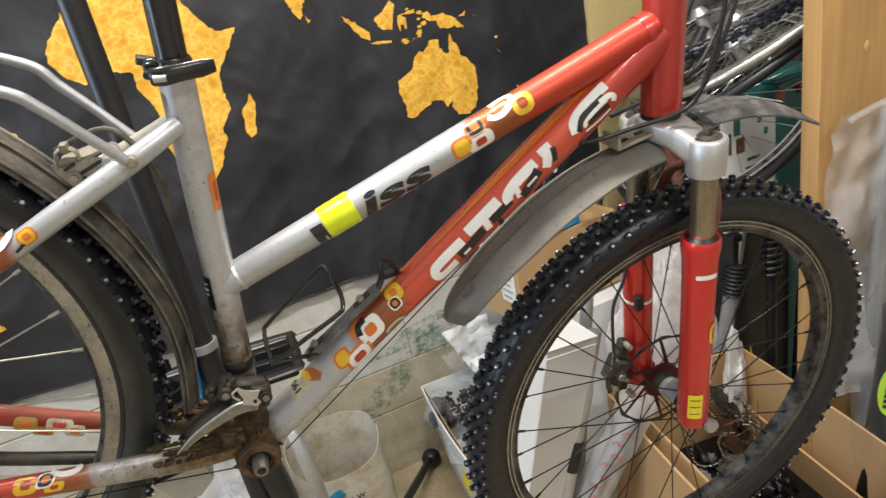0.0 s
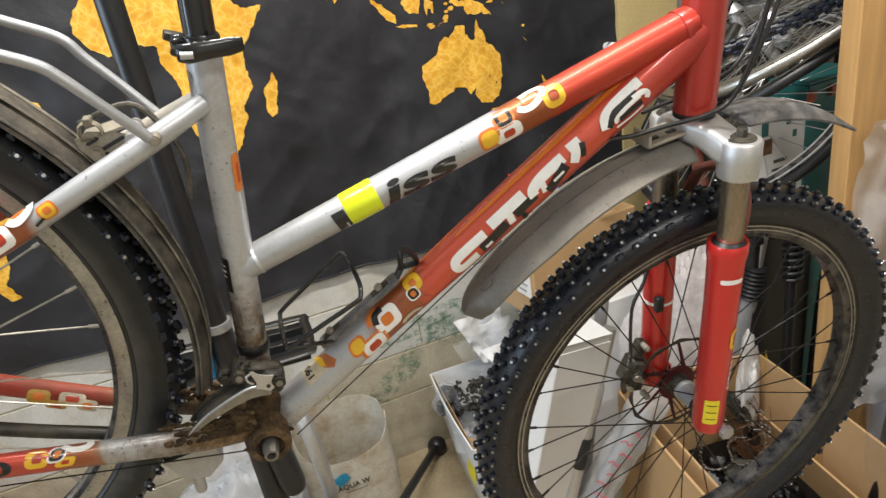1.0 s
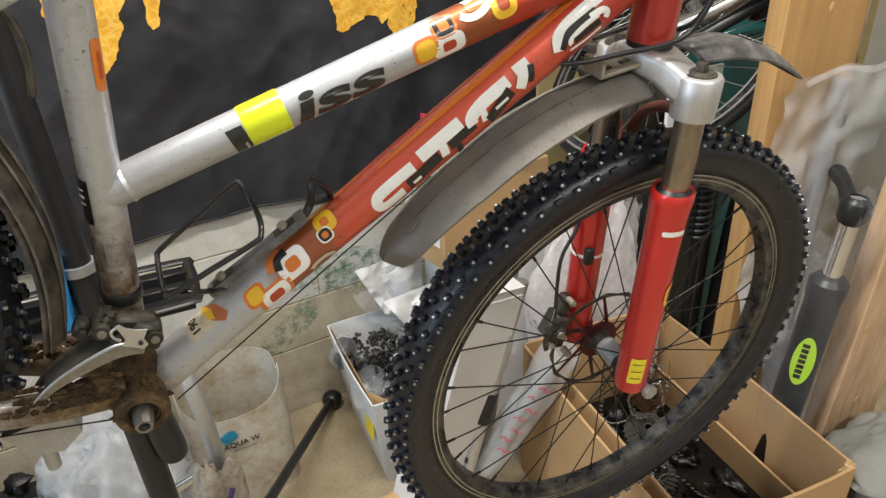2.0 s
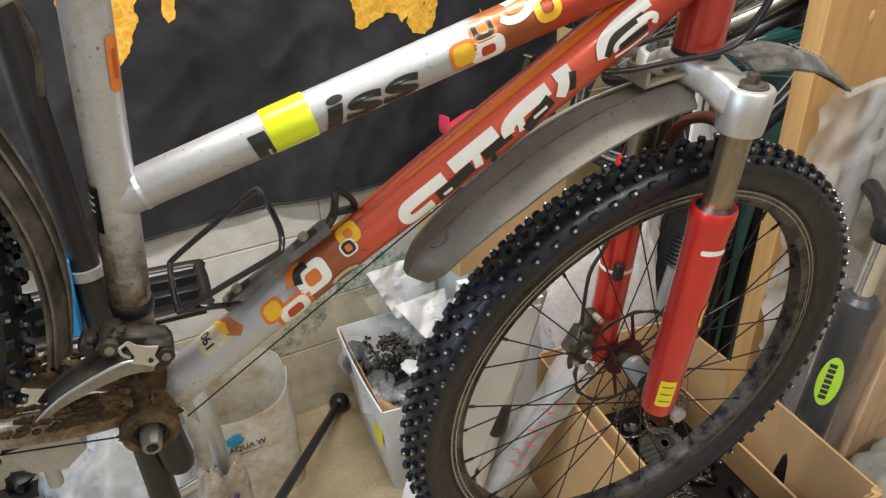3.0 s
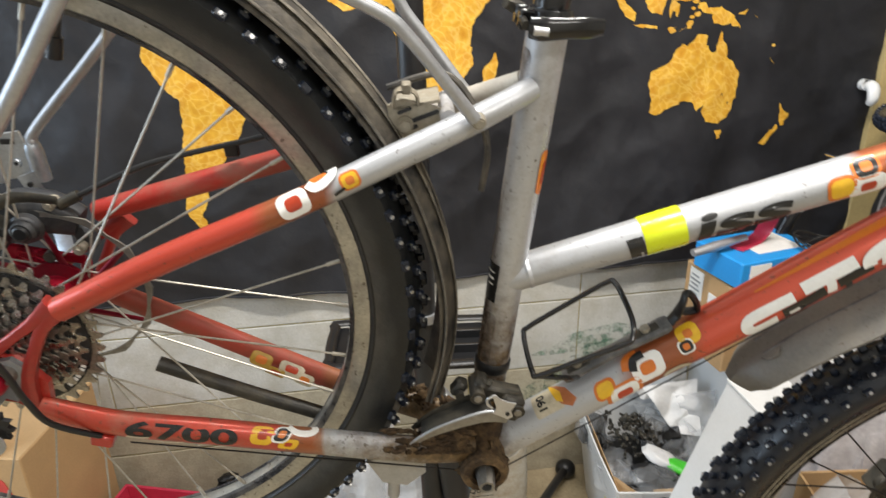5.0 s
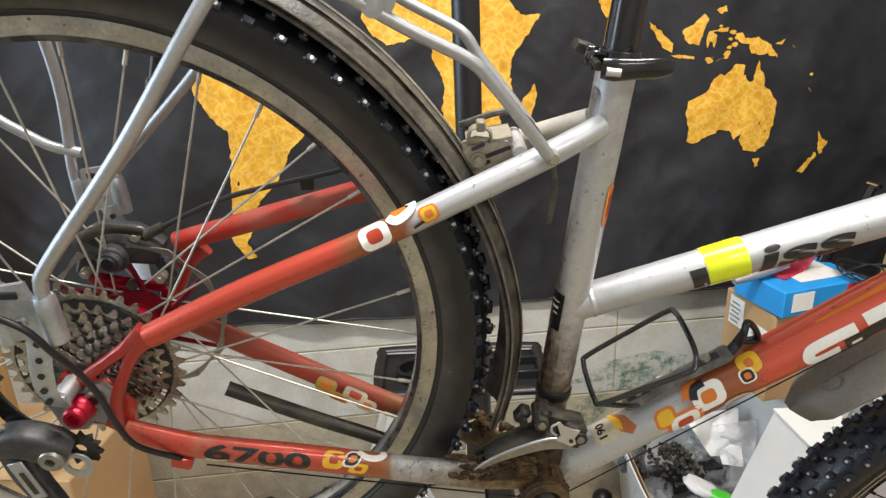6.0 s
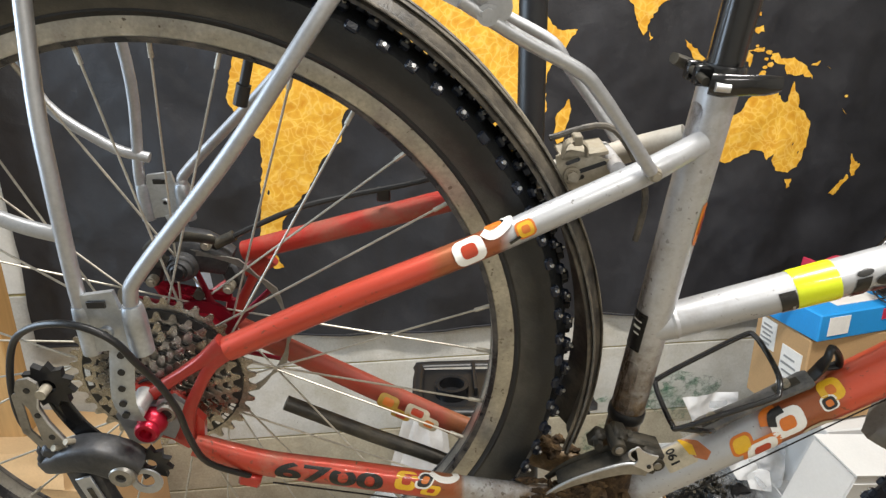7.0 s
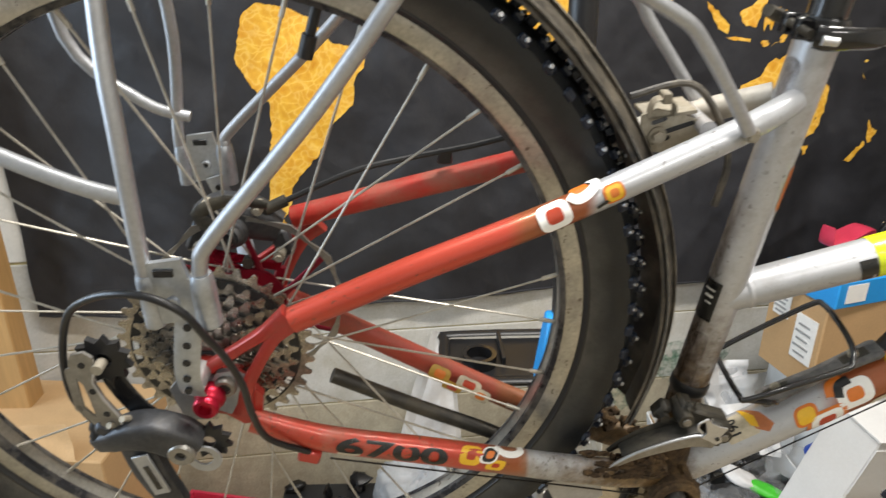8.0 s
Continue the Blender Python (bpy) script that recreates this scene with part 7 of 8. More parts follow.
# tool tray: rim, floor, dividers and a tool ring
tray = part("tool_tray", Geo().box(in_stand(-0.030, 1.165, 0.944), (0.262, 0.136, 0.005)), "black", stand, "black plastic tool tray")
rim = [in_stand(x, y, 0.954) for x, y in ((-0.160, 1.125), (-0.160, 1.215), (-0.142, 1.236), (0.085, 1.236), (0.103, 1.215), (0.103, 1.120), (0.085, 1.098), (-0.142, 1.098))]
part("tray_rim", Geo().sweep(rim, [(0.009, 0.004)] * 8, 10, smooth=3, closed=True, ref=(0, 0, 1)), "black", tray)
for cx, cy, sx, sy in ((0.010, 1.167, 0.006, 0.130), (0.056, 1.185, 0.086, 0.006), (0.056, 1.140, 0.086, 0.006), (-0.070, 1.190, 0.006, 0.085)):
    part("tray_wall", Geo().box(in_stand(cx, cy, 0.953), (sx, sy, 0.016)), "black", tray)
part("tool_ring", Geo().lathe(in_stand(-0.108, 1.155, 0.945), [(0.020, 0.0), (0.027, 0.0), (0.027, 0.020), (0.020, 0.020)], 26, "Z", closed=True), "black_gloss", tray)
part("tray_collar", Geo().cyl(in_stand(-0.011, 1.008, 0.935), in_stand(-0.012, 1.009, 0.965), 0.025, 20).box(in_stand(-0.018, 1.055, 0.946), (0.045, 0.09, 0.012)), "black", tray)

# ---- white carton bin with bagged parts ----
binbox = open_box("parts_carton", 0.420, 0.700, 1.388, 1.765, 0.302, "white_card", "white carton full of bagged bicycle parts", 0.004, 0.045)
part("lining", Geo().box((-0.1365, 0.0, 0.286), (0.002, 0.36, 0.03)), "card", binbox, "torn brown inner ply", smooth=0)
part("torn_ply", sheet(Geo(), [(-0.139, -0.150, 0.285), (-0.110, -0.190, 0.280), (-0.100, -0.194, 0.305), (-0.142, -0.140, 0.308)], 3, 0.012, 8), "card", binbox, "torn brown corner ply", smooth=60)
part("torn_ply", sheet(Geo(), [(-0.06, -0.191, 0.292), (0.05, -0.191, 0.296), (0.05, -0.186, 0.312), (-0.06, -0.187, 0.306)], 6, 0.008, 8), "card_edge", binbox, "torn brown rim ply", smooth=60)
part("print_band", Geo().box((-0.1345, -0.12, 0.20), (0.0012, 0.06, 0.09), Euler((0, 0.11, 0)).to_matrix()), "yellow_label", binbox, "faded yellow print", smooth=0)
part("fill", Geo().box((0, 0, 0.10), (0.20, 0.29, 0.19)), "oily", binbox, "dark heap of parts", smooth=0)
for i, (x, y, z, sx, sy, sz, mt) in enumerate(((0.445, 1.65, 0.37, 0.045, 0.06, 0.05, "film"), (0.46, 1.50, 0.345, 0.055, 0.06, 0.045, "film"), (0.53, 1.43, 0.37, 0.08, 0.07, 0.05, "film"), (0.60, 1.58, 0.38, 0.07, 0.09, 0.05, "film"), (0.48, 1.445, 0.355, 0.05, 0.05, 0.035, "film"), (0.63, 1.455, 0.37, 0.06, 0.06, 0.05, "film"))):
    b = thing("plastic_bag", (x, y, z - sz), "crumpled clear bag of small parts in the carton", "bag", "bags in the carton")
    part("bag_film", crumple(Geo(), (0, 0, sz), (sx, sy, sz), i + 1, 34, 0.5), mt, b, smooth=70)
    part("bagged_part", Geo().blob((0, 0, sz), (sx * 0.78, sy * 0.74, sz * 0.78), i, 11, 0.9), "dull_alloy" if i % 3 == 1 else "oily", b, smooth=0)
g = Geo()
for i in range(150):
    p = Vector((random.gauss(0, 0.035), random.gauss(0, 0.040), 0))
    p.z = 0.045 - p.length * 0.5 + random.uniform(-0.008, 0.012)
    g.box(p, (0.012, 0.006, 0.008), Euler((random.uniform(0, 3), random.uniform(0, 3), random.uniform(0, 3))).to_matrix(), 0.25)
ch = thing("chain_heap", (0.512, 1.575, 0.405), "dark oily heap of old chain on the bags", "chain")
part("chain_mass", g, "grimy", ch, smooth=0)["kind"] = "stuff"
for i, (x, y, z) in enumerate(((0.600, 1.685, 0.40), (0.640, 1.60, 0.385))):
    b = thing("white_bag", (x - 0.02, y, z + 0.05), "crumpled thin white carrier bag on the parts carton", "bag")
    for k, (x0, x1, x2, x3, y0, y1, h, mt) in enumerate(((-0.02, 0.05, 0.06, -0.08, -0.02, 0.02, 0.15, "white_bag"), (0.02, 0.07, 0.10, 0.00, -0.05, -0.01, 0.13, "thin_bag"), (-0.07, 0.01, -0.01, -0.10, -0.04, 0.00, 0.09, "film"), (0.00, 0.05, 0.05, 0.00, -0.06, -0.04, 0.07, "white_bag"), (-0.03, 0.08, 0.06, -0.05, 0.02, 0.05, 0.12, "thin_bag"))):
        h *= 1.0 if i == 0 else 0.7
        part("bag_film", sheet(Geo(), [(x0, y0, 0.0), (x1, y0 - 0.01, 0.0), (x2, y1, h), (x3, y1 + 0.01, h - 0.02)], 4 + k + 7 * i, 0.030, 30), mt, b, smooth=80)
bt = thing("spray_bottle", (0.640, 1.50, 0.42), "clear bottle with a dark blue cap among the bags", "bottle", tilt=30, roll=20)
part("bottle_body", Geo().lathe((0, 0, 0), [(0.0, 0.0), (0.030, 0.0), (0.033, 0.01), (0.033, 0.08), (0.018, 0.11), (0.014, 0.12)], 22, "Z"), "film", bt)
part("cap", Geo().lathe((0, 0, 0), [(0.0, 0.150), (0.018, 0.150), (0.021, 0.146), (0.021, 0.118), (0.0, 0.118)], 22, "Z"), "blue_cap", bt, "dark blue cap")
gp = thing("green_packet", (0.585, 1.44, 0.405), "bright green and white packet on the bags", "packet", turn=-35, roll=12)
part("packet", crumple(Geo(), (0, 0, 0.012), (0.062, 0.022, 0.012), 3, 20, 0.2), "green", gp, smooth=70)
part("white_end", crumple(Geo(), (-0.055, 0, 0.012), (0.045, 0.026, 0.013), 5, 20, 0.2), "white_bag", gp, smooth=70)

# ---- cut-open water jug ----
jug = thing("water_jug", (0.122, 1.62, FLOOR), "stained white plastic jug with its front cut open", "jug", turn=4)
v, f = [], []
seg, rows = 48, 12
for lay in (0, 1):
    for i in range(rows + 1):
        for k in range(seg):
            t = 2 * math.pi * k / seg
            c, s = math.cos(t), math.sin(t)
            e = 0.55
            x, y = 0.130 * math.copysign(abs(c) ** e, c), 0.088 * math.copysign(abs(s) ** e, s)
            top = 0.272 + 0.083 * max(0, min(1, (y + 0.080) / 0.12)) + (0.040 * (abs(x) / 0.130) ** 2 if y < 0 else -0.02 * (x / 0.130) ** 2)
            z = top * i / rows
            q = 1 - 0.06 * (z / 0.4) + 0.02 * noise.noise(Vector((x * 8, y * 8, z * 8))) - 0.012 * lay
            v.append((x * q, y * q, z))
n1 = (rows + 1) * seg
for i in range(rows):
    for k in range(seg):
        l = (k + 1) % seg
        a, b, c_, d = i * seg + k, i * seg + l, (i + 1) * seg + l, (i + 1) * seg + k
        f += [(a, b, c_, d), (n1 + a, n1 + d, n1 + c_, n1 + b)]
for k in range(seg):
    l = (k + 1) % seg
    f.append((rows * seg + k, rows * seg + l, n1 + rows * seg + l, n1 + rows * seg + k))
part("shell", Geo().add(v, f), "jug", jug)
part("base", Geo().box((0, 0, 0.004), (0.20, 0.145, 0.006)), "jug", jug)


def flat_text(name, text, size, mat, parent, m, label, shear=0.0):
    cu = bpy.data.curves.new(name, "FONT")
    cu.body, cu.size, cu.shear, cu.extrude = text, size, shear, 0.0003
    cu.align_x = cu.align_y = "CENTER"
    cu.offset = size * 0.015
    tmp = bpy.data.objects.new("letters_source", cu)
    me = bpy.data.meshes.new_from_object(tmp)
    bpy.data.objects.remove(tmp)
    bpy.data.curves.remove(cu)
    me.materials.clear()
    me.materials.append(M[mat])
    ob = new(name, me)
    ob.parent = parent
    ob.matrix_local = m
    ob["label"] = label
    return ob


flat_text("jug_lettering", "AQUA W", 0.021, "black_ink", jug, pose(-0.006, -0.0895, 0.198, 90, 0, 0), "small black lettering")
part("jug_print", Geo().blob((-0.034, -0.0880, 0.224), (0.022, 0.0012, 0.013), 4, 14, 0.9), "blue_print", jug, "faded blue print")
part("print_rule", Geo().box((0.0, -0.0897, 0.180), (0.055, 0.0008, 0.0016)), "black_ink", jug)

# ---- bags and tubes on the floor under the bottom bracket ----
b = thing("white_bag", (-0.15, 1.56, FLOOR), "crumpled white plastic bag lying on the floor", "bag")
part("bag_film", crumple(Geo(), (0, 0, 0.15), (0.16, 0.14, 0.17), 21, 44, 0.42, 0.002), "thin_bag", b, smooth=70)
part("bag_neck", sheet(Geo(), [(-0.05, -0.10, 0.20), (0.12, -0.12, 0.18), (0.10, -0.02, 0.36), (0.0, 0.0, 0.34)], 19, 0.04, 22), "thin_bag", b, "bunched bag neck", smooth=70)
b = thing("clear_bag", (-0.33, 1.50, FLOOR), "clear bubble-wrap bag lying on the floor", "bag")
part("bag_film", crumple(Geo(), (0, 0, 0.10), (0.13, 0.10, 0.11), 24, 36, 0.5, 0.002), "milky", b, smooth=70)
b = thing("white_bag", (-0.20, 1.70, FLOOR), "tall thin white bag standing against the wall", "bag")
part("bag_film", sheet(Geo(), [(-0.14, 0, 0.0), (0.13, 0.0, 0.0), (0.075, 0.02, 0.59), (0.03, 0.02, 0.59)], 8, 0.03, 22), "milky", b, smooth=70)
part("bag_film", sheet(Geo(), [(-0.12, -0.05, 0.0), (0.11, -0.05, 0.0), (0.07, 0.01, 0.56), (0.04, 0.01, 0.56)], 3, 0.035, 22), "milky", b, smooth=70)
tb = thing("bent_tube", (0.058, 1.42, FLOOR), "bent bare aluminium tube leaning beside the jug", "tube")
part("tube_body", Geo().sweep([(-0.01, 0.06, 0.0), (0.002, 0.01, 0.20), (0.004, 0.0, 0.32), (-0.004, -0.01, 0.45), (-0.02, 0.02, 0.53), (-0.06, 0.08, 0.55)], 0.017, 20, smooth=6), "alloy", tb)
tb = thing("terry_rag", (0.045, 1.375, FLOOR), "tan terry rag with a purple edge bunched beside the jug", "rag")
part("rag_body", crumple(Geo(), (0, 0, 0.14), (0.050, 0.040, 0.15), 27, 30, 0.6, 0.002), "terry", tb, smooth=70)
part("purple_edge", Geo().sweep([(-0.020, -0.030, 0.225), (0.0, -0.040, 0.235), (0.022, -0.036, 0.226), (0.034, -0.024, 0.240)], [(0.006, 0.003)] * 4, 10, smooth=4), "purple", tb, "purple woven edge")
tb = thing("chrome_tube", (-0.11, 1.40, 0.30), "chromed steel tube lying over the bag", "tube")
part("tube_body", Geo().sweep([(-0.16, 0.0, -0.04), (0.16, -0.01, 0.085)], 0.0125, 20), "chrome", tb)

# ---- tall white carton, tubes and packs behind the front wheel ----
wc = thing("tall_carton", (0.455, 1.26, FLOOR), "tall plain white carton leaning on the parts", "box")
lean = Matrix.Translation((0, 0, 0)) @ Euler((radians(8), radians(11), radians(14))).to_matrix().to_4x4()
cart = part("carton_body", Geo().box((0.01, 0, 0.355), (0.135, 0.10, 0.70), bevel=0.03), "white_card", wc, smooth=0)
cart.matrix_local = lean
fl = part("top_flap", Geo().box((0.01, 0, 0.7065), (0.139, 0.102, 0.003), bevel=0.03), "white_card", wc, smooth=0)
fl.matrix_local = lean
fl2 = part("flap_seam", Geo().box((0.01, -0.0515, 0.640), (0.137, 0.002, 0.10), bevel=0.03), "white_card", wc, smooth=0)
fl2.matrix_local = lean


def leaning(name, a, b, label, category):
    """A thing whose axis z runs from a to b; returns it and its length."""
    a, b = Vector(a), Vector(b)
    ob = new(name)
    ob.matrix_world = Matrix.Translation(a) @ (b - a).to_track_quat("Z", "Y").to_matrix().to_4x4()
    return tagged(ob, label, category), (b - a).length


t, L = leaning("seat_post", (0.505, 1.19, FLOOR), (0.712, 1.205, 0.755), "silver seat post leaning on the carton", "seat post")
part("tube_body", Geo().lathe((0, 0, 0), [(0.0, 0.0), (0.0135, 0.0), (0.0135, L * 0.55), (0.0145, L * 0.555), (0.0145, L * 0.70), (0.0175, L * 0.71), (0.0175, L * 0.80), (0.014, L * 0.81), (0.014, L), (0.0, L)], 22, "Z"), "alloy", t)
part("dark_grip", Geo().lathe((0, 0, 0), [(0.015, L * 0.50), (0.0175, L * 0.505), (0.0175, L * 0.61), (0.015, L * 0.615)], 22, "Z"), "black", t)
for i in range(6):
    part("letter_bar", Geo().box((0.0, 0.0142, L * (0.18 + 0.035 * i)), (0.010, 0.0008, 0.014)), "black_ink", t)
t, L = leaning("seat_post", (0.60, 1.24, FLOOR), (0.735, 1.27, 0.80), "bare alloy seat post leaning on the carton", "seat post")
part("tube_body", Geo().lathe((0, 0, 0), [(0.0, 0.0), (0.0145, 0.0), (0.0145, L), (0.011, L), (0.011, L - 0.03)], 22, "Z"), "dull_alloy", t)
t, L = leaning("wrapped_pack", (0.540, 1.255, FLOOR), (0.779, 1.140, 0.607), "bubble-wrapped tube with red pen marks", "packet")
part("wrap", wrinkled_sleeve(L, 0.040, 31), "thin_bag", t, smooth=80)

part("wrapped_tube", Geo().cyl((0, 0, 0.02), (0, 0, L - 0.06), 0.019, 16), "dull_alloy", t)
v = t.matrix_world.to_3x3().inverted() @ Vector((-0.42, -0.80, 0.42))
turn = Matrix.Rotation(math.atan2(v.x, -v.y), 4, "Z")
for i in range(7):
    mk = part("pen_mark", Geo().sweep([(-0.012, -0.0405, 0), (-0.004, -0.0425, 0.010), (0.006, -0.0420, 0.002), (0.012, -0.0405, 0.011)], [(0.0014, 0.0005)] * 4, 6, smooth=3), "pink", t, "red pen mark")
    mk.matrix_local = turn @ Matrix.Translation((0.005 * (-1) ** i, 0, L * (0.50 + 0.055 * i)))

# ---- open brown carton under the front wheel ----
cb = open_box("open_carton", 0.766, 1.139, 0.725, 1.300, 0.400, "card", "open brown carton of oily black parts", 0.006, turn=-4)
part("inner_flap", Geo().box((0.168, -0.02, 0.200), (0.006, 0.50, 0.13), Euler((0, -0.12, 0)).to_matrix()), "card", cb, smooth=0)
part("inner_flap", Geo().box((-0.164, -0.04, 0.335), (0.006, 0.48, 0.12), Euler((0, 0.14, 0)).to_matrix()), "card", cb, smooth=0)
for i in range(9):
    part("torn_corner", Geo().blob((0.180 - 0.004 * (i % 3), -0.284 + 0.002 * i, 0.396 - 0.013 * i), (0.008, 0.007, 0.011), 5 + i, 10, 1.0), "card_edge", cb, "torn frayed corner", smooth=0)
part("black_fill", Geo().box((0, 0, 0.09), (0.352, 0.55, 0.16)), "oily", cb, smooth=0)
for i in range(34):
    q = thing("oily_part", (0.95 + random.uniform(-0.14, 0.14), 1.01 + random.uniform(-0.24, 0.24), FLOOR + 0.17), "oily black bicycle part in the carton", "part", "parts in the carton", turn=random.uniform(0, 360), tilt=random.uniform(-25, 25))
    part("lump", Geo().blob((0, 0, 0.01), (random.uniform(0.02, 0.05), random.uniform(0.015, 0.03), random.uniform(0.012, 0.03)), i, 14, 0.7), "oily", q, smooth=70)
M["rusty"] = material("rusty_oiled_steel", (0.16, 0.085, 0.045), 0.4, 0.7, 0.5, 60, 300, 0.3, dirt=0.5, dirt_colour=(0.03, 0.022, 0.018), dirt_scale=50)


def loose_cassette(place, turn, tilt, n, mt):
    c = thing("loose_cassette", place, "worn oily sprocket cluster lying in the carton", "sprockets", "sprockets in the carton", turn=turn, tilt=tilt)
    for k in range(n):
        part("sprocket", toothed((0, 0, 0), 0.052 - 0.0045 * k, 26 - 2 * k, -0.004 * k - 0.0015, -0.004 * k), mt, c)
    part("carrier", Geo().lathe((0, 0, 0), [(0.012, 0.002), (0.024, 0.002), (0.024, -0.004 * n), (0.012, -0.004 * n)], 18, closed=True), "oily", c)
    return c


for x, y, z, tu, ti, n, mt in ((1.035, 1.17, 0.36, 30, -50, 6, "rusty"), (0.99, 1.10, 0.315, -20, -65, 7, "grimy"), (1.06, 1.235, 0.40, 60, -40, 4, "grimy"), (0.93, 1.00, 0.30, 10, -72, 6, "grimy"), (0.99, 0.90, 0.295, 80, -70, 5, "oily"), (0.88, 1.14, 0.30, -40, -60, 5, "oily")):
    loose_cassette((x, y, z), tu, ti, n, mt)
for i, (x, y, z, R) in enumerate(((1.02, 1.14, 0.375, 0.055), (0.98, 1.20, 0.345, 0.070), (1.07, 1.20, 0.405, 0.040), (0.92, 0.88, 0.315, 0.075))):
    c = thing("loose_chain", (x, y, z), "loop of old chain on the parts in the carton", "chain", "chains in the carton", turn=40 * i, tilt=20 - 14 * i)
    g = Geo()
    for k in range(int(2 * math.pi * R / 0.0085)):
        a = k * 0.0085 / R
        r = R * (1 + 0.22 * math.sin(2 * a + i) + 0.10 * math.sin(5 * a))
        g.box((r * math.cos(a), r * 0.7 * math.sin(a), 0.012 * math.sin(3 * a + i)), (0.0050 if k % 2 else 0.0030, 0.0085, 0.0075), Euler((0, 0, a)).to_matrix(), 0.25)
    part("link_run", g, "steel" if i != 3 else "grimy", c, smooth=0)["kind"] = "stuff"
for i in range(7):
    c = thing("cable_offcut", (1.03 + 0.012 * (i % 3), 1.16 + 0.014 * i, 0.35), "springy offcut of thin steel cable in the carton", "cable", "cable offcuts", turn=50 * i)
    part("wire", Geo().sweep([(0.07 * math.cos(k * 0.5 + i) * (1 - 0.03 * k), 0.05 * math.sin(k * 0.5 + i), 0.012 * k * (1 if i % 2 else 0.7)) for k in range(9)], 0.0010, 6, smooth=4), "rusty" if i % 3 else "steel", c)
wh = thing("white_packet", (1.118, 1.262, FLOOR + 0.17), "white crumpled packet with a yellow patch standing in the carton", "packet", turn=35)
part("packet_body", crumple(Geo(), (0, 0, 0.145), (0.052, 0.022, 0.145), 41, 30, 0.5, 0.002), "white_bag", wh, smooth=70)
part("yellow_patch", sheet(Geo(), [(0.018, -0.026, 0.185), (0.046, -0.024, 0.185), (0.044, -0.022, 0.250), (0.026, -0.022, 0.250)], 3, 0.01, 10), "yellow_label", wh, "yellow printed patch", smooth=70)
lo = thing("flat_carton", (0.37, 1.20, FLOOR), "flattened brown carton with a blue print", "box", turn=10)
part("panel", Geo().box((0, 0, 0.065), (0.17, 0.15, 0.13), bevel=0.03), "card", lo, smooth=0)
part("blue_print", Geo().box((-0.06, -0.0755, 0.11), (0.03, 0.0012, 0.012)), "blue", lo)

bw = thing("bubble_wrap_pack", (1.035, 1.385, FLOOR), "tall pack of parts in creased bubble wrap", "pack", turn=-12)
part("wrap_film", crumple(Geo(), (0, 0, 0.365), (0.150, 0.040, 0.365), 83, 44, 0.4, 0.002), "wrap", bw, smooth=70)
part("packed_part", Geo().cyl((0.02, 0, 0.01), (-0.03, 0, 0.62), 0.018, 16), "dull_alloy", bw, "dull alloy tube in the wrap")

# ---- stacked boxes by the wall ----
st = thing("storage_carton", (0.885, 1.62, FLOOR), "white carton standing on the floor by the wall", "box", turn=5)
part("carton_body", Geo().box((0, 0, 0.27), (0.33, 0.26, 0.54), bevel=0.03), "white_card", st, smooth=0)
part("carton_flap", Geo().box((0, 0, 0.5415), (0.34, 0.13, 0.003), bevel=0.03), "white_card", st, smooth=0)
br = thing("brown_box", (0.812, 1.605, FLOOR + 0.545), "brown carton with white paper labels", "box", turn=12)
part("carton_body", Geo().box((0, 0, 0.1065), (0.34, 0.17, 0.213), bevel=0.03), "card", br, smooth=0)
for y, z, w, h in ((0.040, 0.170, 0.050, 0.070), (-0.040, 0.115, 0.062, 0.110)):
    lb = part("paper_label", Geo().box((-0.1712, y, z), (0.0016, w, h), bevel=0.02), "white_ink", br, "white paper label", smooth=0)
    for k in range(5):
        part("print_bar", Geo().box((-0.1724, y + 0.004, z - h * 0.36 + h * 0.16 * k), (0.0006, w * (0.75 if k % 2 else 0.55), 0.005)), "dull_alloy", lb)
bl = thing("blue_box", (0.752, 1.575, FLOOR + 0.760), "bright blue flat carton with a white label", "box", turn=16)
part("carton_body", Geo().box((0, 0, 0.032), (0.22, 0.15, 0.062), bevel=0.05), "blue", bl, smooth=0)
part("paper_label", Geo().box((-0.06, -0.0762, 0.034), (0.055, 0.0014, 0.042)), "white_ink", bl, "white paper label", smooth=0)
part("red_patch", Geo().box((0.075, -0.0762, 0.045), (0.04, 0.0014, 0.025)), "pink", bl, smooth=0)
part("white_top", Geo().box((0.02, 0.0, 0.0642), (0.12, 0.09, 0.0014)), "white_ink", bl, smooth=0)
pk = thing("raspberry_strap", (0.715, 1.560, FLOOR + 0.824), "raspberry red plastic strap lying on the blue box", "strap", turn=20)
part("strap_band", Geo().sweep([(-0.06, 0, 0.10), (-0.055, 0.0, 0.06), (-0.01, 0.0, 0.072), (0.05, 0.0, 0.085), (0.07, 0.01, 0.05), (0.05, 0.02, 0.004), (-0.03, 0.0, 0.003)], [(0.003, 0.016), (0.003, 0.02), (0.003, 0.028), (0.003, 0.024), (0.003, 0.02), (0.003, 0.02), (0.003, 0.02)], 10, smooth=5), "pink", pk)
gl = thing("knife", (0.635, 1.540, FLOOR + 0.824), "grey handled tool lying across the blue box", "tool", turn=14, roll=-8)
part("handle", Geo().sweep([(-0.055, 0, 0.014), (0.0, 0, 0.014), (0.08, 0, 0.015)], [(0.008, 0.009), (0.011, 0.012), (0.007, 0.008)], 12, smooth=4), "dull_alloy", gl)
cbc = thing("cable_coil", (0.880, 1.545, FLOOR + 0.822), "coil of thin black cable on the blue box", "cable")
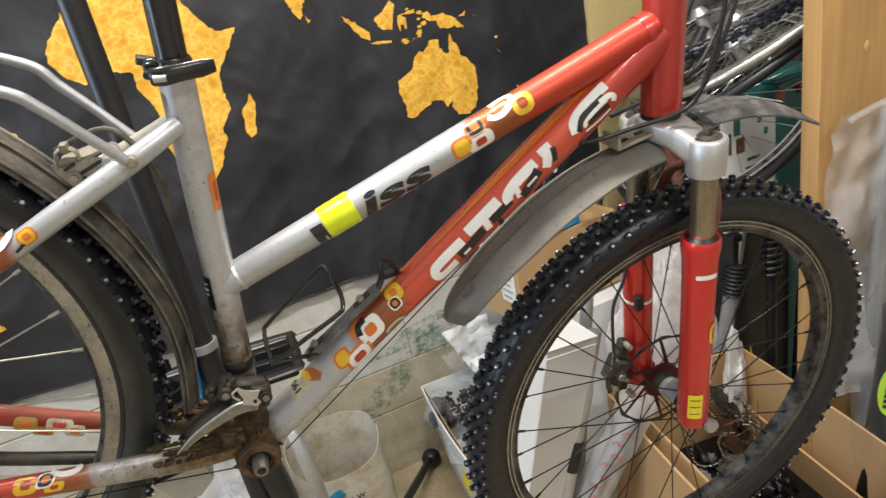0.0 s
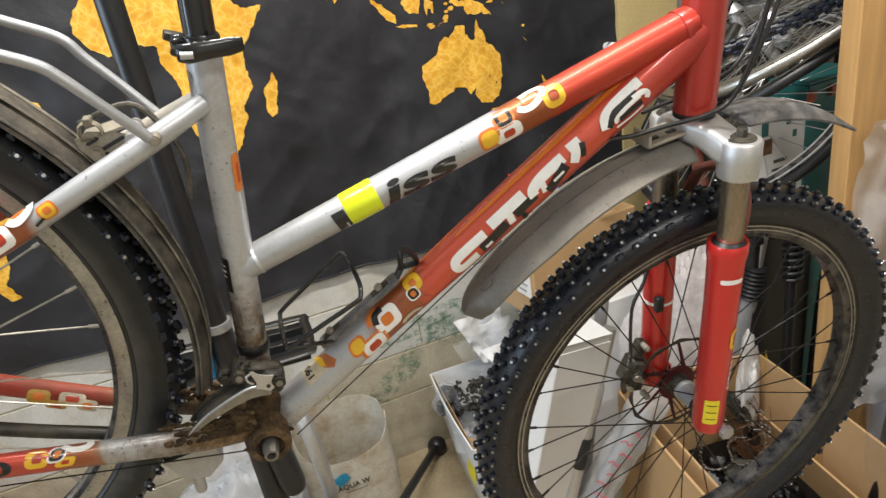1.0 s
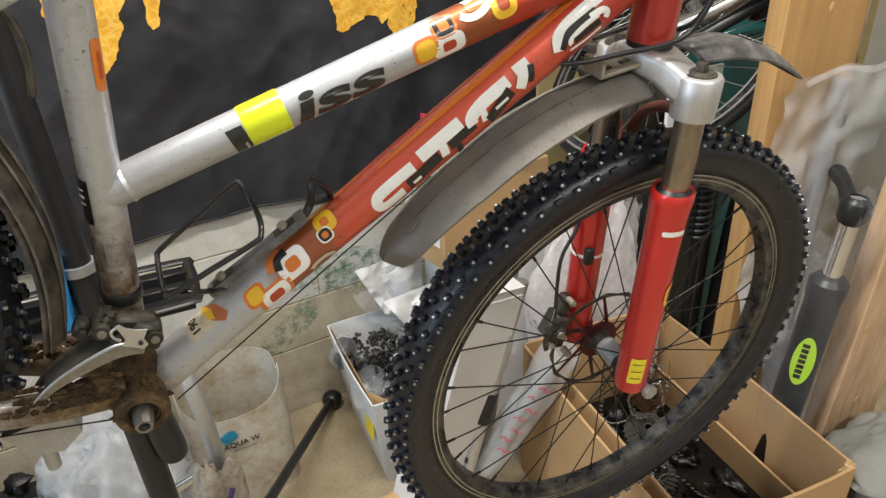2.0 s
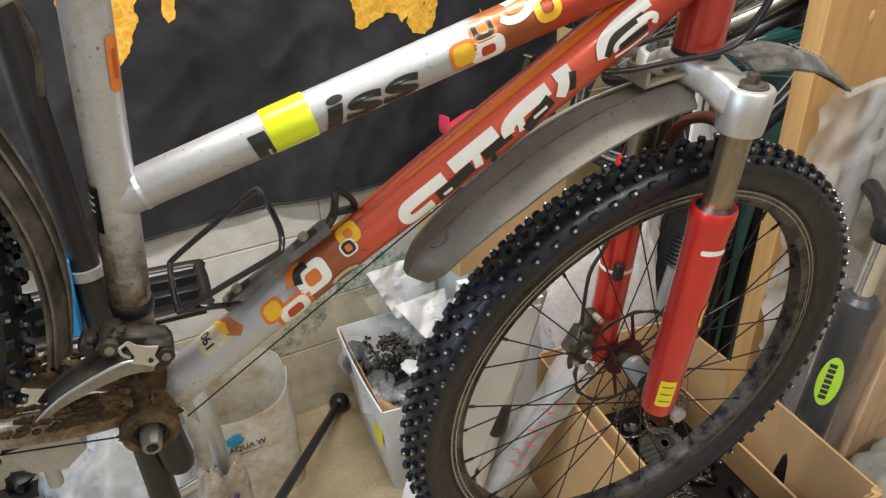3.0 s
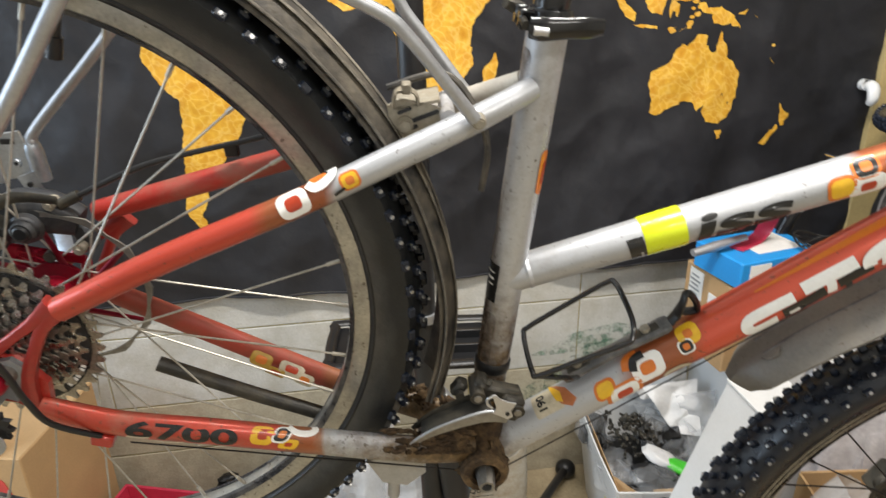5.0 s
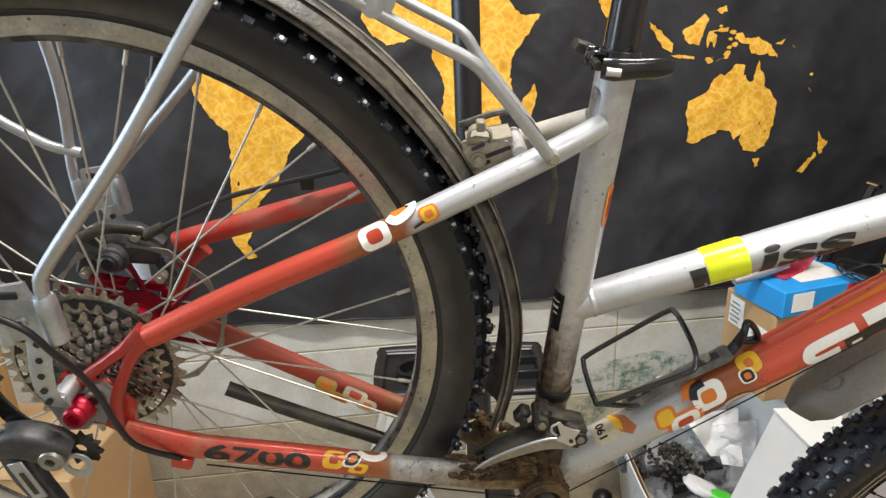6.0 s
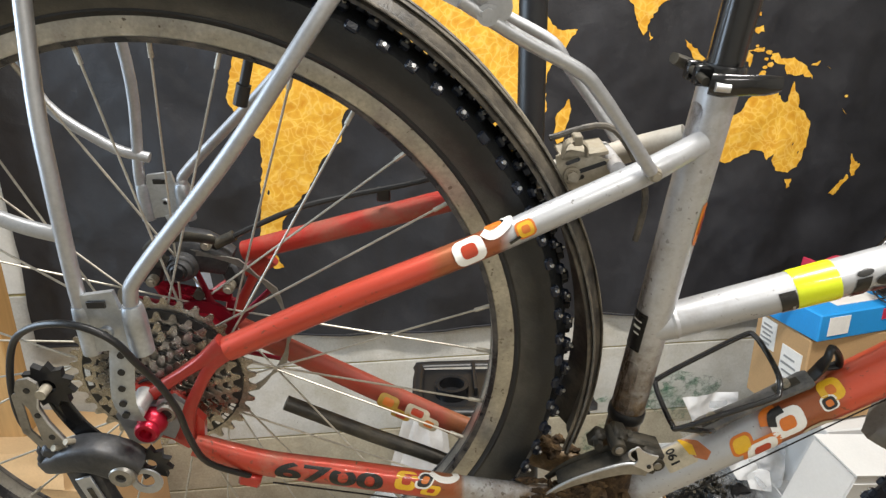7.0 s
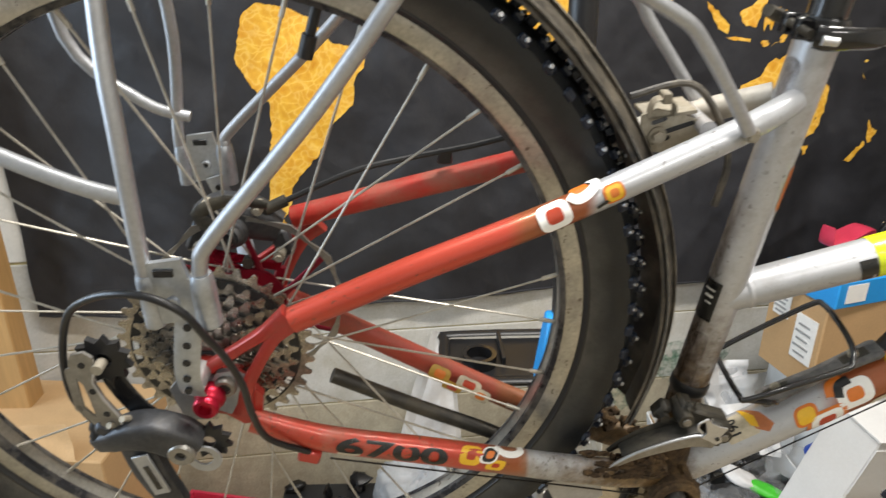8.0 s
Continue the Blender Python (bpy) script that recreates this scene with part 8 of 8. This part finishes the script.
for i in range(4):
    R = 0.045 + 0.006 * i
    part("cable_turn", Geo().sweep([(R * math.cos(t), R * 0.8 * math.sin(t), 0.006 + 0.004 * i + 0.01 * math.sin(t * 2 + i)) for t in [k * math.pi / 10 for k in range(20)]], 0.0022, 8, closed=True, ref=(0, 0, 1)), "black", cbc)
br2 = thing("brake_lever_part", (0.915, 1.655, FLOOR + 0.758), "black alloy lever assembly standing on the boxes", "lever", turn=10)
part("lever_body", Geo().sweep([(-0.09, 0, 0.015), (-0.05, 0, 0.12), (-0.01, 0, 0.17), (0.02, 0, 0.235)], [(0.02, 0.014), (0.016, 0.012), (0.014, 0.012), (0.012, 0.010)], 14, smooth=4), "black_gloss", br2)
for x, z in ((-0.045, 0.125), (-0.005, 0.175), (0.022, 0.238)):
    part("pivot_bolt", Geo().cyl((x, -0.016, z), (x, 0.016, z), 0.008, 12), "chrome", br2)

# ---- timber, board and things beside it ----
slab("trim", (1.15, 1.86, 0.30), (1.34, 1.885, 2.2), "ply", "tan board wall panel beside the cloth")
kn = thing("wall_hook", (1.118, 1.845, 1.20), "white plastic hook at the edge of the banner", "hook")
part("hook_body", Geo().sweep([(0, 0.03, 0.02), (0, -0.01, 0.02), (0, -0.02, -0.005), (0.0, -0.012, -0.02)], [(0.014, 0.014), (0.016, 0.014), (0.014, 0.012), (0.010, 0.009)], 12, smooth=4), "white_paint", kn)


def post(name, x, y, w, d, label, z1=CEIL, turn=0, roll=0, mat="wood"):
    p = thing(name, (x, y, FLOOR + abs(roll) * 0.0015), label, "post", turn=turn, roll=roll)
    part("timber", Geo().box((0, 0, (z1 - FLOOR) / 2), (w, d, z1 - FLOOR), bevel=0.05), mat, p, smooth=0)
    for k in range(7):
        z = 0.3 + k * 0.21 + random.uniform(-0.05, 0.05)
        part("knot", Geo().blob((random.uniform(-0.35, 0.35) * w, -d / 2 - 0.0002, z), (0.007, 0.0012, 0.010), k, 12, 0.2), "card_edge", p)
    return p


post("timber_plank", 1.245, 1.071, 0.21, 0.042, "wide sawn pine plank standing from floor to ceiling")
post("timber_plank", 1.318, 0.890, 0.165, 0.05, "rough pine plank leaning beside the brown carton", 1.45, roll=5, mat="rough_pine")
post("timber_post", -1.135, 1.585, 0.10, 0.06, "narrow pine post at the banner's edge")
pb = thing("plastic_cover", (1.19, 0.985, FLOOR), "milky plastic cover hung round tall parts", "cover")
part("cover_sheet", sheet(Geo(), [(-0.055, 0.04, 0.42), (0.16, 0.02, 0.40), (0.16, 0.0, 1.06), (-0.04, 0.03, 1.04)], 12, 0.035, 30), "thin_bag", pb, smooth=70)
part("cover_sheet", sheet(Geo(), [(-0.02, 0.05, 0.40), (0.16, 0.03, 0.42), (0.15, 0.04, 0.90), (0.06, 0.05, 0.88)], 17, 0.04, 30), "film", pb, smooth=70)
part("cover_rim", Geo().sweep([(-0.06, -0.01, 1.04), (0.0, -0.03, 1.065), (0.06, -0.04, 1.055), (0.15, -0.03, 1.07)], 0.006, 8, smooth=5), "film", pb)
part("wrapped_tube", Geo().cyl((0.06, 0.03, 0.0), (0.09, 0.03, 1.02), 0.020, 14), "dull_alloy", pb)

t, L = leaning("suspension_fork_leg", (1.148, 0.915, FLOOR), (1.203, 0.885, 0.950), "new black suspension fork leg in a clear bag", "fork leg")
part("leg_body", Geo().lathe((0, 0, 0), [(0.0, 0.0), (0.026, 0.0), (0.032, 0.02), (0.032, 0.640), (0.035, 0.655), (0.035, 0.680), (0.026, 0.690), (0.0, 0.690)], 28, "Z"), "black", t)
part("inner_tube", Geo().cyl((0, 0, 0.685), (0, 0, 0.80), 0.0165, 22), "chrome", t)
hd = part("crown_head", Geo().lathe((0, 0, 0), [(0.014, 0.852), (0.018, 0.852), (0.020, 0.848), (0.023, 0.846), (0.026, 0.840), (0.026, 0.812), (0.022, 0.804), (0.0, 0.800)], 28, "Z").sweep([(0.02, 0, 0.83), (0.07, -0.01, 0.845), (0.13, -0.02, 0.85)], [(0.016, 0.014), (0.014, 0.013), (0.017, 0.015)], 16, smooth=4, ref=(0, 0, 1)), "black", t)
part("tube_mouth", Geo().cyl((0, 0, 0.843), (0, 0, 0.849), 0.0142, 20), "dull_alloy", hd, "bare tube mouth")
ov = [(0.020 * math.cos(a), 0.056 * math.sin(a)) for a in [k * math.pi / 14 for k in range(28)]]
v = t.matrix_world.to_3x3().inverted() @ Vector((-0.82, -0.57, 0))
face = Matrix.Rotation(math.atan2(v.x, -v.y), 4, "Z")
sticker = part("oval_label", Geo().plate(ov, -0.0345, -0.0330, (0, 0, 0.512)), "lime_oval", t, "lime oval label with dark bars", smooth=0)
sticker.matrix_local = face
for i in range(7):
    part("letter_bar", Geo().box((-0.002, -0.0350, 0.476 + 0.0122 * i), (0.013, 0.0008, 0.0085)), "black_ink", sticker)
part("clear_bag", crumple(Geo(), (0, 0, 0.545), (0.066, 0.058, 0.255), 51, 40, 0.4), "clear", t, smooth=70)
fab = thing("folded_fabric", (1.36, 0.72, FLOOR), "pile of folded grey-green fabric on the floor", "fabric")
part("fabric_body", crumple(Geo(), (0, 0, 0.17), (0.22, 0.16, 0.20), 61, 36, 0.25, 0.002), "tarp", fab, smooth=70)
part("top_fold", crumple(Geo(), (-0.04, -0.02, 0.345), (0.17, 0.12, 0.045), 64, 34, 0.3), "tarp", fab, "folded over top layer", smooth=70)

# ---- left of the bicycle ----
lb = thing("printed_carton", (-1.00, 1.52, FLOOR), "brown carton with faded red print", "box", turn=-6)
part("carton_body", Geo().box((0, 0, 0.25), (0.34, 0.28, 0.50), bevel=0.02), "card", lb, smooth=0)
part("red_stripe", Geo().plate([(0.10, 0.10), (0.165, 0.10), (0.165, 0.30), (0.12, 0.44), (0.085, 0.47), (0.10, 0.30)], -0.1418, -0.1405), "red_print", lb, smooth=0)
part("red_stripe", Geo().plate([(0.02, 0.47), (0.05, 0.46), (0.065, 0.40), (0.045, 0.38)], -0.1418, -0.1405), "red_print", lb, smooth=0)
for i in range(4):
    part("print_bar", Geo().box((0.055 + 0.012 * i, -0.1412, 0.36 + 0.022 * i), (0.012, 0.0008, 0.022), Euler((0, 0.5, 0)).to_matrix()), "black_ink", lb)
part("code_square", Geo().box((-0.03, -0.1412, 0.30), (0.03, 0.0008, 0.03)), "dull_alloy", lb)
part("torn_flap", sheet(Geo(), [(-0.12, -0.14, 0.50), (0.12, -0.14, 0.50), (0.09, -0.10, 0.56), (-0.10, -0.11, 0.55)], 5, 0.02, 10), "card", lb, smooth=70)
rb_ = thing("red_tray", (-0.70, 1.50, FLOOR), "red plastic parts tray on the floor", "tray", turn=-12)
for cx, cy, sx, sy in ((-0.106, 0, 0.008, 0.20), (0.106, 0, 0.008, 0.20), (0, -0.096, 0.204, 0.008), (0, 0.096, 0.204, 0.008)):
    part("tray_wall", Geo().box((cx, cy, 0.10), (sx, sy, 0.20)), "pink", rb_, smooth=0)
part("tray_floor", Geo().box((0, 0, 0.15), (0.204, 0.184, 0.006)), "pink", rb_, smooth=0)
gb = thing("grey_crate", (-0.42, 1.52, FLOOR), "dark grey crate of loose gear parts", "crate")
part("crate_body", Geo().box((0, 0, 0.10), (0.26, 0.22, 0.20), bevel=0.05), "black", gb, smooth=0)
for i in range(22):
    part("gear_part", Geo().blob((random.uniform(-0.11, 0.11), random.uniform(-0.09, 0.09), 0.21 + random.uniform(0, 0.03)), (random.uniform(0.01, 0.035), random.uniform(0.01, 0.02), random.uniform(0.008, 0.022)), i + 9, 9, 0.7), "oily" if i % 3 else "steel", gb, smooth=60)

# ---- parked bicycles behind the post ----
def parked_wheel(owner, centre, normal, spin, rim_mat, tyre_mat, n=28, knobs=False):
    """A wheel of a parked bicycle; its axle runs along the normal."""
    w = part("wheel", Geo().lathe((0, 0, 0), [(0.0, -0.05), (0.012, -0.05), (0.024, -0.032), (0.014, -0.026), (0.014, 0.026), (0.024, 0.032), (0.012, 0.05), (0.0, 0.05)], 20), "alloy", owner)
    z = Vector(normal).normalized()
    x = Vector((0.936, -0.202, 0.287))
    x = (x - z * x.dot(z)).normalized()
    w.matrix_local = owner.matrix_world.inverted() @ (Matrix.Translation(centre) @ Matrix((x, z, x.cross(z))).transposed().to_4x4())
    part("tyre", Geo().lathe((0, 0, 0), [(0.285, -0.008), (0.292, -0.011), (0.299, -0.010), (0.303, -0.005), (0.304, 0.0), (0.303, 0.005), (0.299, 0.010), (0.292, 0.011), (0.285, 0.008)], 72), tyre_mat, w)
    if knobs:
        g = Geo()
        for yy, ln in ((-0.016, -0.7), (0.016, 0.7), (-0.005, -0.1), (0.005, 0.1)):
            knob_ring(g, Vector((0, 0, 0)), 0.302 - abs(yy) * 0.4, yy * 0.6, ln, 60, (0.014, 0.009, 0.009), yy * 30)
        tagged(part("tread", g, "tread", w, smooth=0), kind="stuff")
    part("rim", Geo().lathe((0, 0, 0), [(0.262, -0.009), (0.287, -0.012), (0.283, 0.0), (0.287, 0.012), (0.262, 0.009)], 72, closed=True), rim_mat, w)
    for k in range(n):
        sgn = -1 if k % 2 else 1
        a = 2 * math.pi * (k + spin) / n
        ld = 1.1 if (k // 2) % 2 else -1.1
        part("spoke", Geo().cyl((0.022 * math.cos(a + ld), sgn * 0.03, 0.022 * math.sin(a + ld)), (0.263 * math.cos(a), 0, 0.263 * math.sin(a)), 0.0012, 5), "stud", w)
    for k in range(6):
        a = 4.5 + 0.06 * k
        part("letter_bar", Geo().box((0.275 * math.cos(a), 0.0118, 0.275 * math.sin(a)), (0.008, 0.0014, 0.011), Euler((0, -a, 0)).to_matrix()), "black_ink", w)
    return w


pf = thing("parked_bicycle", (1.22, 1.42, FLOOR), "old bicycle with pale rims parked behind the pine post", "bicycle", "parked bicycles")
parked_wheel(pf, (1.318, 1.45, 1.256), (-0.428, 0.218, 0.928), 0.3, "rim_silver", "rim_silver", 36)
part("frame_tube", Geo().sweep([(-0.12, 0.04, 0.935), (-0.10, 0.02, 0.80), (0.02, 0.06, 0.45), (0.06, 0.06, 0.0)], 0.016, 14, smooth=5), "dull_red", pf)
part("frame_tube", Geo().sweep([(-0.02, 0.07, 0.55), (0.16, 0.02, 0.72), (0.30, 0.0, 0.98)], 0.015, 14, smooth=4), "dull_alloy", pf)
pts = [(0.0 + 0.020 * math.cos(k * 0.7), -0.17 + 0.020 * math.sin(k * 0.7), 0.60 + 0.0019 * k) for k in range(80)]
part("coil_spring", Geo().sweep(pts, 0.0048, 7), "black", pf, "black coil spring")
part("damper", Geo().cyl((0.0, -0.17, 0.0), (0.0, -0.17, 0.78), 0.012, 14), "black", pf)
pg = thing("parked_bicycle", (1.25, 1.36, FLOOR), "bicycle with dark tyres leaning by the pine post", "bicycle", "parked bicycles")
silver = parked_wheel(pg, (1.235, 1.455, 1.077), (-0.673, -0.034, 0.785), 0.8, "rim_dark", "black", 32)
for yy in (-0.0128, 0.0128):
    for r in (0.284, 0.266):
        part("rim_line", Geo().lathe((0, 0, 0), [(r, yy), (r - 0.005, yy * 0.98)], 72), "alloy", silver, "bare silver rim edge")
part("frame_tube", Geo().sweep([(-0.13, 0.10, 0.83), (-0.05, 0.0, 0.62), (0.06, 0.02, 0.0)], 0.017, 14, smooth=4), "black", pg)
part("frame_tube", Geo().sweep([(0.10, -0.06, 0.0), (0.12, -0.07, 0.60), (0.20, -0.07, 0.96)], 0.017, 14, smooth=4), "black", pg)
ph = thing("parked_bicycle", (1.22, 1.55, FLOOR), "bicycle with a knobbly tyre parked at the back", "bicycle", "parked bicycles")
parked_wheel(ph, (1.27, 1.52, 1.27), (-0.251, 0.188, 0.95), 0.1, "rim_dark", "rubber", 28, True)
parked_wheel(ph, (1.322, 1.457, 1.196), (-0.448, 0.308, 0.899), 0.4, "rim_silver", "black", 32)
part("frame_tube", Geo().sweep([(0.05, -0.03, 1.17), (-0.08, 0.0, 0.85), (0.05, 0.05, 0.0)], 0.016, 14, smooth=4), "grimy", ph)
tl = thing("teal_case", (1.385, 1.385, FLOOR), "teal plastic case with orange latches among the bicycles", "case", turn=12)
part("case_body", Geo().box((0, 0, 0.52), (0.20, 0.10, 1.04), bevel=0.05), "teal", tl, smooth=0)
part("case_lid", Geo().box((0, 0, 1.044), (0.204, 0.104, 0.008), bevel=0.2), "teal", tl, smooth=0)
for x in (-0.095, -0.02):
    part("orange_latch", Geo().box((x, -0.054, 1.015), (0.020, 0.012, 0.024)), "orange", tl)
og = thing("rust_pouch", (1.505, 1.50, FLOOR), "rust red plastic pouch behind the spokes", "pouch")
part("pouch_body", crumple(Geo(), (0, 0, 0.53), (0.060, 0.05, 0.54), 71, 24, 0.25, 0.002), "orange", og, smooth=70)
cr = thing("dark_crate", (1.235, 1.335, FLOOR), "tall black plastic crate between the bicycles", "crate", turn=6)
part("crate_body", Geo().box((0, 0, 0.36), (0.19, 0.07, 0.72), bevel=0.05), "black", cr, smooth=0)
part("crate_rim", Geo().box((0, 0, 0.705), (0.198, 0.078, 0.022), bevel=0.2), "black", cr, smooth=0)
wp = thing("white_sheet", (1.215, 1.315, FLOOR + 0.72), "white printed sheet standing on the dark crate", "sheet", turn=6)
part("sheet_body", Geo().box((0, 0, 0.135), (0.165, 0.008, 0.27), bevel=0.1), "white_card", wp, smooth=0)
for x, z, w, h, mt in ((-0.040, 0.250, 0.020, 0.040, "teal"), (-0.030, 0.205, 0.026, 0.036, "rusty"), (-0.062, 0.215, 0.008, 0.050, "black_ink"), (0.030, 0.250, 0.014, 0.012, "teal"), (0.050, 0.220, 0.012, 0.016, "teal"), (0.010, 0.165, 0.040, 0.008, "black_ink"), (0.010, 0.145, 0.050, 0.006, "black_ink")):
    part("print_bar", Geo().box((x, -0.0046, z), (w, 0.0008, h)), mt, wp)
t, L = leaning("spare_fork", (1.075, 1.335, FLOOR), (1.180, 1.300, 0.84), "alloy suspension fork with black rubber bellows", "fork")
part("lower_tube", Geo().cyl((0, 0, 0.0), (0, 0, L * 0.74), 0.020, 20), "dull_alloy", t)
part("bellows", Geo().lathe((0, 0, 0), [(0.0, L * 0.74)] + [(0.025 + (0.004 if k % 2 else -0.003), L * 0.74 + 0.0055 * k) for k in range(17)] + [(0.0, L * 0.74 + 0.09)], 24, "Z"), "black", t, "black rubber bellows")
part("upper_tube", Geo().cyl((0, 0, L * 0.74 + 0.085), (0, 0, L), 0.014, 18), "alloy", t)
dk = thing("dark_jacket", (1.66, 1.42, FLOOR), "black padded cover hanging behind the pine plank", "cover")
part("jacket_body", crumple(Geo(), (0, 0, 0.75), (0.17, 0.10, 0.75), 81, 30, 0.2, 0.002), "black", dk, smooth=70)

bk = thing("grey_blanket", (1.62, 1.80, FLOOR), "dark grey-brown blanket hung behind the parked bicycles", "blanket", turn=8)
part("blanket_cloth", sheet(Geo(), [(-0.27, 0, 0.0), (0.34, 0.0, 0.0), (0.34, 0.02, 1.75), (-0.27, 0.02, 1.75)], 9, 0.05, 40), "blanket", bk, smooth=80)
part("blanket_hem", Geo().sweep([(-0.27, 0.018, 1.75), (0.34, 0.018, 1.75)], 0.008, 10), "blanket", bk)

# ---- ceiling lights ----
for x, y in ((0.2, 0.72), (0.9, -0.9)):
    cl = thing("ceiling_light", (x, y, CEIL), "white batten tube light on the ceiling", "ceiling light")
    part("batten", Geo().box((0, 0, -0.03), (1.30, 0.09, 0.06)), "white_paint", cl, smooth=0)
